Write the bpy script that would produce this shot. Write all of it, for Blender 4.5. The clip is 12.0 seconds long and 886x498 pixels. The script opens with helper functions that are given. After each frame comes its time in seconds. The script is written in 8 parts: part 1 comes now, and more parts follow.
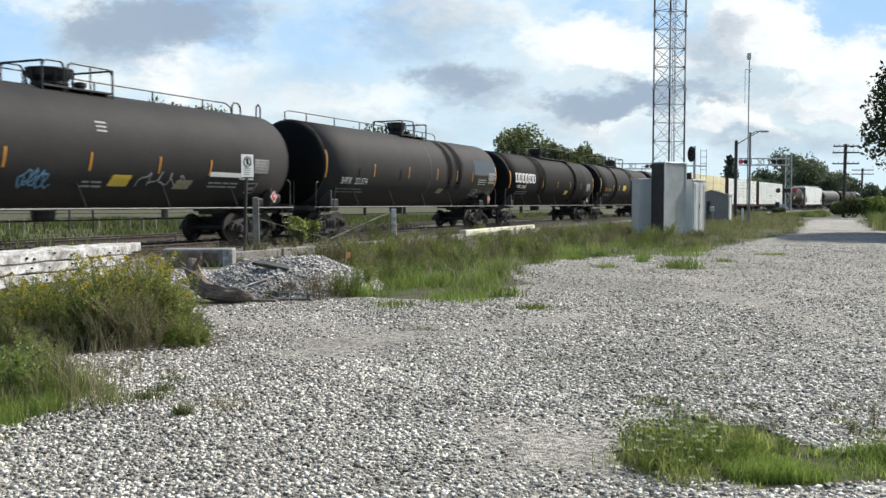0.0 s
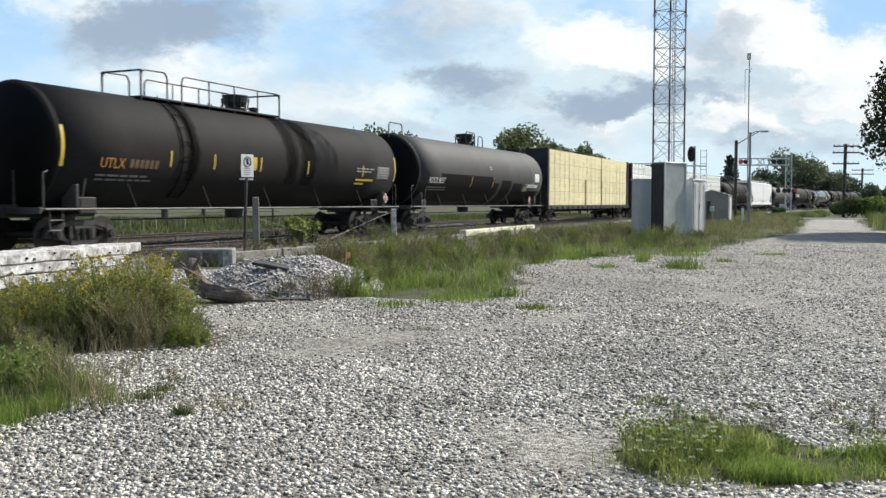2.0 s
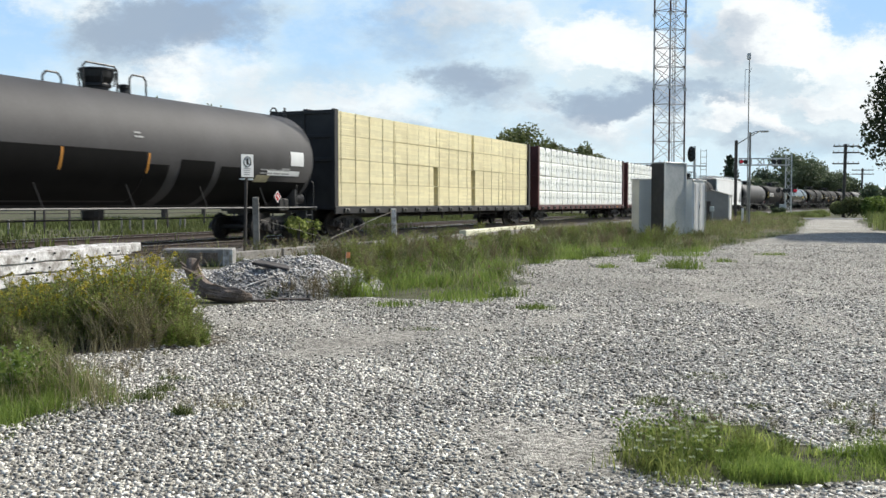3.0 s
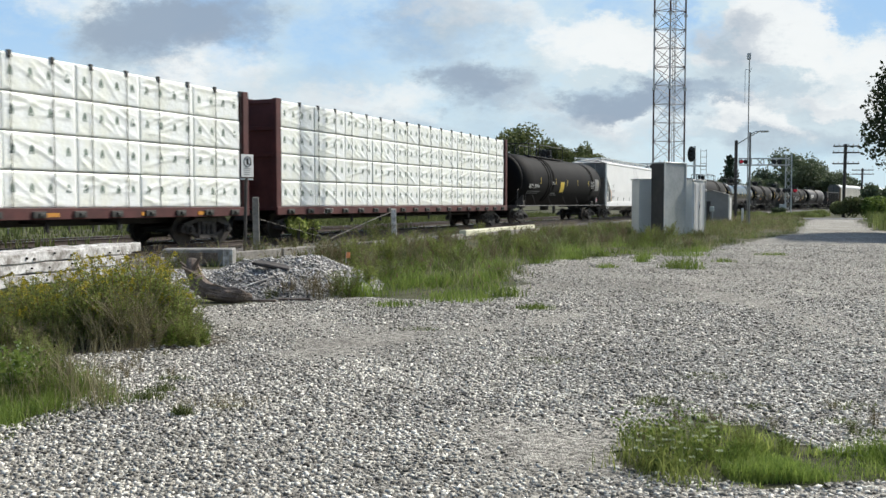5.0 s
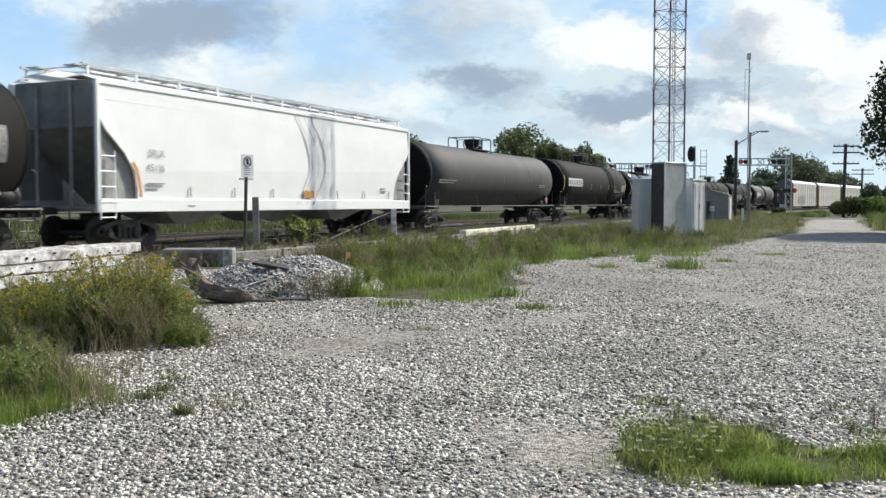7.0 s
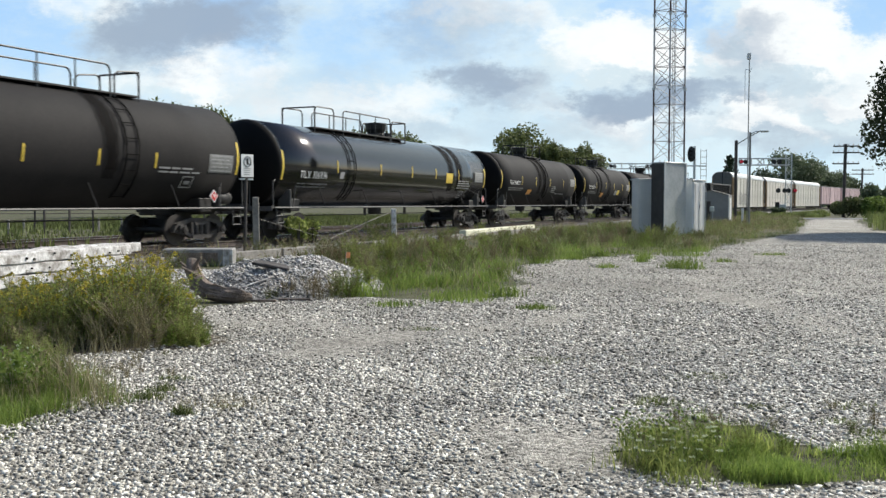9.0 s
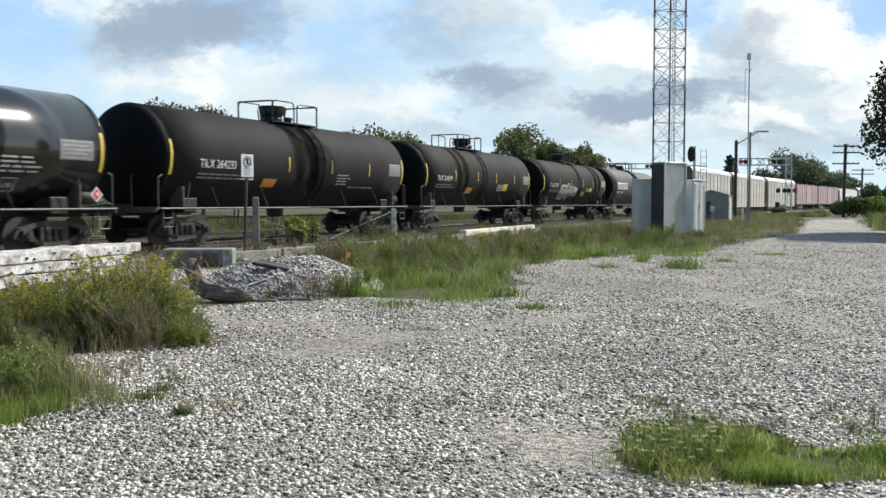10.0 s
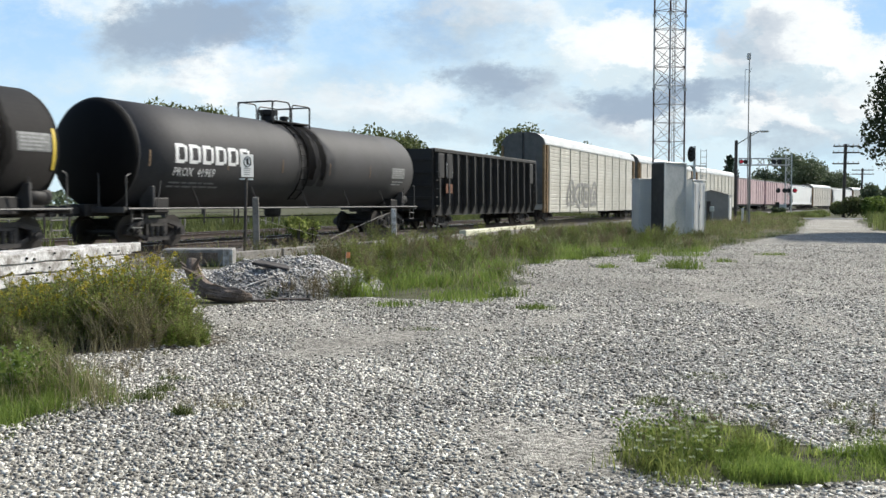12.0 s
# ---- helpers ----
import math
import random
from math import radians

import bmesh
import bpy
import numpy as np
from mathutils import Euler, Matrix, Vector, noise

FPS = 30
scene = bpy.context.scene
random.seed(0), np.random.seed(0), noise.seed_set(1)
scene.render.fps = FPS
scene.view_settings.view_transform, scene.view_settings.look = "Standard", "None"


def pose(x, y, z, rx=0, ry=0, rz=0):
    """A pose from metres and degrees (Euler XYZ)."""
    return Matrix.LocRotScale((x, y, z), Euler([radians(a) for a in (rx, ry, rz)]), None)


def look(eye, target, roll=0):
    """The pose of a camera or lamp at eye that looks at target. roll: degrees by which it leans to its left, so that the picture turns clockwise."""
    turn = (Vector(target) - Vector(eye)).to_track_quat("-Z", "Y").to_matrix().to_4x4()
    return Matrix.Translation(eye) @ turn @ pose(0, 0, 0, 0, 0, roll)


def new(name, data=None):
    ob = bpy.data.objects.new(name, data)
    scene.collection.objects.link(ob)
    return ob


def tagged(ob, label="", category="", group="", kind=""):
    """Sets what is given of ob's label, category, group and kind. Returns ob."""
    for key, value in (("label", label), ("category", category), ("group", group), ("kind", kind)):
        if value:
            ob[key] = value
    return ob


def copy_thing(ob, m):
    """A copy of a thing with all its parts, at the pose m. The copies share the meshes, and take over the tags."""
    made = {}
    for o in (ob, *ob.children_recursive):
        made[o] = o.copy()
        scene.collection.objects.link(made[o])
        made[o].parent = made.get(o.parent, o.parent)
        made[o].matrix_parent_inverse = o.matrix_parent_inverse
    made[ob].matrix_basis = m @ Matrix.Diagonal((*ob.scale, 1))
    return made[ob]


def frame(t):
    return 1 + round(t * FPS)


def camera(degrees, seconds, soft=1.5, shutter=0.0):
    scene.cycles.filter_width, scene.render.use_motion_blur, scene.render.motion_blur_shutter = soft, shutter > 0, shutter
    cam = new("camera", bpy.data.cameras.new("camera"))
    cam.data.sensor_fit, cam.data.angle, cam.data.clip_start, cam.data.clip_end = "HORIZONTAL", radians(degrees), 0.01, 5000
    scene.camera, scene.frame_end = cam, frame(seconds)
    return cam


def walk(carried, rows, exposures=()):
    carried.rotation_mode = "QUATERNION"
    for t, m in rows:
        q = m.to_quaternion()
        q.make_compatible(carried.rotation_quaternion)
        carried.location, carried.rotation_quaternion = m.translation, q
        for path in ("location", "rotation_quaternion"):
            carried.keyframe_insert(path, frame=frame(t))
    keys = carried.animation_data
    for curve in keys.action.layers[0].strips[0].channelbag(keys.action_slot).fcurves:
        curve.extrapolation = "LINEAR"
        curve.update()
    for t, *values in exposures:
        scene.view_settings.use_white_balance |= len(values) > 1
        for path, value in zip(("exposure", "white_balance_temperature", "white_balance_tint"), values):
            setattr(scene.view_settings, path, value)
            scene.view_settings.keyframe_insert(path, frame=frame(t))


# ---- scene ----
# ---- camera ----
CAM_Z = 1.55
cam = camera(51.3, 12.0, soft=1.48, shutter=0.1)
eye = (0.0, 0.0, CAM_Z)
aim = (0.0, 100.0, CAM_Z - 100 * 81.0 / 1633.0)
walk(cam, [(0.0, look(eye, aim)), (12.0, look(eye, aim))], exposures=[(0.0, 0.20), (3.0, 0.20), (4.3, 0.04), (5.6, 0.03), (6.8, 0.18), (7.4, 0.12), (8.6, 0.18), (12.0, 0.20)])

# ---- light ----
SUN_AZ = radians(56)      # clockwise from the view direction
SUN_EL = radians(42)
world = bpy.data.worlds.new("sky")
scene.world = world
world.use_nodes = True
wn = world.node_tree.nodes
sky = wn.new("ShaderNodeTexSky")
sky.sky_type = "NISHITA"
sky.sun_disc = False
sky.sun_elevation = SUN_EL
sky.sun_rotation = SUN_AZ
wn["Background"].inputs["Strength"].default_value = 0.13
world.node_tree.links.new(sky.outputs[0], wn["Background"].inputs["Color"])
sun_data = bpy.data.lights.new("sun", "SUN")
sun_data.energy = 5.0
sun_data.angle = radians(0.5)
sun_data.color = (1.0, 0.96, 0.87)
sun = new("sun", sun_data)
sun_way = Vector((math.sin(SUN_AZ) * math.cos(SUN_EL), math.cos(SUN_AZ) * math.cos(SUN_EL), math.sin(SUN_EL)))
sun.matrix_world = look(sun_way * 50, (0, 0, 0))


# ---- materials ----
def mat(name, col, rough=0.8, metal=0.0, var=0.25, scale=3.0, fine=40.0, bump=0.2, col2=None, spec=0.5, bump_dist=0.01, rand=0.0, island=0.0):
    """A surface with blotches, grain and relief. col2: the colour of the blotches."""
    m = bpy.data.materials.new(name)
    m.use_nodes = True
    nt = m.node_tree
    b = nt.nodes["Principled BSDF"]
    b.inputs["Roughness"].default_value = rough
    b.inputs["Metallic"].default_value = metal
    b.inputs["Specular IOR Level"].default_value = spec
    tc = nt.nodes.new("ShaderNodeTexCoord")
    n1 = nt.nodes.new("ShaderNodeTexNoise")
    n1.inputs["Scale"].default_value = scale
    n1.inputs["Detail"].default_value = 6
    n1.inputs["Roughness"].default_value = 0.65
    n2 = nt.nodes.new("ShaderNodeTexNoise")
    n2.inputs["Scale"].default_value = fine
    n2.inputs["Detail"].default_value = 3
    for n in (n1, n2):
        nt.links.new(tc.outputs["Object"], n.inputs["Vector"])
    ramp = nt.nodes.new("ShaderNodeValToRGB")
    c2 = col2 if col2 else tuple(c * (1 - var) for c in col)
    ramp.color_ramp.elements[0].position, ramp.color_ramp.elements[1].position = 0.38, 0.62
    ramp.color_ramp.elements[0].color = (*c2, 1)
    ramp.color_ramp.elements[1].color = (*col, 1)
    nt.links.new(n1.outputs["Fac"], ramp.inputs["Fac"])
    hsv = nt.nodes.new("ShaderNodeHueSaturation")
    mr = nt.nodes.new("ShaderNodeMapRange")
    mr.inputs["To Min"].default_value, mr.inputs["To Max"].default_value = 1 - var * 0.8, 1 + var * 0.8
    nt.links.new(n2.outputs["Fac"], mr.inputs["Value"])
    val = mr.outputs[0]
    for amount, node, out in ((rand, "ShaderNodeObjectInfo", "Random"), (island, "ShaderNodeNewGeometry", "Random Per Island")):
        if amount:
            src = nt.nodes.new(node)
            m2 = nt.nodes.new("ShaderNodeMapRange")
            m2.inputs["To Min"].default_value, m2.inputs["To Max"].default_value = 1 - amount, 1 + amount
            nt.links.new(src.outputs[out], m2.inputs["Value"])
            mul = nt.nodes.new("ShaderNodeMath")
            mul.operation = "MULTIPLY"
            nt.links.new(val, mul.inputs[0])
            nt.links.new(m2.outputs[0], mul.inputs[1])
            val = mul.outputs[0]
    nt.links.new(val, hsv.inputs["Value"])
    nt.links.new(ramp.outputs[0], hsv.inputs["Color"])
    nt.links.new(hsv.outputs[0], b.inputs["Base Color"])
    if bump:
        bp = nt.nodes.new("ShaderNodeBump")
        bp.inputs["Strength"].default_value = bump
        bp.inputs["Distance"].default_value = bump_dist
        nt.links.new(n2.outputs["Fac"], bp.inputs["Height"])
        nt.links.new(bp.outputs[0], b.inputs["Normal"])
    return m


def leafy(name, col, col2, trans=0.3, var=0.3):
    """Foliage: coloured leaf by leaf, letting some light through."""
    m = bpy.data.materials.new(name)
    m.use_nodes = True
    nt = m.node_tree
    b = nt.nodes["Principled BSDF"]
    b.inputs["Roughness"].default_value = 0.6
    b.inputs["Specular IOR Level"].default_value = 0.25
    g = nt.nodes.new("ShaderNodeNewGeometry")
    ramp = nt.nodes.new("ShaderNodeValToRGB")
    ramp.color_ramp.elements[0].color = (*col, 1)
    ramp.color_ramp.elements[1].color = (*col2, 1)
    nt.links.new(g.outputs["Random Per Island"], ramp.inputs["Fac"])
    tc = nt.nodes.new("ShaderNodeTexCoord")
    n1 = nt.nodes.new("ShaderNodeTexNoise")
    n1.inputs["Scale"].default_value = 0.7
    n1.inputs["Detail"].default_value = 4
    nt.links.new(tc.outputs["Object"], n1.inputs["Vector"])
    mr = nt.nodes.new("ShaderNodeMapRange")
    mr.inputs["From Min"].default_value, mr.inputs["From Max"].default_value = 0.3, 0.7
    mr.inputs["To Min"].default_value, mr.inputs["To Max"].default_value = 1 - var, 1 + var
    nt.links.new(n1.outputs["Fac"], mr.inputs["Value"])
    hsv = nt.nodes.new("ShaderNodeHueSaturation")
    nt.links.new(mr.outputs[0], hsv.inputs["Value"])
    nt.links.new(ramp.outputs[0], hsv.inputs["Color"])
    nt.links.new(hsv.outputs[0], b.inputs["Base Color"])
    tr = nt.nodes.new("ShaderNodeBsdfTranslucent")
    nt.links.new(hsv.outputs[0], tr.inputs["Color"])
    mix = nt.nodes.new("ShaderNodeMixShader")
    mix.inputs[0].default_value = trans
    nt.links.new(b.outputs[0], mix.inputs[1])
    nt.links.new(tr.outputs[0], mix.inputs[2])
    nt.links.new(mix.outputs[0], nt.nodes["Material Output"].inputs["Surface"])
    return m


def glow(name, col, strength):
    m = bpy.data.materials.new(name)
    m.use_nodes = True
    b = m.node_tree.nodes["Principled BSDF"]
    b.inputs["Base Color"].default_value = (*col, 1)
    b.inputs["Emission Color"].default_value = (*col, 1)
    b.inputs["Emission Strength"].default_value = strength
    return m


M = dict(
    tank=mat("tank_black", (0.0185, 0.0173, 0.0172), 0.72, var=0.3, scale=0.5, fine=14, bump=0.06, col2=(0.025, 0.0232, 0.0222), rand=0.05, spec=0.12),
    tank_dark=mat("tank_deep_black", (0.0105, 0.010, 0.0102), 0.70, var=0.3, scale=0.5, fine=14, bump=0.06, col2=(0.0155, 0.0145, 0.0142), rand=0.05, spec=0.10),
    tank_mid=mat("tank_weathered_black", (0.036, 0.034, 0.034), 0.68, var=0.3, scale=0.5, fine=14, bump=0.06, col2=(0.044, 0.0415, 0.040), rand=0.05, spec=0.12),
    tank_pale=mat("tank_pale_band", (0.07, 0.068, 0.066), 0.7, var=0.4, scale=2.5, fine=20, bump=0.1, col2=(0.025, 0.024, 0.024)),
    # serves both spilt product and the mast's shadow painted on the tanks
    spill_shade=mat("spilt_product_and_shade", (0.0055, 0.005, 0.005), 0.8, var=0.4, scale=2.0, fine=9, bump=0.15, col2=(0.011, 0.0095, 0.009), spec=0.06),
    side_frame=mat("side_frame_grime", (0.062, 0.055, 0.05), 0.6, var=0.5, scale=6, fine=30, bump=0.3, col2=(0.03, 0.027, 0.025)),
    rung=mat("ladder_black", (0.008, 0.0075, 0.0075), 0.9, var=0.3, scale=3, spec=0.05),
    beige=mat("faded_beige_sticker", (0.36, 0.32, 0.20), 0.6, var=0.3, scale=5),
    # tank ends face away from the sun: their shade is in this black
    head=mat("tank_end_shaded_black", (0.005, 0.0048, 0.0046), 0.7, var=0.3, scale=1.5, fine=14, bump=0.1, spec=0.15),
    lumber_line=mat("lumber_joint", (0.62, 0.54, 0.31), 0.8, var=0.2),
    tank_gloss=mat("tank_gloss", (0.010, 0.010, 0.0105), 0.16, var=0.25, scale=0.5, fine=6, bump=0.02, col2=(0.013, 0.0125, 0.0125), spec=0.8),
    tank_grey=mat("tank_grey", (0.046, 0.044, 0.045), 0.7, var=0.3, scale=0.5, fine=14, bump=0.06, col2=(0.032, 0.030, 0.030)),
    patch=mat("tar_patch", (0.006, 0.0057, 0.0057), 0.6, var=0.3, scale=1.5, fine=9, bump=0.08, spec=0.12),
    under=mat("grimy_steel", (0.026, 0.023, 0.021), 0.65, var=0.4, scale=3, bump=0.3),
    sill=mat("sill_steel", (0.10, 0.095, 0.09), 0.6, var=0.4, scale=2),
    wheel=mat("wheel_steel", (0.05, 0.043, 0.038), 0.6, metal=0.3, var=0.35, scale=5),
    white=mat("white_paint", (0.78, 0.78, 0.76), 0.5, var=0.1, scale=2, bump=0.05),
    dull=mat("dull_reflector", (0.17, 0.11, 0.06), 0.6, var=0.2),
    faint=mat("faint_print", (0.20, 0.20, 0.195), 0.7, var=0.3, scale=6),
    faded=mat("faded_lettering", (0.36, 0.36, 0.35), 0.7, var=0.3, scale=6),
    tag_blue=mat("spray_blue", (0.16, 0.34, 0.50), 0.6, var=0.2),
    orange=mat("reflective_orange", (0.60, 0.27, 0.05), 0.4, var=0.1),
    yellow=mat("reflective_yellow", (0.68, 0.50, 0.07), 0.4, var=0.1),
    placard=mat("placard_grey", (0.24, 0.24, 0.23), 0.5, var=0.35, scale=9),
    red=mat("red_paint", (0.55, 0.05, 0.05), 0.5, var=0.15),
    hopper=mat("hopper_white", (0.87, 0.87, 0.85), 0.5, var=0.03, scale=0.6, fine=9, bump=0.04, col2=(0.82, 0.82, 0.80)),
    mast_shade=mat("painted_mast_shade", (0.58, 0.57, 0.55), 0.7, var=0.35, scale=3),
    hopper_end=mat("hopper_end_grey", (0.32, 0.315, 0.30), 0.7, var=0.3, scale=2),
    wrap=mat("lumber_wrap", (0.90, 0.92, 0.90), 0.38, var=0.06, scale=1.6, fine=7.0, bump=0.5, col2=(0.87, 0.88, 0.78), bump_dist=0.03, rand=0.03),
    lumber=mat("bare_lumber", (0.85, 0.77, 0.48), 0.75, var=0.10, scale=1.2, fine=18, bump=0.3, col2=(0.76, 0.67, 0.40), rand=0.04, island=0.07),
    lumber_old=mat("lumber_cream", (0.72, 0.70, 0.52), 0.7, var=0.12, scale=1.2, fine=18, bump=0.3, rand=0.08),
    strap=mat("strap_dark", (0.05, 0.05, 0.045), 0.6, var=0.2),
    print=mat("wrap_print", (0.20, 0.26, 0.21), 0.7, var=0.3, scale=8),
    beamcar=mat("centrebeam_red", (0.10, 0.028, 0.025), 0.65, var=0.35, scale=1.5),
    beamblack=mat("centrebeam_black", (0.03, 0.028, 0.028), 0.65, var=0.35, scale=1.5),
    gondola=mat("gondola_black", (0.018, 0.017, 0.017), 0.6, var=0.4, scale=1.5, col2=(0.028, 0.024, 0.021)),
    rust=mat("rust_patch", (0.17, 0.07, 0.035), 0.8, var=0.4, scale=4),
    rack_side=mat("rack_galvanised", (0.56, 0.54, 0.475), 0.6, metal=0.05, var=0.2, scale=0.8, fine=16, col2=(0.45, 0.43, 0.37), rand=0.1),
    rack_roof=mat("rack_roof", (0.55, 0.56, 0.55), 0.45, metal=0.2, var=0.15, scale=0.6),
    rack_end=mat("rack_end_grey", (0.22, 0.22, 0.21), 0.6, var=0.2),
    rack_tan=mat("rack_tan", (0.62, 0.58, 0.51), 0.6, var=0.2, scale=0.8),
    rack_brown=mat("rack_brown_post", (0.30, 0.20, 0.10), 0.6, var=0.3),
    pink=mat("faded_red_boxcar", (0.60, 0.44, 0.44), 0.7, var=0.2, scale=1.0),
    rail=mat("rail_rust", (0.075, 0.055, 0.045), 0.7, var=0.3, scale=8),
    railhead=mat("rail_polished", (0.55, 0.54, 0.52), 0.25, metal=0.9, var=0.1),
    tie=mat("tie_wood", (0.12, 0.10, 0.085), 0.9, var=0.4, scale=3, rand=0.3),
    galv=mat("galvanised_steel", (0.56, 0.58, 0.58), 0.45, metal=0.3, var=0.22, scale=1.2, fine=12, col2=(0.44, 0.48, 0.48)),
    alu=mat("aluminium_cabinet", (0.68, 0.68, 0.66), 0.5, metal=0.1, var=0.12, scale=1.0),
    tower_white=mat("tower_white", (0.55, 0.55, 0.55), 0.5, var=0.2, scale=2),
    tower_red=mat("tower_faded_red", (0.13, 0.095, 0.092), 0.6, var=0.25, scale=2),
    black=mat("black_paint", (0.014, 0.014, 0.015), 0.5, var=0.3, scale=4),
    pole=mat("weathered_pole", (0.085, 0.075, 0.068), 0.9, var=0.4, scale=4, fine=50, bump=0.5),
    post=mat("weathered_post", (0.30, 0.28, 0.25), 0.9, var=0.35, scale=6, fine=50, bump=0.5),
    timber=mat("bleached_timber", (0.66, 0.65, 0.63), 0.9, var=0.45, scale=4.5, fine=22, bump=1.0, col2=(0.22, 0.20, 0.18), rand=0.15),
    concrete=mat("concrete", (0.27, 0.26, 0.245), 0.9, var=0.25, scale=4, fine=60, bump=0.4),
    log=mat("dead_log", (0.24, 0.185, 0.145), 0.95, var=0.45, scale=5, fine=40, bump=0.9),
    asphalt=mat("asphalt", (0.17, 0.17, 0.17), 0.9, var=0.2, scale=1.0, fine=80),
    shade_panel=mat("shaded_side_panel", (0.065, 0.058, 0.052), 0.7, var=0.35, scale=2.0),
    shed=mat("shed_grey", (0.30, 0.292, 0.272), 0.6, var=0.15, scale=1.5),
    stone=mat("gravel_stone", (0.40, 0.39, 0.37), 0.85, var=0.25, scale=9, fine=60, bump=0.25, island=0.5),
    ballast=mat("ballast_stone", (0.23, 0.215, 0.20), 0.9, var=0.3, scale=9, fine=60, bump=0.3, island=0.45),
    grass=leafy("grass_blade", (0.09, 0.125, 0.035), (0.245, 0.275, 0.10), trans=0.35, var=0.55),
    grass_far=leafy("meadow_blade", (0.06, 0.08, 0.022), (0.15, 0.165, 0.055), trans=0.3, var=0.55),
    grass_dry=leafy("grass_dry", (0.20, 0.175, 0.09), (0.40, 0.35, 0.21), var=0.45),
    grass_fresh=leafy("grass_fresh", (0.10, 0.165, 0.03), (0.28, 0.35, 0.085), trans=0.45, var=0.5),
    weed=leafy("weed_leaf", (0.125, 0.18, 0.045), (0.40, 0.44, 0.13), trans=0.52, var=0.5),
    weed_stem=leafy("weed_stem", (0.14, 0.10, 0.055), (0.24, 0.18, 0.10), trans=0.1),
    flower=leafy("goldenrod_flower", (0.33, 0.29, 0.03), (0.56, 0.46, 0.06), trans=0.2),
    flower_white=leafy("white_flower", (0.45, 0.52, 0.32), (0.65, 0.68, 0.50)),
    leaf=leafy("tree_leaf", (0.07, 0.095, 0.032), (0.19, 0.21, 0.085), var=0.45),
    # darker copy of the tree leaf, with the crown's shade in its colour
    leaf_shade=leafy("shaded_tree_leaf", (0.022, 0.034, 0.016), (0.065, 0.08, 0.035), trans=0.2, var=0.4),
    # paler, bluer leaf for distant growth: haze mixed into the colour
    leaf_haze=leafy("tree_leaf_haze", (0.075, 0.105, 0.06), (0.15, 0.18, 0.10), var=0.35),
    seed=leafy("seed_heads", (0.13, 0.085, 0.05), (0.24, 0.17, 0.10), var=0.4),
    leaf_bush=leafy("bush_leaf", (0.10, 0.16, 0.03), (0.24, 0.31, 0.075), var=0.4),
    conifer=leafy("conifer_needle", (0.02, 0.040, 0.022), (0.045, 0.07, 0.035), trans=0.1),
    bark=mat("bark", (0.085, 0.07, 0.058), 0.95, var=0.4, scale=5, bump=0.8),
    lamp_red=glow("lit_red_lens", (0.5, 0.02, 0.04), 0.25),
    lens=mat("dark_lens", (0.02, 0.012, 0.012), 0.15, var=0.1, bump=0),
    glass_lamp=mat("lamp_glass", (0.5, 0.5, 0.48), 0.2, var=0.1, bump=0),
    flag=mat("orange_flag", (0.85, 0.34, 0.14), 0.7, var=0.15),
)


M["spill_shade_thin"] = mat("thin_spill_shade", (0.007, 0.0065, 0.0063), 0.8, var=0.4, scale=1.5, fine=8, bump=0.1, spec=0.06)
for key, cover in (("spill_shade", 0.6), ("spill_shade_thin", 0.4)):
    M[key].node_tree.nodes["Principled BSDF"].inputs["Alpha"].default_value = cover


# ---- mesh helpers ----
def part(name, bm, material, parent, label="", smooth=False):
    """Links a bmesh, or ready mesh data, as one mesh object under a thing or part."""
    if isinstance(bm, bmesh.types.BMesh):
        me = bpy.data.meshes.new(name)
        bm.to_mesh(me)
        bm.free()
    else:
        me = bm
    if not me.materials:
        me.materials.append(material)
    if smooth:
        me.shade_smooth()
    ob = new(name, me)
    ob.parent = parent
    if label:
        ob["label"] = label
    return ob


def thing(name, label, category, m=None, group="", kind=""):
    ob = new(name)
    ob.empty_display_size = 0.2
    if m is not None:
        ob.matrix_basis = m
    return tagged(ob, label, category, group, kind)


def box(bm, x0, y0, z0, x1, y1, z1, m=None):
    vs = [bm.verts.new((x, y, z)) for z in (z0, z1) for x, y in ((x0, y0), (x1, y0), (x1, y1), (x0, y1))]
    for f in ((3, 2, 1, 0), (4, 5, 6, 7), (0, 1, 5, 4), (1, 2, 6, 5), (2, 3, 7, 6), (3, 0, 4, 7)):
        bm.faces.new([vs[i] for i in f])
    if m is not None:
        bmesh.ops.transform(bm, matrix=m, verts=vs)
    return vs


def bevel(bm, w, seg=1):
    bmesh.ops.bevel(bm, geom=bm.edges[:], offset=w, segments=seg, affect="EDGES", profile=0.6)
    return bm


def boxes(*dims, w=0.0):
    bm = bmesh.new()
    for d in dims:
        box(bm, *d)
    if w:
        bevel(bm, w)
    return bm


def rod(bm, a, b, r, n=6, r2=None):
    a, b = Vector(a), Vector(b)
    q = (b - a).to_track_quat("Z", "Y").to_matrix()
    r2 = r if r2 is None else r2
    rings = []
    for p, rr in ((a, r), (b, r2)):
        rings.append([bm.verts.new(p + q @ Vector((rr * math.cos(2 * math.pi * i / n), rr * math.sin(2 * math.pi * i / n), 0))) for i in range(n)])
    for i in range(n):
        j = (i + 1) % n
        bm.faces.new((rings[0][i], rings[0][j], rings[1][j], rings[1][i]))
    bm.faces.new(rings[0][::-1])
    bm.faces.new(rings[1])


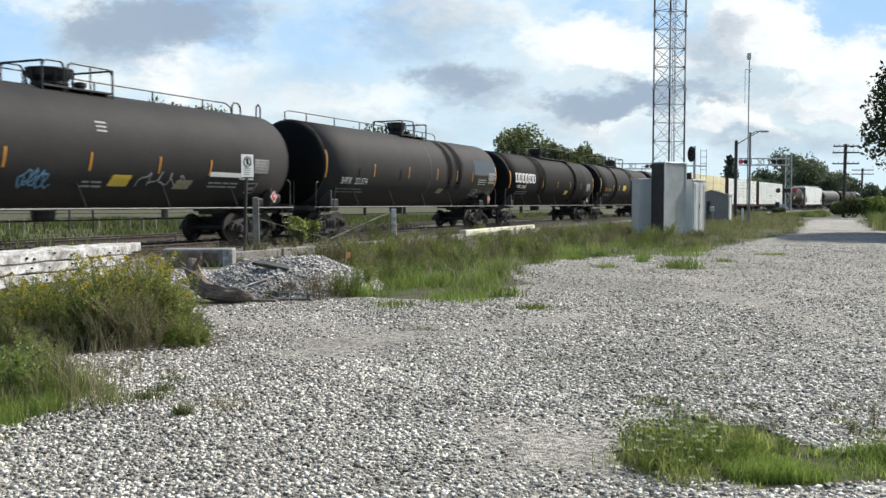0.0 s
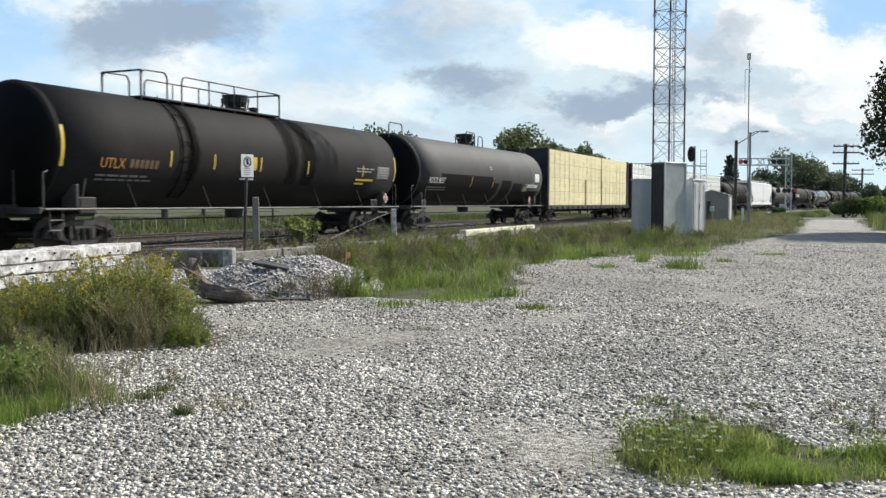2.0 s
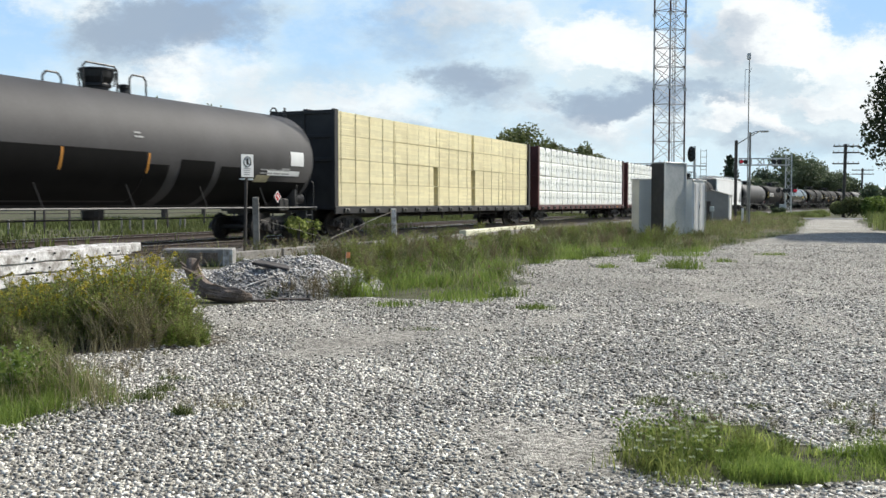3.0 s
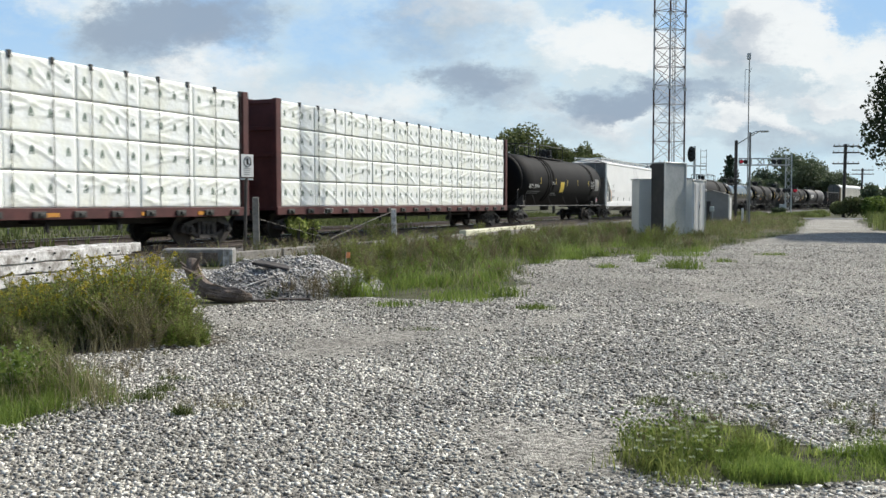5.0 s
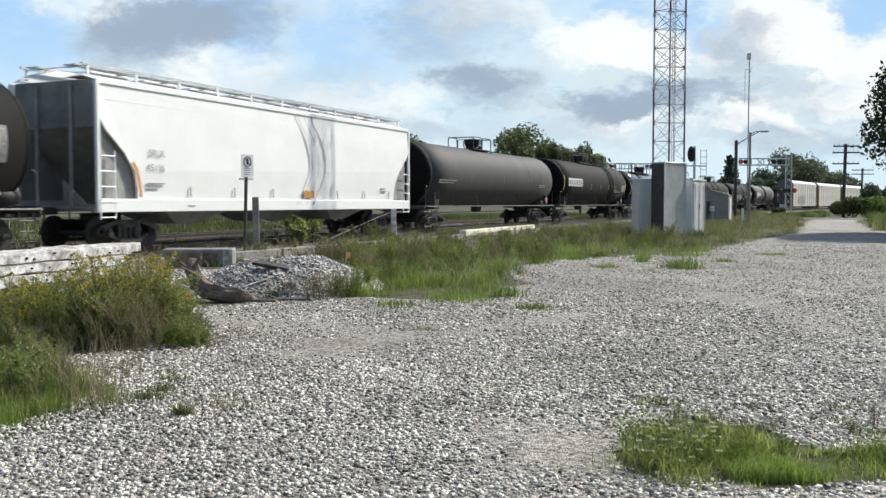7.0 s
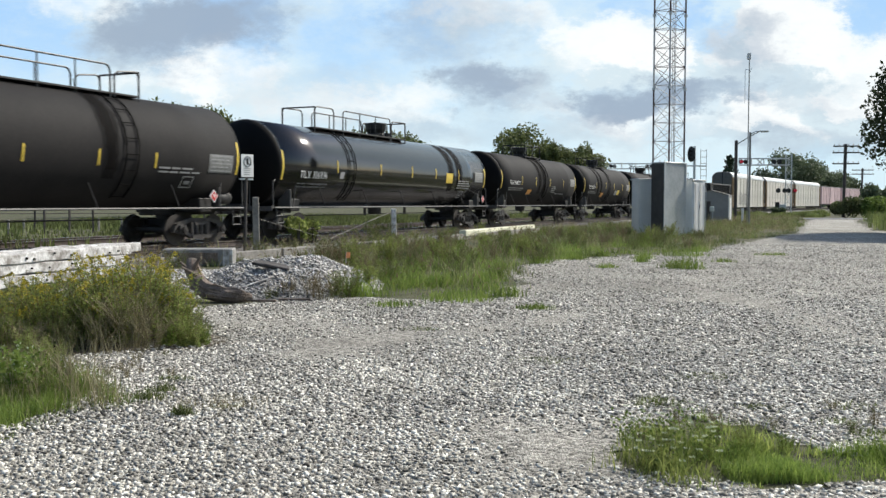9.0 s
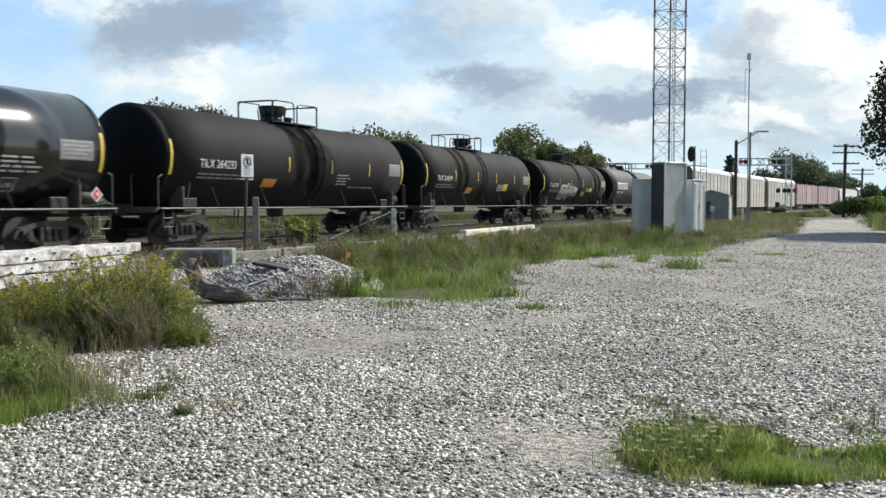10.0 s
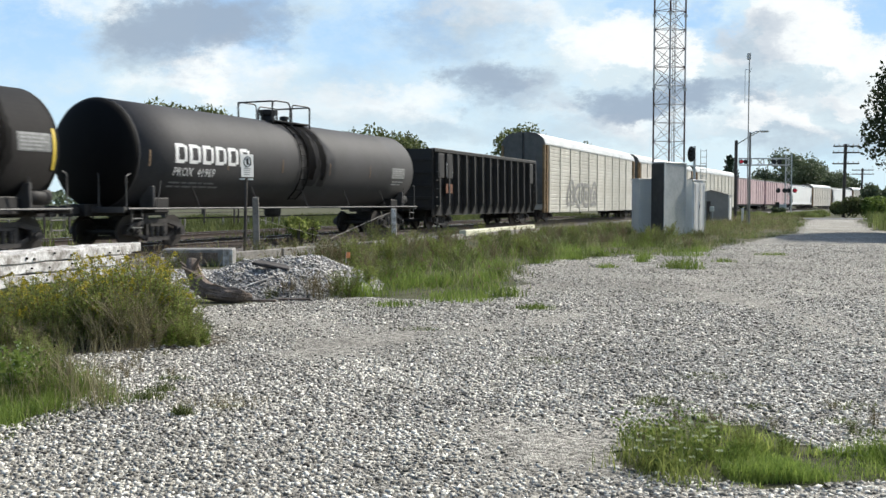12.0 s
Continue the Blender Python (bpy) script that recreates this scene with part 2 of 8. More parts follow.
def tube(path, n=9):
    """One bent tube through points with their radii."""
    bm = bmesh.new()
    rings = []
    for i, (x, y, z, r) in enumerate(path):
        p, q = Vector(path[max(i - 1, 0)][:3]), Vector(path[min(i + 1, len(path) - 1)][:3])
        t = (q - p).to_track_quat("Z", "Y").to_matrix()
        rings.append([bm.verts.new(Vector((x, y, z)) + t @ Vector((r * math.cos(6.2832 * k / n), r * math.sin(6.2832 * k / n), 0))) for k in range(n)])
    for p, q in zip(rings, rings[1:]):
        for k in range(n):
            bm.faces.new((p[k], p[(k + 1) % n], q[(k + 1) % n], q[k]))
    bm.faces.new(rings[0][::-1])
    bm.faces.new(rings[-1])
    return bm


def rods(r, *lines, n=6):
    """Bent rods: each line is a chain of points."""
    bm = bmesh.new()
    for line in lines:
        for a, b in zip(line, line[1:]):
            rod(bm, a, b, r, n)
    return bm


def lathe(profile, n=32, axis="X"):
    """Turns a profile of (along, radius) about the axis."""
    bm = bmesh.new()
    rings = []
    for t, r in profile:
        ring = []
        for i in range(n):
            a = 2 * math.pi * i / n
            c, s = r * math.cos(a), r * math.sin(a)
            ring.append(bm.verts.new((t, c, s) if axis == "X" else ((c, t, s) if axis == "Y" else (c, s, t))))
        rings.append(ring)
    for p, q in zip(rings, rings[1:]):
        for i in range(n):
            j = (i + 1) % n
            bm.faces.new((p[i], p[j], q[j], q[i]))
    bm.faces.new(rings[0][::-1])
    bm.faces.new(rings[-1])
    bmesh.ops.recalc_face_normals(bm, faces=bm.faces[:])
    return bm


TEXTS = {}


def letters(text, height):
    """The outlines of a line of writing as flat mesh data, from x = 0 on, with its width."""
    key = (text, height)
    if key not in TEXTS:
        cu = bpy.data.curves.new("writing", "FONT")
        cu.body = text
        cu.size = height * 1.4
        cu.resolution_u = 2
        ob = new("writing", cu)
        bpy.context.view_layer.update()
        me = bpy.data.meshes.new_from_object(ob.evaluated_get(bpy.context.evaluated_depsgraph_get()))
        bpy.data.objects.remove(ob)
        TEXTS[key] = me
    return TEXTS[key]


# ---- the line of the track ----
TRACK_AZ = math.atan(726.0 / 1633.0)   # clockwise from the view direction
TRACK_D = 19.3                          # from the camera, square to the track
CURVE_S, CURVE_R = 72.0, 1000.0         # where the track begins to bend, and its radius
RAIL_Z = 0.33


def track(s, off=0.0):
    """The point s metres along the track, off metres to the camera's side of its middle, and its bearing."""
    a = TRACK_AZ
    x = -TRACK_D * math.cos(a) + min(s, CURVE_S) * math.sin(a)
    y = TRACK_D * math.sin(a) + min(s, CURVE_S) * math.cos(a)
    if s > CURVE_S:
        b = a + (s - CURVE_S) / CURVE_R
        x += CURVE_R * (math.cos(a) - math.cos(b))
        y += CURVE_R * (math.sin(b) - math.sin(a))
        a = b
    return x + off * math.cos(a), y - off * math.sin(a), a


def on_track(s, off=0.0, z=RAIL_Z):
    x, y, a = track(s, off)
    return pose(x, y, z, 0, 0, 90 - math.degrees(a))


def run(t):
    """How far the train has gone."""
    return 26.35 * t + 0.0375 * t * t


# ---- sky backdrop ----
def cloud_material():
    """Drifting broken cloud over blue, laid out in directions seen from the lot."""
    m = bpy.data.materials.new("cloudy_sky")
    m.use_nodes = True
    nt = m.node_tree
    nt.nodes.clear()
    L = nt.links

    def math_node(op, a, b=None, clamp=False):
        n = nt.nodes.new("ShaderNodeMath")
        n.operation = op
        n.use_clamp = clamp
        for i, v in enumerate((a, b)):
            if v is None:
                continue
            if isinstance(v, (int, float)):
                n.inputs[i].default_value = v
            else:
                L.new(v, n.inputs[i])
        return n.outputs[0]

    def smooth(v, lo, hi, t0=0.0, t1=1.0):
        n = nt.nodes.new("ShaderNodeMapRange")
        n.interpolation_type = "SMOOTHSTEP"
        L.new(v, n.inputs["Value"])
        n.inputs["From Min"].default_value, n.inputs["From Max"].default_value = lo, hi
        n.inputs["To Min"].default_value, n.inputs["To Max"].default_value = t0, t1
        return n.outputs[0]

    def mixc(f, a, b):
        n = nt.nodes.new("ShaderNodeMix")
        n.data_type = "RGBA"
        L.new(f, n.inputs[0])
        for i, v in ((6, a), (7, b)):
            if isinstance(v, tuple):
                n.inputs[i].default_value = (*v, 1)
            else:
                L.new(v, n.inputs[i])
        return n.outputs[2]

    tc = nt.nodes.new("ShaderNodeTexCoord")
    sep = nt.nodes.new("ShaderNodeSeparateXYZ")
    L.new(tc.outputs["Object"], sep.inputs[0])
    U = math_node("DIVIDE", sep.outputs[0], sep.outputs[1])
    V = math_node("DIVIDE", sep.outputs[2], sep.outputs[1])
    comb = nt.nodes.new("ShaderNodeCombineXYZ")
    L.new(U, comb.inputs[0])
    L.new(math_node("MULTIPLY", V, 1.7), comb.inputs[1])

    def noise_tex(scale, detail, rough=0.6, shift=0.0):
        n = nt.nodes.new("ShaderNodeTexNoise")
        n.inputs["Scale"].default_value = scale
        n.inputs["Detail"].default_value = detail
        n.inputs["Roughness"].default_value = rough
        mp = nt.nodes.new("ShaderNodeMapping")
        mp.inputs["Location"].default_value = (shift, shift * 0.7, shift)
        L.new(comb.outputs[0], mp.inputs[0])
        L.new(mp.outputs[0], n.inputs["Vector"])
        return n
    warp = noise_tex(11, 10, 0.68)
    wsep = nt.nodes.new("ShaderNodeSeparateColor")
    L.new(warp.outputs["Color"], wsep.inputs[0])
    wu = math_node("MULTIPLY", math_node("SUBTRACT", wsep.outputs[0], 0.5), 0.19)
    wv = math_node("MULTIPLY", math_node("SUBTRACT", wsep.outputs[1], 0.5), 0.11)

    def blobs(items, du0=0.0, dv0=0.0):
        total = None
        Uw = math_node("ADD", math_node("ADD", U, wu), du0)
        Vw = math_node("ADD", math_node("ADD", V, wv), dv0)
        for u, v, a, b, w in items:
            du = math_node("DIVIDE", math_node("SUBTRACT", Uw, u), a)
            dv = math_node("DIVIDE", math_node("SUBTRACT", Vw, v), b)
            d = math_node("ADD", math_node("MULTIPLY", du, du), math_node("MULTIPLY", dv, dv))
            g = math_node("MULTIPLY", smooth(d, 0.0, 1.6, 1.0, 0.0), w)
            total = g if total is None else math_node("ADD", total, g)
        return total
    fbm = noise_tex(6.0, 12, 0.64, 3.1)
    fine = noise_tex(24.0, 10, 0.62, 7.7)
    blue = mixc(smooth(V, 0.02, 0.24), (0.64, 0.84, 0.95), (0.40, 0.64, 0.95))
    holes = blobs(((0.47, 0.215, 0.13, 0.045, 0.9), (-0.47, 0.17, 0.08, 0.10, 0.55), (0.235, 0.19, 0.05, 0.03, 0.6), (-0.25, 0.20, 0.05, 0.06, 0.5), (-0.10, 0.17, 0.08, 0.06, 0.45), (-0.36, 0.09, 0.09, 0.03, 0.4), (0.37, 0.045, 0.05, 0.02, 0.4), (-0.05, 0.21, 0.05, 0.03, 0.4), (0.20, 0.215, 0.05, 0.02, 0.5)))
    veil = math_node("SUBTRACT", math_node("ADD", smooth(fbm.outputs["Fac"], 0.30, 0.66, 0.30, 1.0), math_node("MULTIPLY", math_node("SUBTRACT", fine.outputs["Fac"], 0.5), 0.5)), holes, True)
    col = mixc(veil, blue, (0.72, 0.86, 0.92))
    WHITE = ((0.345, 0.185, 0.055, 0.045, 1.0), (0.30, 0.165, 0.05, 0.04, 0.7), (0.275, 0.135, 0.06, 0.035, 0.7), (0.14, 0.170, 0.075, 0.035, 0.9), (0.19, 0.15, 0.05, 0.03, 0.6), (0.07, 0.12, 0.05, 0.03, 0.45), (0.43, 0.135, 0.09, 0.04, 0.95), (0.39, 0.095, 0.11, 0.03, 0.7), (-0.265, 0.145, 0.07, 0.04, 0.55),
             (0.21, 0.085, 0.14, 0.025, 0.6), (-0.12, 0.105, 0.11, 0.03, 0.55), (-0.42, 0.225, 0.07, 0.02, 0.45), (0.02, 0.20, 0.07, 0.02, 0.5), (0.47, 0.08, 0.07, 0.03, 0.6), (-0.33, 0.13, 0.07, 0.025, 0.4), (0.33, 0.075, 0.06, 0.03, 0.5))
    rough = math_node("MULTIPLY", math_node("SUBTRACT", math_node("ADD", math_node("MULTIPLY", fbm.outputs["Fac"], 0.5), math_node("MULTIPLY", fine.outputs["Fac"], 0.5)), 0.5), 2.2)
    den = math_node("ADD", blobs(WHITE), rough)
    den2 = math_node("ADD", blobs(WHITE, 0.022, 0.022), rough)
    lit = smooth(math_node("SUBTRACT", den, den2), -0.35, 0.35)
    body = mixc(lit, (0.68, 0.80, 0.86), (0.97, 1.0, 1.0))
    col = mixc(smooth(den, 0.0, 0.95, 0.0, 0.95), col, body)
    DARK = ((-0.335, 0.185, 0.085, 0.045, 0.95), (-0.285, 0.200, 0.10, 0.04, 0.75), (-0.235, 0.215, 0.09, 0.03, 0.4), (-0.02, 0.190, 0.085, 0.032, 0.65), (0.0, 0.140, 0.05, 0.022, 0.55), (0.025, 0.128, 0.07, 0.030, 0.9), (0.17, 0.112, 0.075, 0.022, 0.95), (0.24, 0.112, 0.08, 0.018, 0.7), (0.13, 0.10, 0.06, 0.02, 0.5),
            (0.295, 0.170, 0.055, 0.035, 0.75), (0.315, 0.120, 0.09, 0.022, 0.4), (-0.17, 0.130, 0.10, 0.03, 0.35), (0.06, 0.075, 0.14, 0.022, 0.45), (0.37, 0.060, 0.08, 0.022, 0.6), (0.27, 0.075, 0.08, 0.018, 0.4), (-0.1, 0.085, 0.09, 0.02, 0.35), (0.42, 0.105, 0.06, 0.016, 0.35))
    dk = math_node("ADD", blobs(DARK), math_node("MULTIPLY", rough, 0.6))
    col = mixc(smooth(dk, -0.12, 1.5, 0.0, 0.92), col, (0.33, 0.415, 0.53))
    em = nt.nodes.new("ShaderNodeEmission")
    em.inputs["Strength"].default_value = 0.93
    L.new(col, em.inputs["Color"])
    out = nt.nodes.new("ShaderNodeOutputMaterial")
    L.new(em.outputs[0], out.inputs["Surface"])
    return m


def sky_arc():
    bm = bmesh.new()
    r, n = 2600.0, 48
    rows = []
    for k in range(n + 1):
        a = radians(-48 + 96 * k / n)
        rows.append([bm.verts.new((r * math.sin(a), r * math.cos(a), z)) for z in (-30, 200, 500, 900, 1500)])
    for p, q in zip(rows, rows[1:]):
        for i in range(4):
            bm.faces.new((p[i], p[i + 1], q[i + 1], q[i]))
    ob = part("backdrop", bm, cloud_material(), None)
    return tagged(ob, "distant sky with drifting broken cloud", "sky", kind="structure")


backdrop = sky_arc()


# ---- ground ----
def ground_mat(name, base, patches, stones, scale_stone=22.0, bump=0.6):
    """Earth or gravel: small stones, grit and wide patches."""
    m = bpy.data.materials.new(name)
    m.use_nodes = True
    nt = m.node_tree
    L = nt.links
    b = nt.nodes["Principled BSDF"]
    b.inputs["Roughness"].default_value = 0.95
    b.inputs["Specular IOR Level"].default_value = 0.2
    tc = nt.nodes.new("ShaderNodeTexCoord")
    vo = nt.nodes.new("ShaderNodeTexVoronoi")
    vo.inputs["Scale"].default_value = scale_stone
    n1 = nt.nodes.new("ShaderNodeTexNoise")
    n1.inputs["Scale"].default_value = 0.22
    n1.inputs["Detail"].default_value = 8
    n1.inputs["Roughness"].default_value = 0.7
    n2 = nt.nodes.new("ShaderNodeTexNoise")
    n2.inputs["Scale"].default_value = 90
    for n in (vo, n1, n2):
        L.new(tc.outputs["Object"], n.inputs["Vector"])
    ramp = nt.nodes.new("ShaderNodeValToRGB")
    ramp.color_ramp.elements[0].position, ramp.color_ramp.elements[1].position = 0.40, 0.60
    ramp.color_ramp.elements[0].color = (*patches, 1)
    ramp.color_ramp.elements[1].color = (*base, 1)
    L.new(n1.outputs["Fac"], ramp.inputs["Fac"])
    sepc = nt.nodes.new("ShaderNodeSeparateColor")
    L.new(vo.outputs["Color"], sepc.inputs[0])
    mr = nt.nodes.new("ShaderNodeMapRange")
    mr.inputs["To Min"].default_value, mr.inputs["To Max"].default_value = 1 - stones, 1 + stones
    L.new(sepc.outputs[0], mr.inputs["Value"])
    hsv = nt.nodes.new("ShaderNodeHueSaturation")
    L.new(mr.outputs[0], hsv.inputs["Value"])
    L.new(ramp.outputs[0], hsv.inputs["Color"])
    L.new(hsv.outputs[0], b.inputs["Base Color"])
    add = nt.nodes.new("ShaderNodeMath")
    add.operation = "MULTIPLY_ADD"
    L.new(vo.outputs["Distance"], add.inputs[0])
    add.inputs[1].default_value = -1.0
    L.new(n2.outputs["Fac"], add.inputs[2])
    bp = nt.nodes.new("ShaderNodeBump")
    bp.inputs["Strength"].default_value = bump
    bp.inputs["Distance"].default_value = 0.015
    L.new(add.outputs[0], bp.inputs["Height"])
    L.new(bp.outputs[0], b.inputs["Normal"])
    return m


M["soil"] = ground_mat("grassy_soil", (0.06, 0.066, 0.03), (0.105, 0.098, 0.062), 0.35, 14.0)
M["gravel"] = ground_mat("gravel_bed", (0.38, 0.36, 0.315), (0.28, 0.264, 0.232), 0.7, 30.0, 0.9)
M["litter"] = ground_mat("leaf_litter", (0.06, 0.046, 0.034), (0.10, 0.085, 0.06), 0.5, 26.0, 0.9)
M["bed"] = ground_mat("ballast_bed", (0.25, 0.24, 0.23), (0.16, 0.152, 0.145), 0.5, 18.0, 0.9)


def sheet(name, xs, ys, height, keep=None):
    xs, ys = np.asarray(xs), np.asarray(ys)
    verts = [(x, y, height(x, y)) for y in ys for x in xs]
    nx = len(xs)
    faces = []
    for j in range(len(ys) - 1):
        for i in range(nx - 1):
            if keep is None or keep((xs[i] + xs[i + 1]) / 2, (ys[j] + ys[j + 1]) / 2):
                faces.append((j * nx + i, j * nx + i + 1, (j + 1) * nx + i + 1, (j + 1) * nx + i))
    me = bpy.data.meshes.new(name)
    me.from_pydata(verts, [], faces)
    me.update()
    return me


far_steps = [-4000, -2000, -900, -400, -200, -100, -60]
ground = part("ground", sheet("ground", far_steps + list(range(-40, 121, 8)) + [160, 250, 400, 900, 2000, 4000],
                              [-4000, -1000, -200, -60, -20] + list(range(-8, 161, 8)) + [200, 260, 400, 800, 1500, 4000], lambda x, y: 0.0), M["soil"], None)
tagged(ground, "flat grassy ground with bare earth", "ground", kind="structure")


def inside(poly, x, y):
    hit = False
    for (x0, y0), (x1, y1) in zip(poly, poly[1:] + poly[:1]):
        if (y0 > y) != (y1 > y) and x < (x1 - x0) * (y - y0) / (y1 - y0) + x0:
            hit = not hit
    return hit


LOT = [(-2.95, 5.85), (-2.55, 6.6), (-2.4, 7.1), (-2.8, 7.6), (-3.4, 8.3), (-3.9, 8.9), (-3.3, 9.25), (-2.6, 9.65), (-2.6, 10.6), (-3.2, 12.6), (-4.4, 13.4), (-1.5, 14.9), (1.06, 14.9), (1.5, 18.0), (1.25, 21.0), (3.3, 24.8), (5.9, 27.6), (8.7, 29.9), (12.4, 37.2), (18.7, 48.7),
       (27.5, 70.0), (39.0, 97.0), (44.0, 97.0), (35.0, 78.0), (24.6, 53.0), (24.0, 47.0), (34.0, 40.0), (30.0, -8.0), (-7.0, -8.0), (-6.0, 3.0)]
RIGHT_PATCH = [(1.05, 5.7), (1.35, 6.2), (1.72, 6.65), (2.0, 6.4), (2.2, 5.75), (2.6, 5.65), (3.2, 5.65), (3.6, 5.2), (2.4, 4.98), (1.4, 5.0), (1.15, 5.3)]


def wobble(x, y, s, amp):
    return amp * noise.noise(Vector((x * s, y * s, 3.3)))


def lot_z(x, y):
    return 0.009 + 0.004 * noise.noise(Vector((x * 0.35, y * 0.35, 0.5)))


def in_lot(x, y, m=0.0):
    if 4.5 < y < 8 and inside(RIGHT_PATCH, x + wobble(x, y, 3.5, 0.2), y + wobble(x + 9, y, 3.5, 0.2)):
        return False
    return inside(LOT, x + wobble(x, y, 0.9, 0.5) + m, y + wobble(x + 40, y, 0.9, 0.5))


M["gravel_packed"] = ground_mat("gravel_packed", (0.36, 0.338, 0.292), (0.24, 0.224, 0.194), 0.75, 42.0, 0.9)
near_x = np.concatenate([np.arange(-7, 8, 0.13), np.arange(8, 46, 0.4)])
lot = part("gravel_lot", sheet("gravel_lot", near_x, np.concatenate([np.arange(-8, 4, 0.5), np.arange(4, 22, 0.13), np.arange(22, 30.01, 0.4)]), lot_z, in_lot), M["gravel_packed"], None)
tagged(lot, "grey packed grit of the lot with worn wheel tracks", "gravel", kind="structure")
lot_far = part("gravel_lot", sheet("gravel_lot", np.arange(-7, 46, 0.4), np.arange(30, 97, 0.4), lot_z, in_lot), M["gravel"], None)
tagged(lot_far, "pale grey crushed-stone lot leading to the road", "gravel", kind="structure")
road = part("road", boxes((-9, -3.2, 0.0, 40, 3.2, 0.045)), M["asphalt"], None)
road.matrix_basis = pose(40, 91, 0, 0, 0, -16)
tagged(road, "worn grey asphalt road leading to the level crossing", "road", kind="structure")


# ---- track ----
def swept(name, profile, s0, s1, step, material, off=0.0, z=0.0, cap=False):
    """A profile of (across towards the camera, height) swept along the track."""
    ss = np.arange(s0, s1 + step, step)
    verts, faces = [], []
    n = len(profile)
    for s in ss:
        for o, h in profile:
            x, y, _ = track(s, off + o)
            verts.append((x, y, z + h))
    for k in range(len(ss) - 1):
        for i in range(n - 1):
            p = k * n + i
            faces.append((p, p + 1, p + n + 1, p + n))
    me = bpy.data.meshes.new(name)
    me.from_pydata(verts, [], faces)
    me.update()
    return part(name, me, material, None)


bed = swept("track_bed", [(-9.0, -0.02), (-7.2, RAIL_Z - 0.23), (-1.75, RAIL_Z - 0.23), (1.75, RAIL_Z - 0.23), (3.4, -0.02)], -60, 640, 4, M["bed"])
tagged(bed, "dark stone ballast bed under the track", "track bed", kind="structure")
RAIL = [(-0.075, 0), (-0.075, 0.015), (-0.015, 0.035), (-0.012, 0.125), (-0.036, 0.14), (-0.036, 0.165), (-0.03, 0.172), (0.03, 0.172), (0.036, 0.165), (0.036, 0.14), (0.012, 0.125), (0.015, 0.035), (0.075, 0.015), (0.075, 0)]
for side in (-0.755, 0.755, -4.75, -6.26):
    r = swept("rail", RAIL, -60, 640, 4, M["rail"], side, RAIL_Z - 0.172)
    tagged(r, "rusty steel rail with polished head", "rail", group="track rails", kind="structure")
    head = swept("rail_head", [(-0.028, 0.002), (0.028, 0.002)], -60, 640, 4, M["railhead"], side, RAIL_Z)
    head.parent = r


def ties():
    me = bpy.data.meshes.new("tie")
    bm = boxes((-1.3, -0.115, 0, 1.3, 0.115, 0.16), w=0.012)
    bm.to_mesh(me)
    bm.free()
    me.materials.append(M["tie"])
    rng = random.Random(2)
    for k in range(290):
        s = -4 + 0.53 * (k % 190)
        x, y, a = track(s, 0.0 if k < 190 else -5.5)
        ob = new("tie", me)
        ob.matrix_basis = pose(x, y, RAIL_Z - 0.172 - 0.162, 0, 0, -math.degrees(a) + rng.uniform(-1, 1))
        ob.parent = bed


# ---- growing things ----
def blades(name, pts, hmin, hmax, w, lean=0.35, seed=1):
    """Grass blades or stalks: each a bent tapering strip."""
    rng = np.random.default_rng(seed)
    pts = np.asarray(pts, float)
    n = len(pts)
    h = rng.uniform(hmin, hmax, n) * (pts[:, 3] if pts.shape[1] > 3 else 1.0)
    a = rng.uniform(0, 2 * np.pi, n)
    b = rng.uniform(0, 2 * np.pi, n)
    ln = rng.uniform(0.05, lean, n) * h
    ww = w * rng.uniform(0.6, 1.3, n)
    base = pts[:, :3]
    side = np.stack([np.cos(a), np.sin(a), np.zeros(n)], 1) * ww[:, None] * 0.5
    out = np.stack([np.cos(b), np.sin(b), np.zeros(n)], 1)
    up = np.array([0, 0, 1.0])
    mid = base + out * (ln * 0.3)[:, None] + up * (h * 0.55)[:, None]
    tip = base + out * ln[:, None] + up * (h * 0.98)[:, None]
    v = np.empty((n, 5, 3))
    v[:, 0], v[:, 1] = base - side, base + side
    v[:, 2], v[:, 3] = mid + side * 0.8, mid - side * 0.8
    v[:, 4] = tip
    idx = np.arange(n)[:, None] * 5
    quads = idx + np.array([[0, 1, 2, 3]])
    tris = idx + np.array([[3, 2, 4]])
    me = bpy.data.meshes.new(name)
    me.from_pydata(v.reshape(-1, 3).tolist(), [], quads.tolist() + tris.tolist())
    me.update()
    return me


def scatter(poly, n, seed, patch=0.0, scale=0.6, z=0.0, thr=0.0, ragged=0.9):
    """Points in a plan outline, thinned out by patches; a fourth number is the growth there."""
    rng = random.Random(seed)
    xs, ys = [p[0] for p in poly], [p[1] for p in poly]
    got, tries = [], 0
    while len(got) < n and tries < n * 30:
        tries += 1
        x, y = rng.uniform(min(xs), max(xs)), rng.uniform(min(ys), max(ys))
        if not inside(poly, x + wobble(x, y, 0.45, ragged) + wobble(x, y + 30, 1.7, ragged * 0.6), y + wobble(x + 40, y, 0.45, ragged) + wobble(x + 80, y, 1.7, ragged * 0.6)):
            continue
        g = noise.fractal(Vector((x * scale, y * scale, seed * 1.7)), 1.0, 2.0, 3)
        if patch and rng.random() > 0.5 + patch * (g - thr):
            continue
        got.append((x, y, z, max(0.3, 1.0 + 1.3 * g)))
    return got


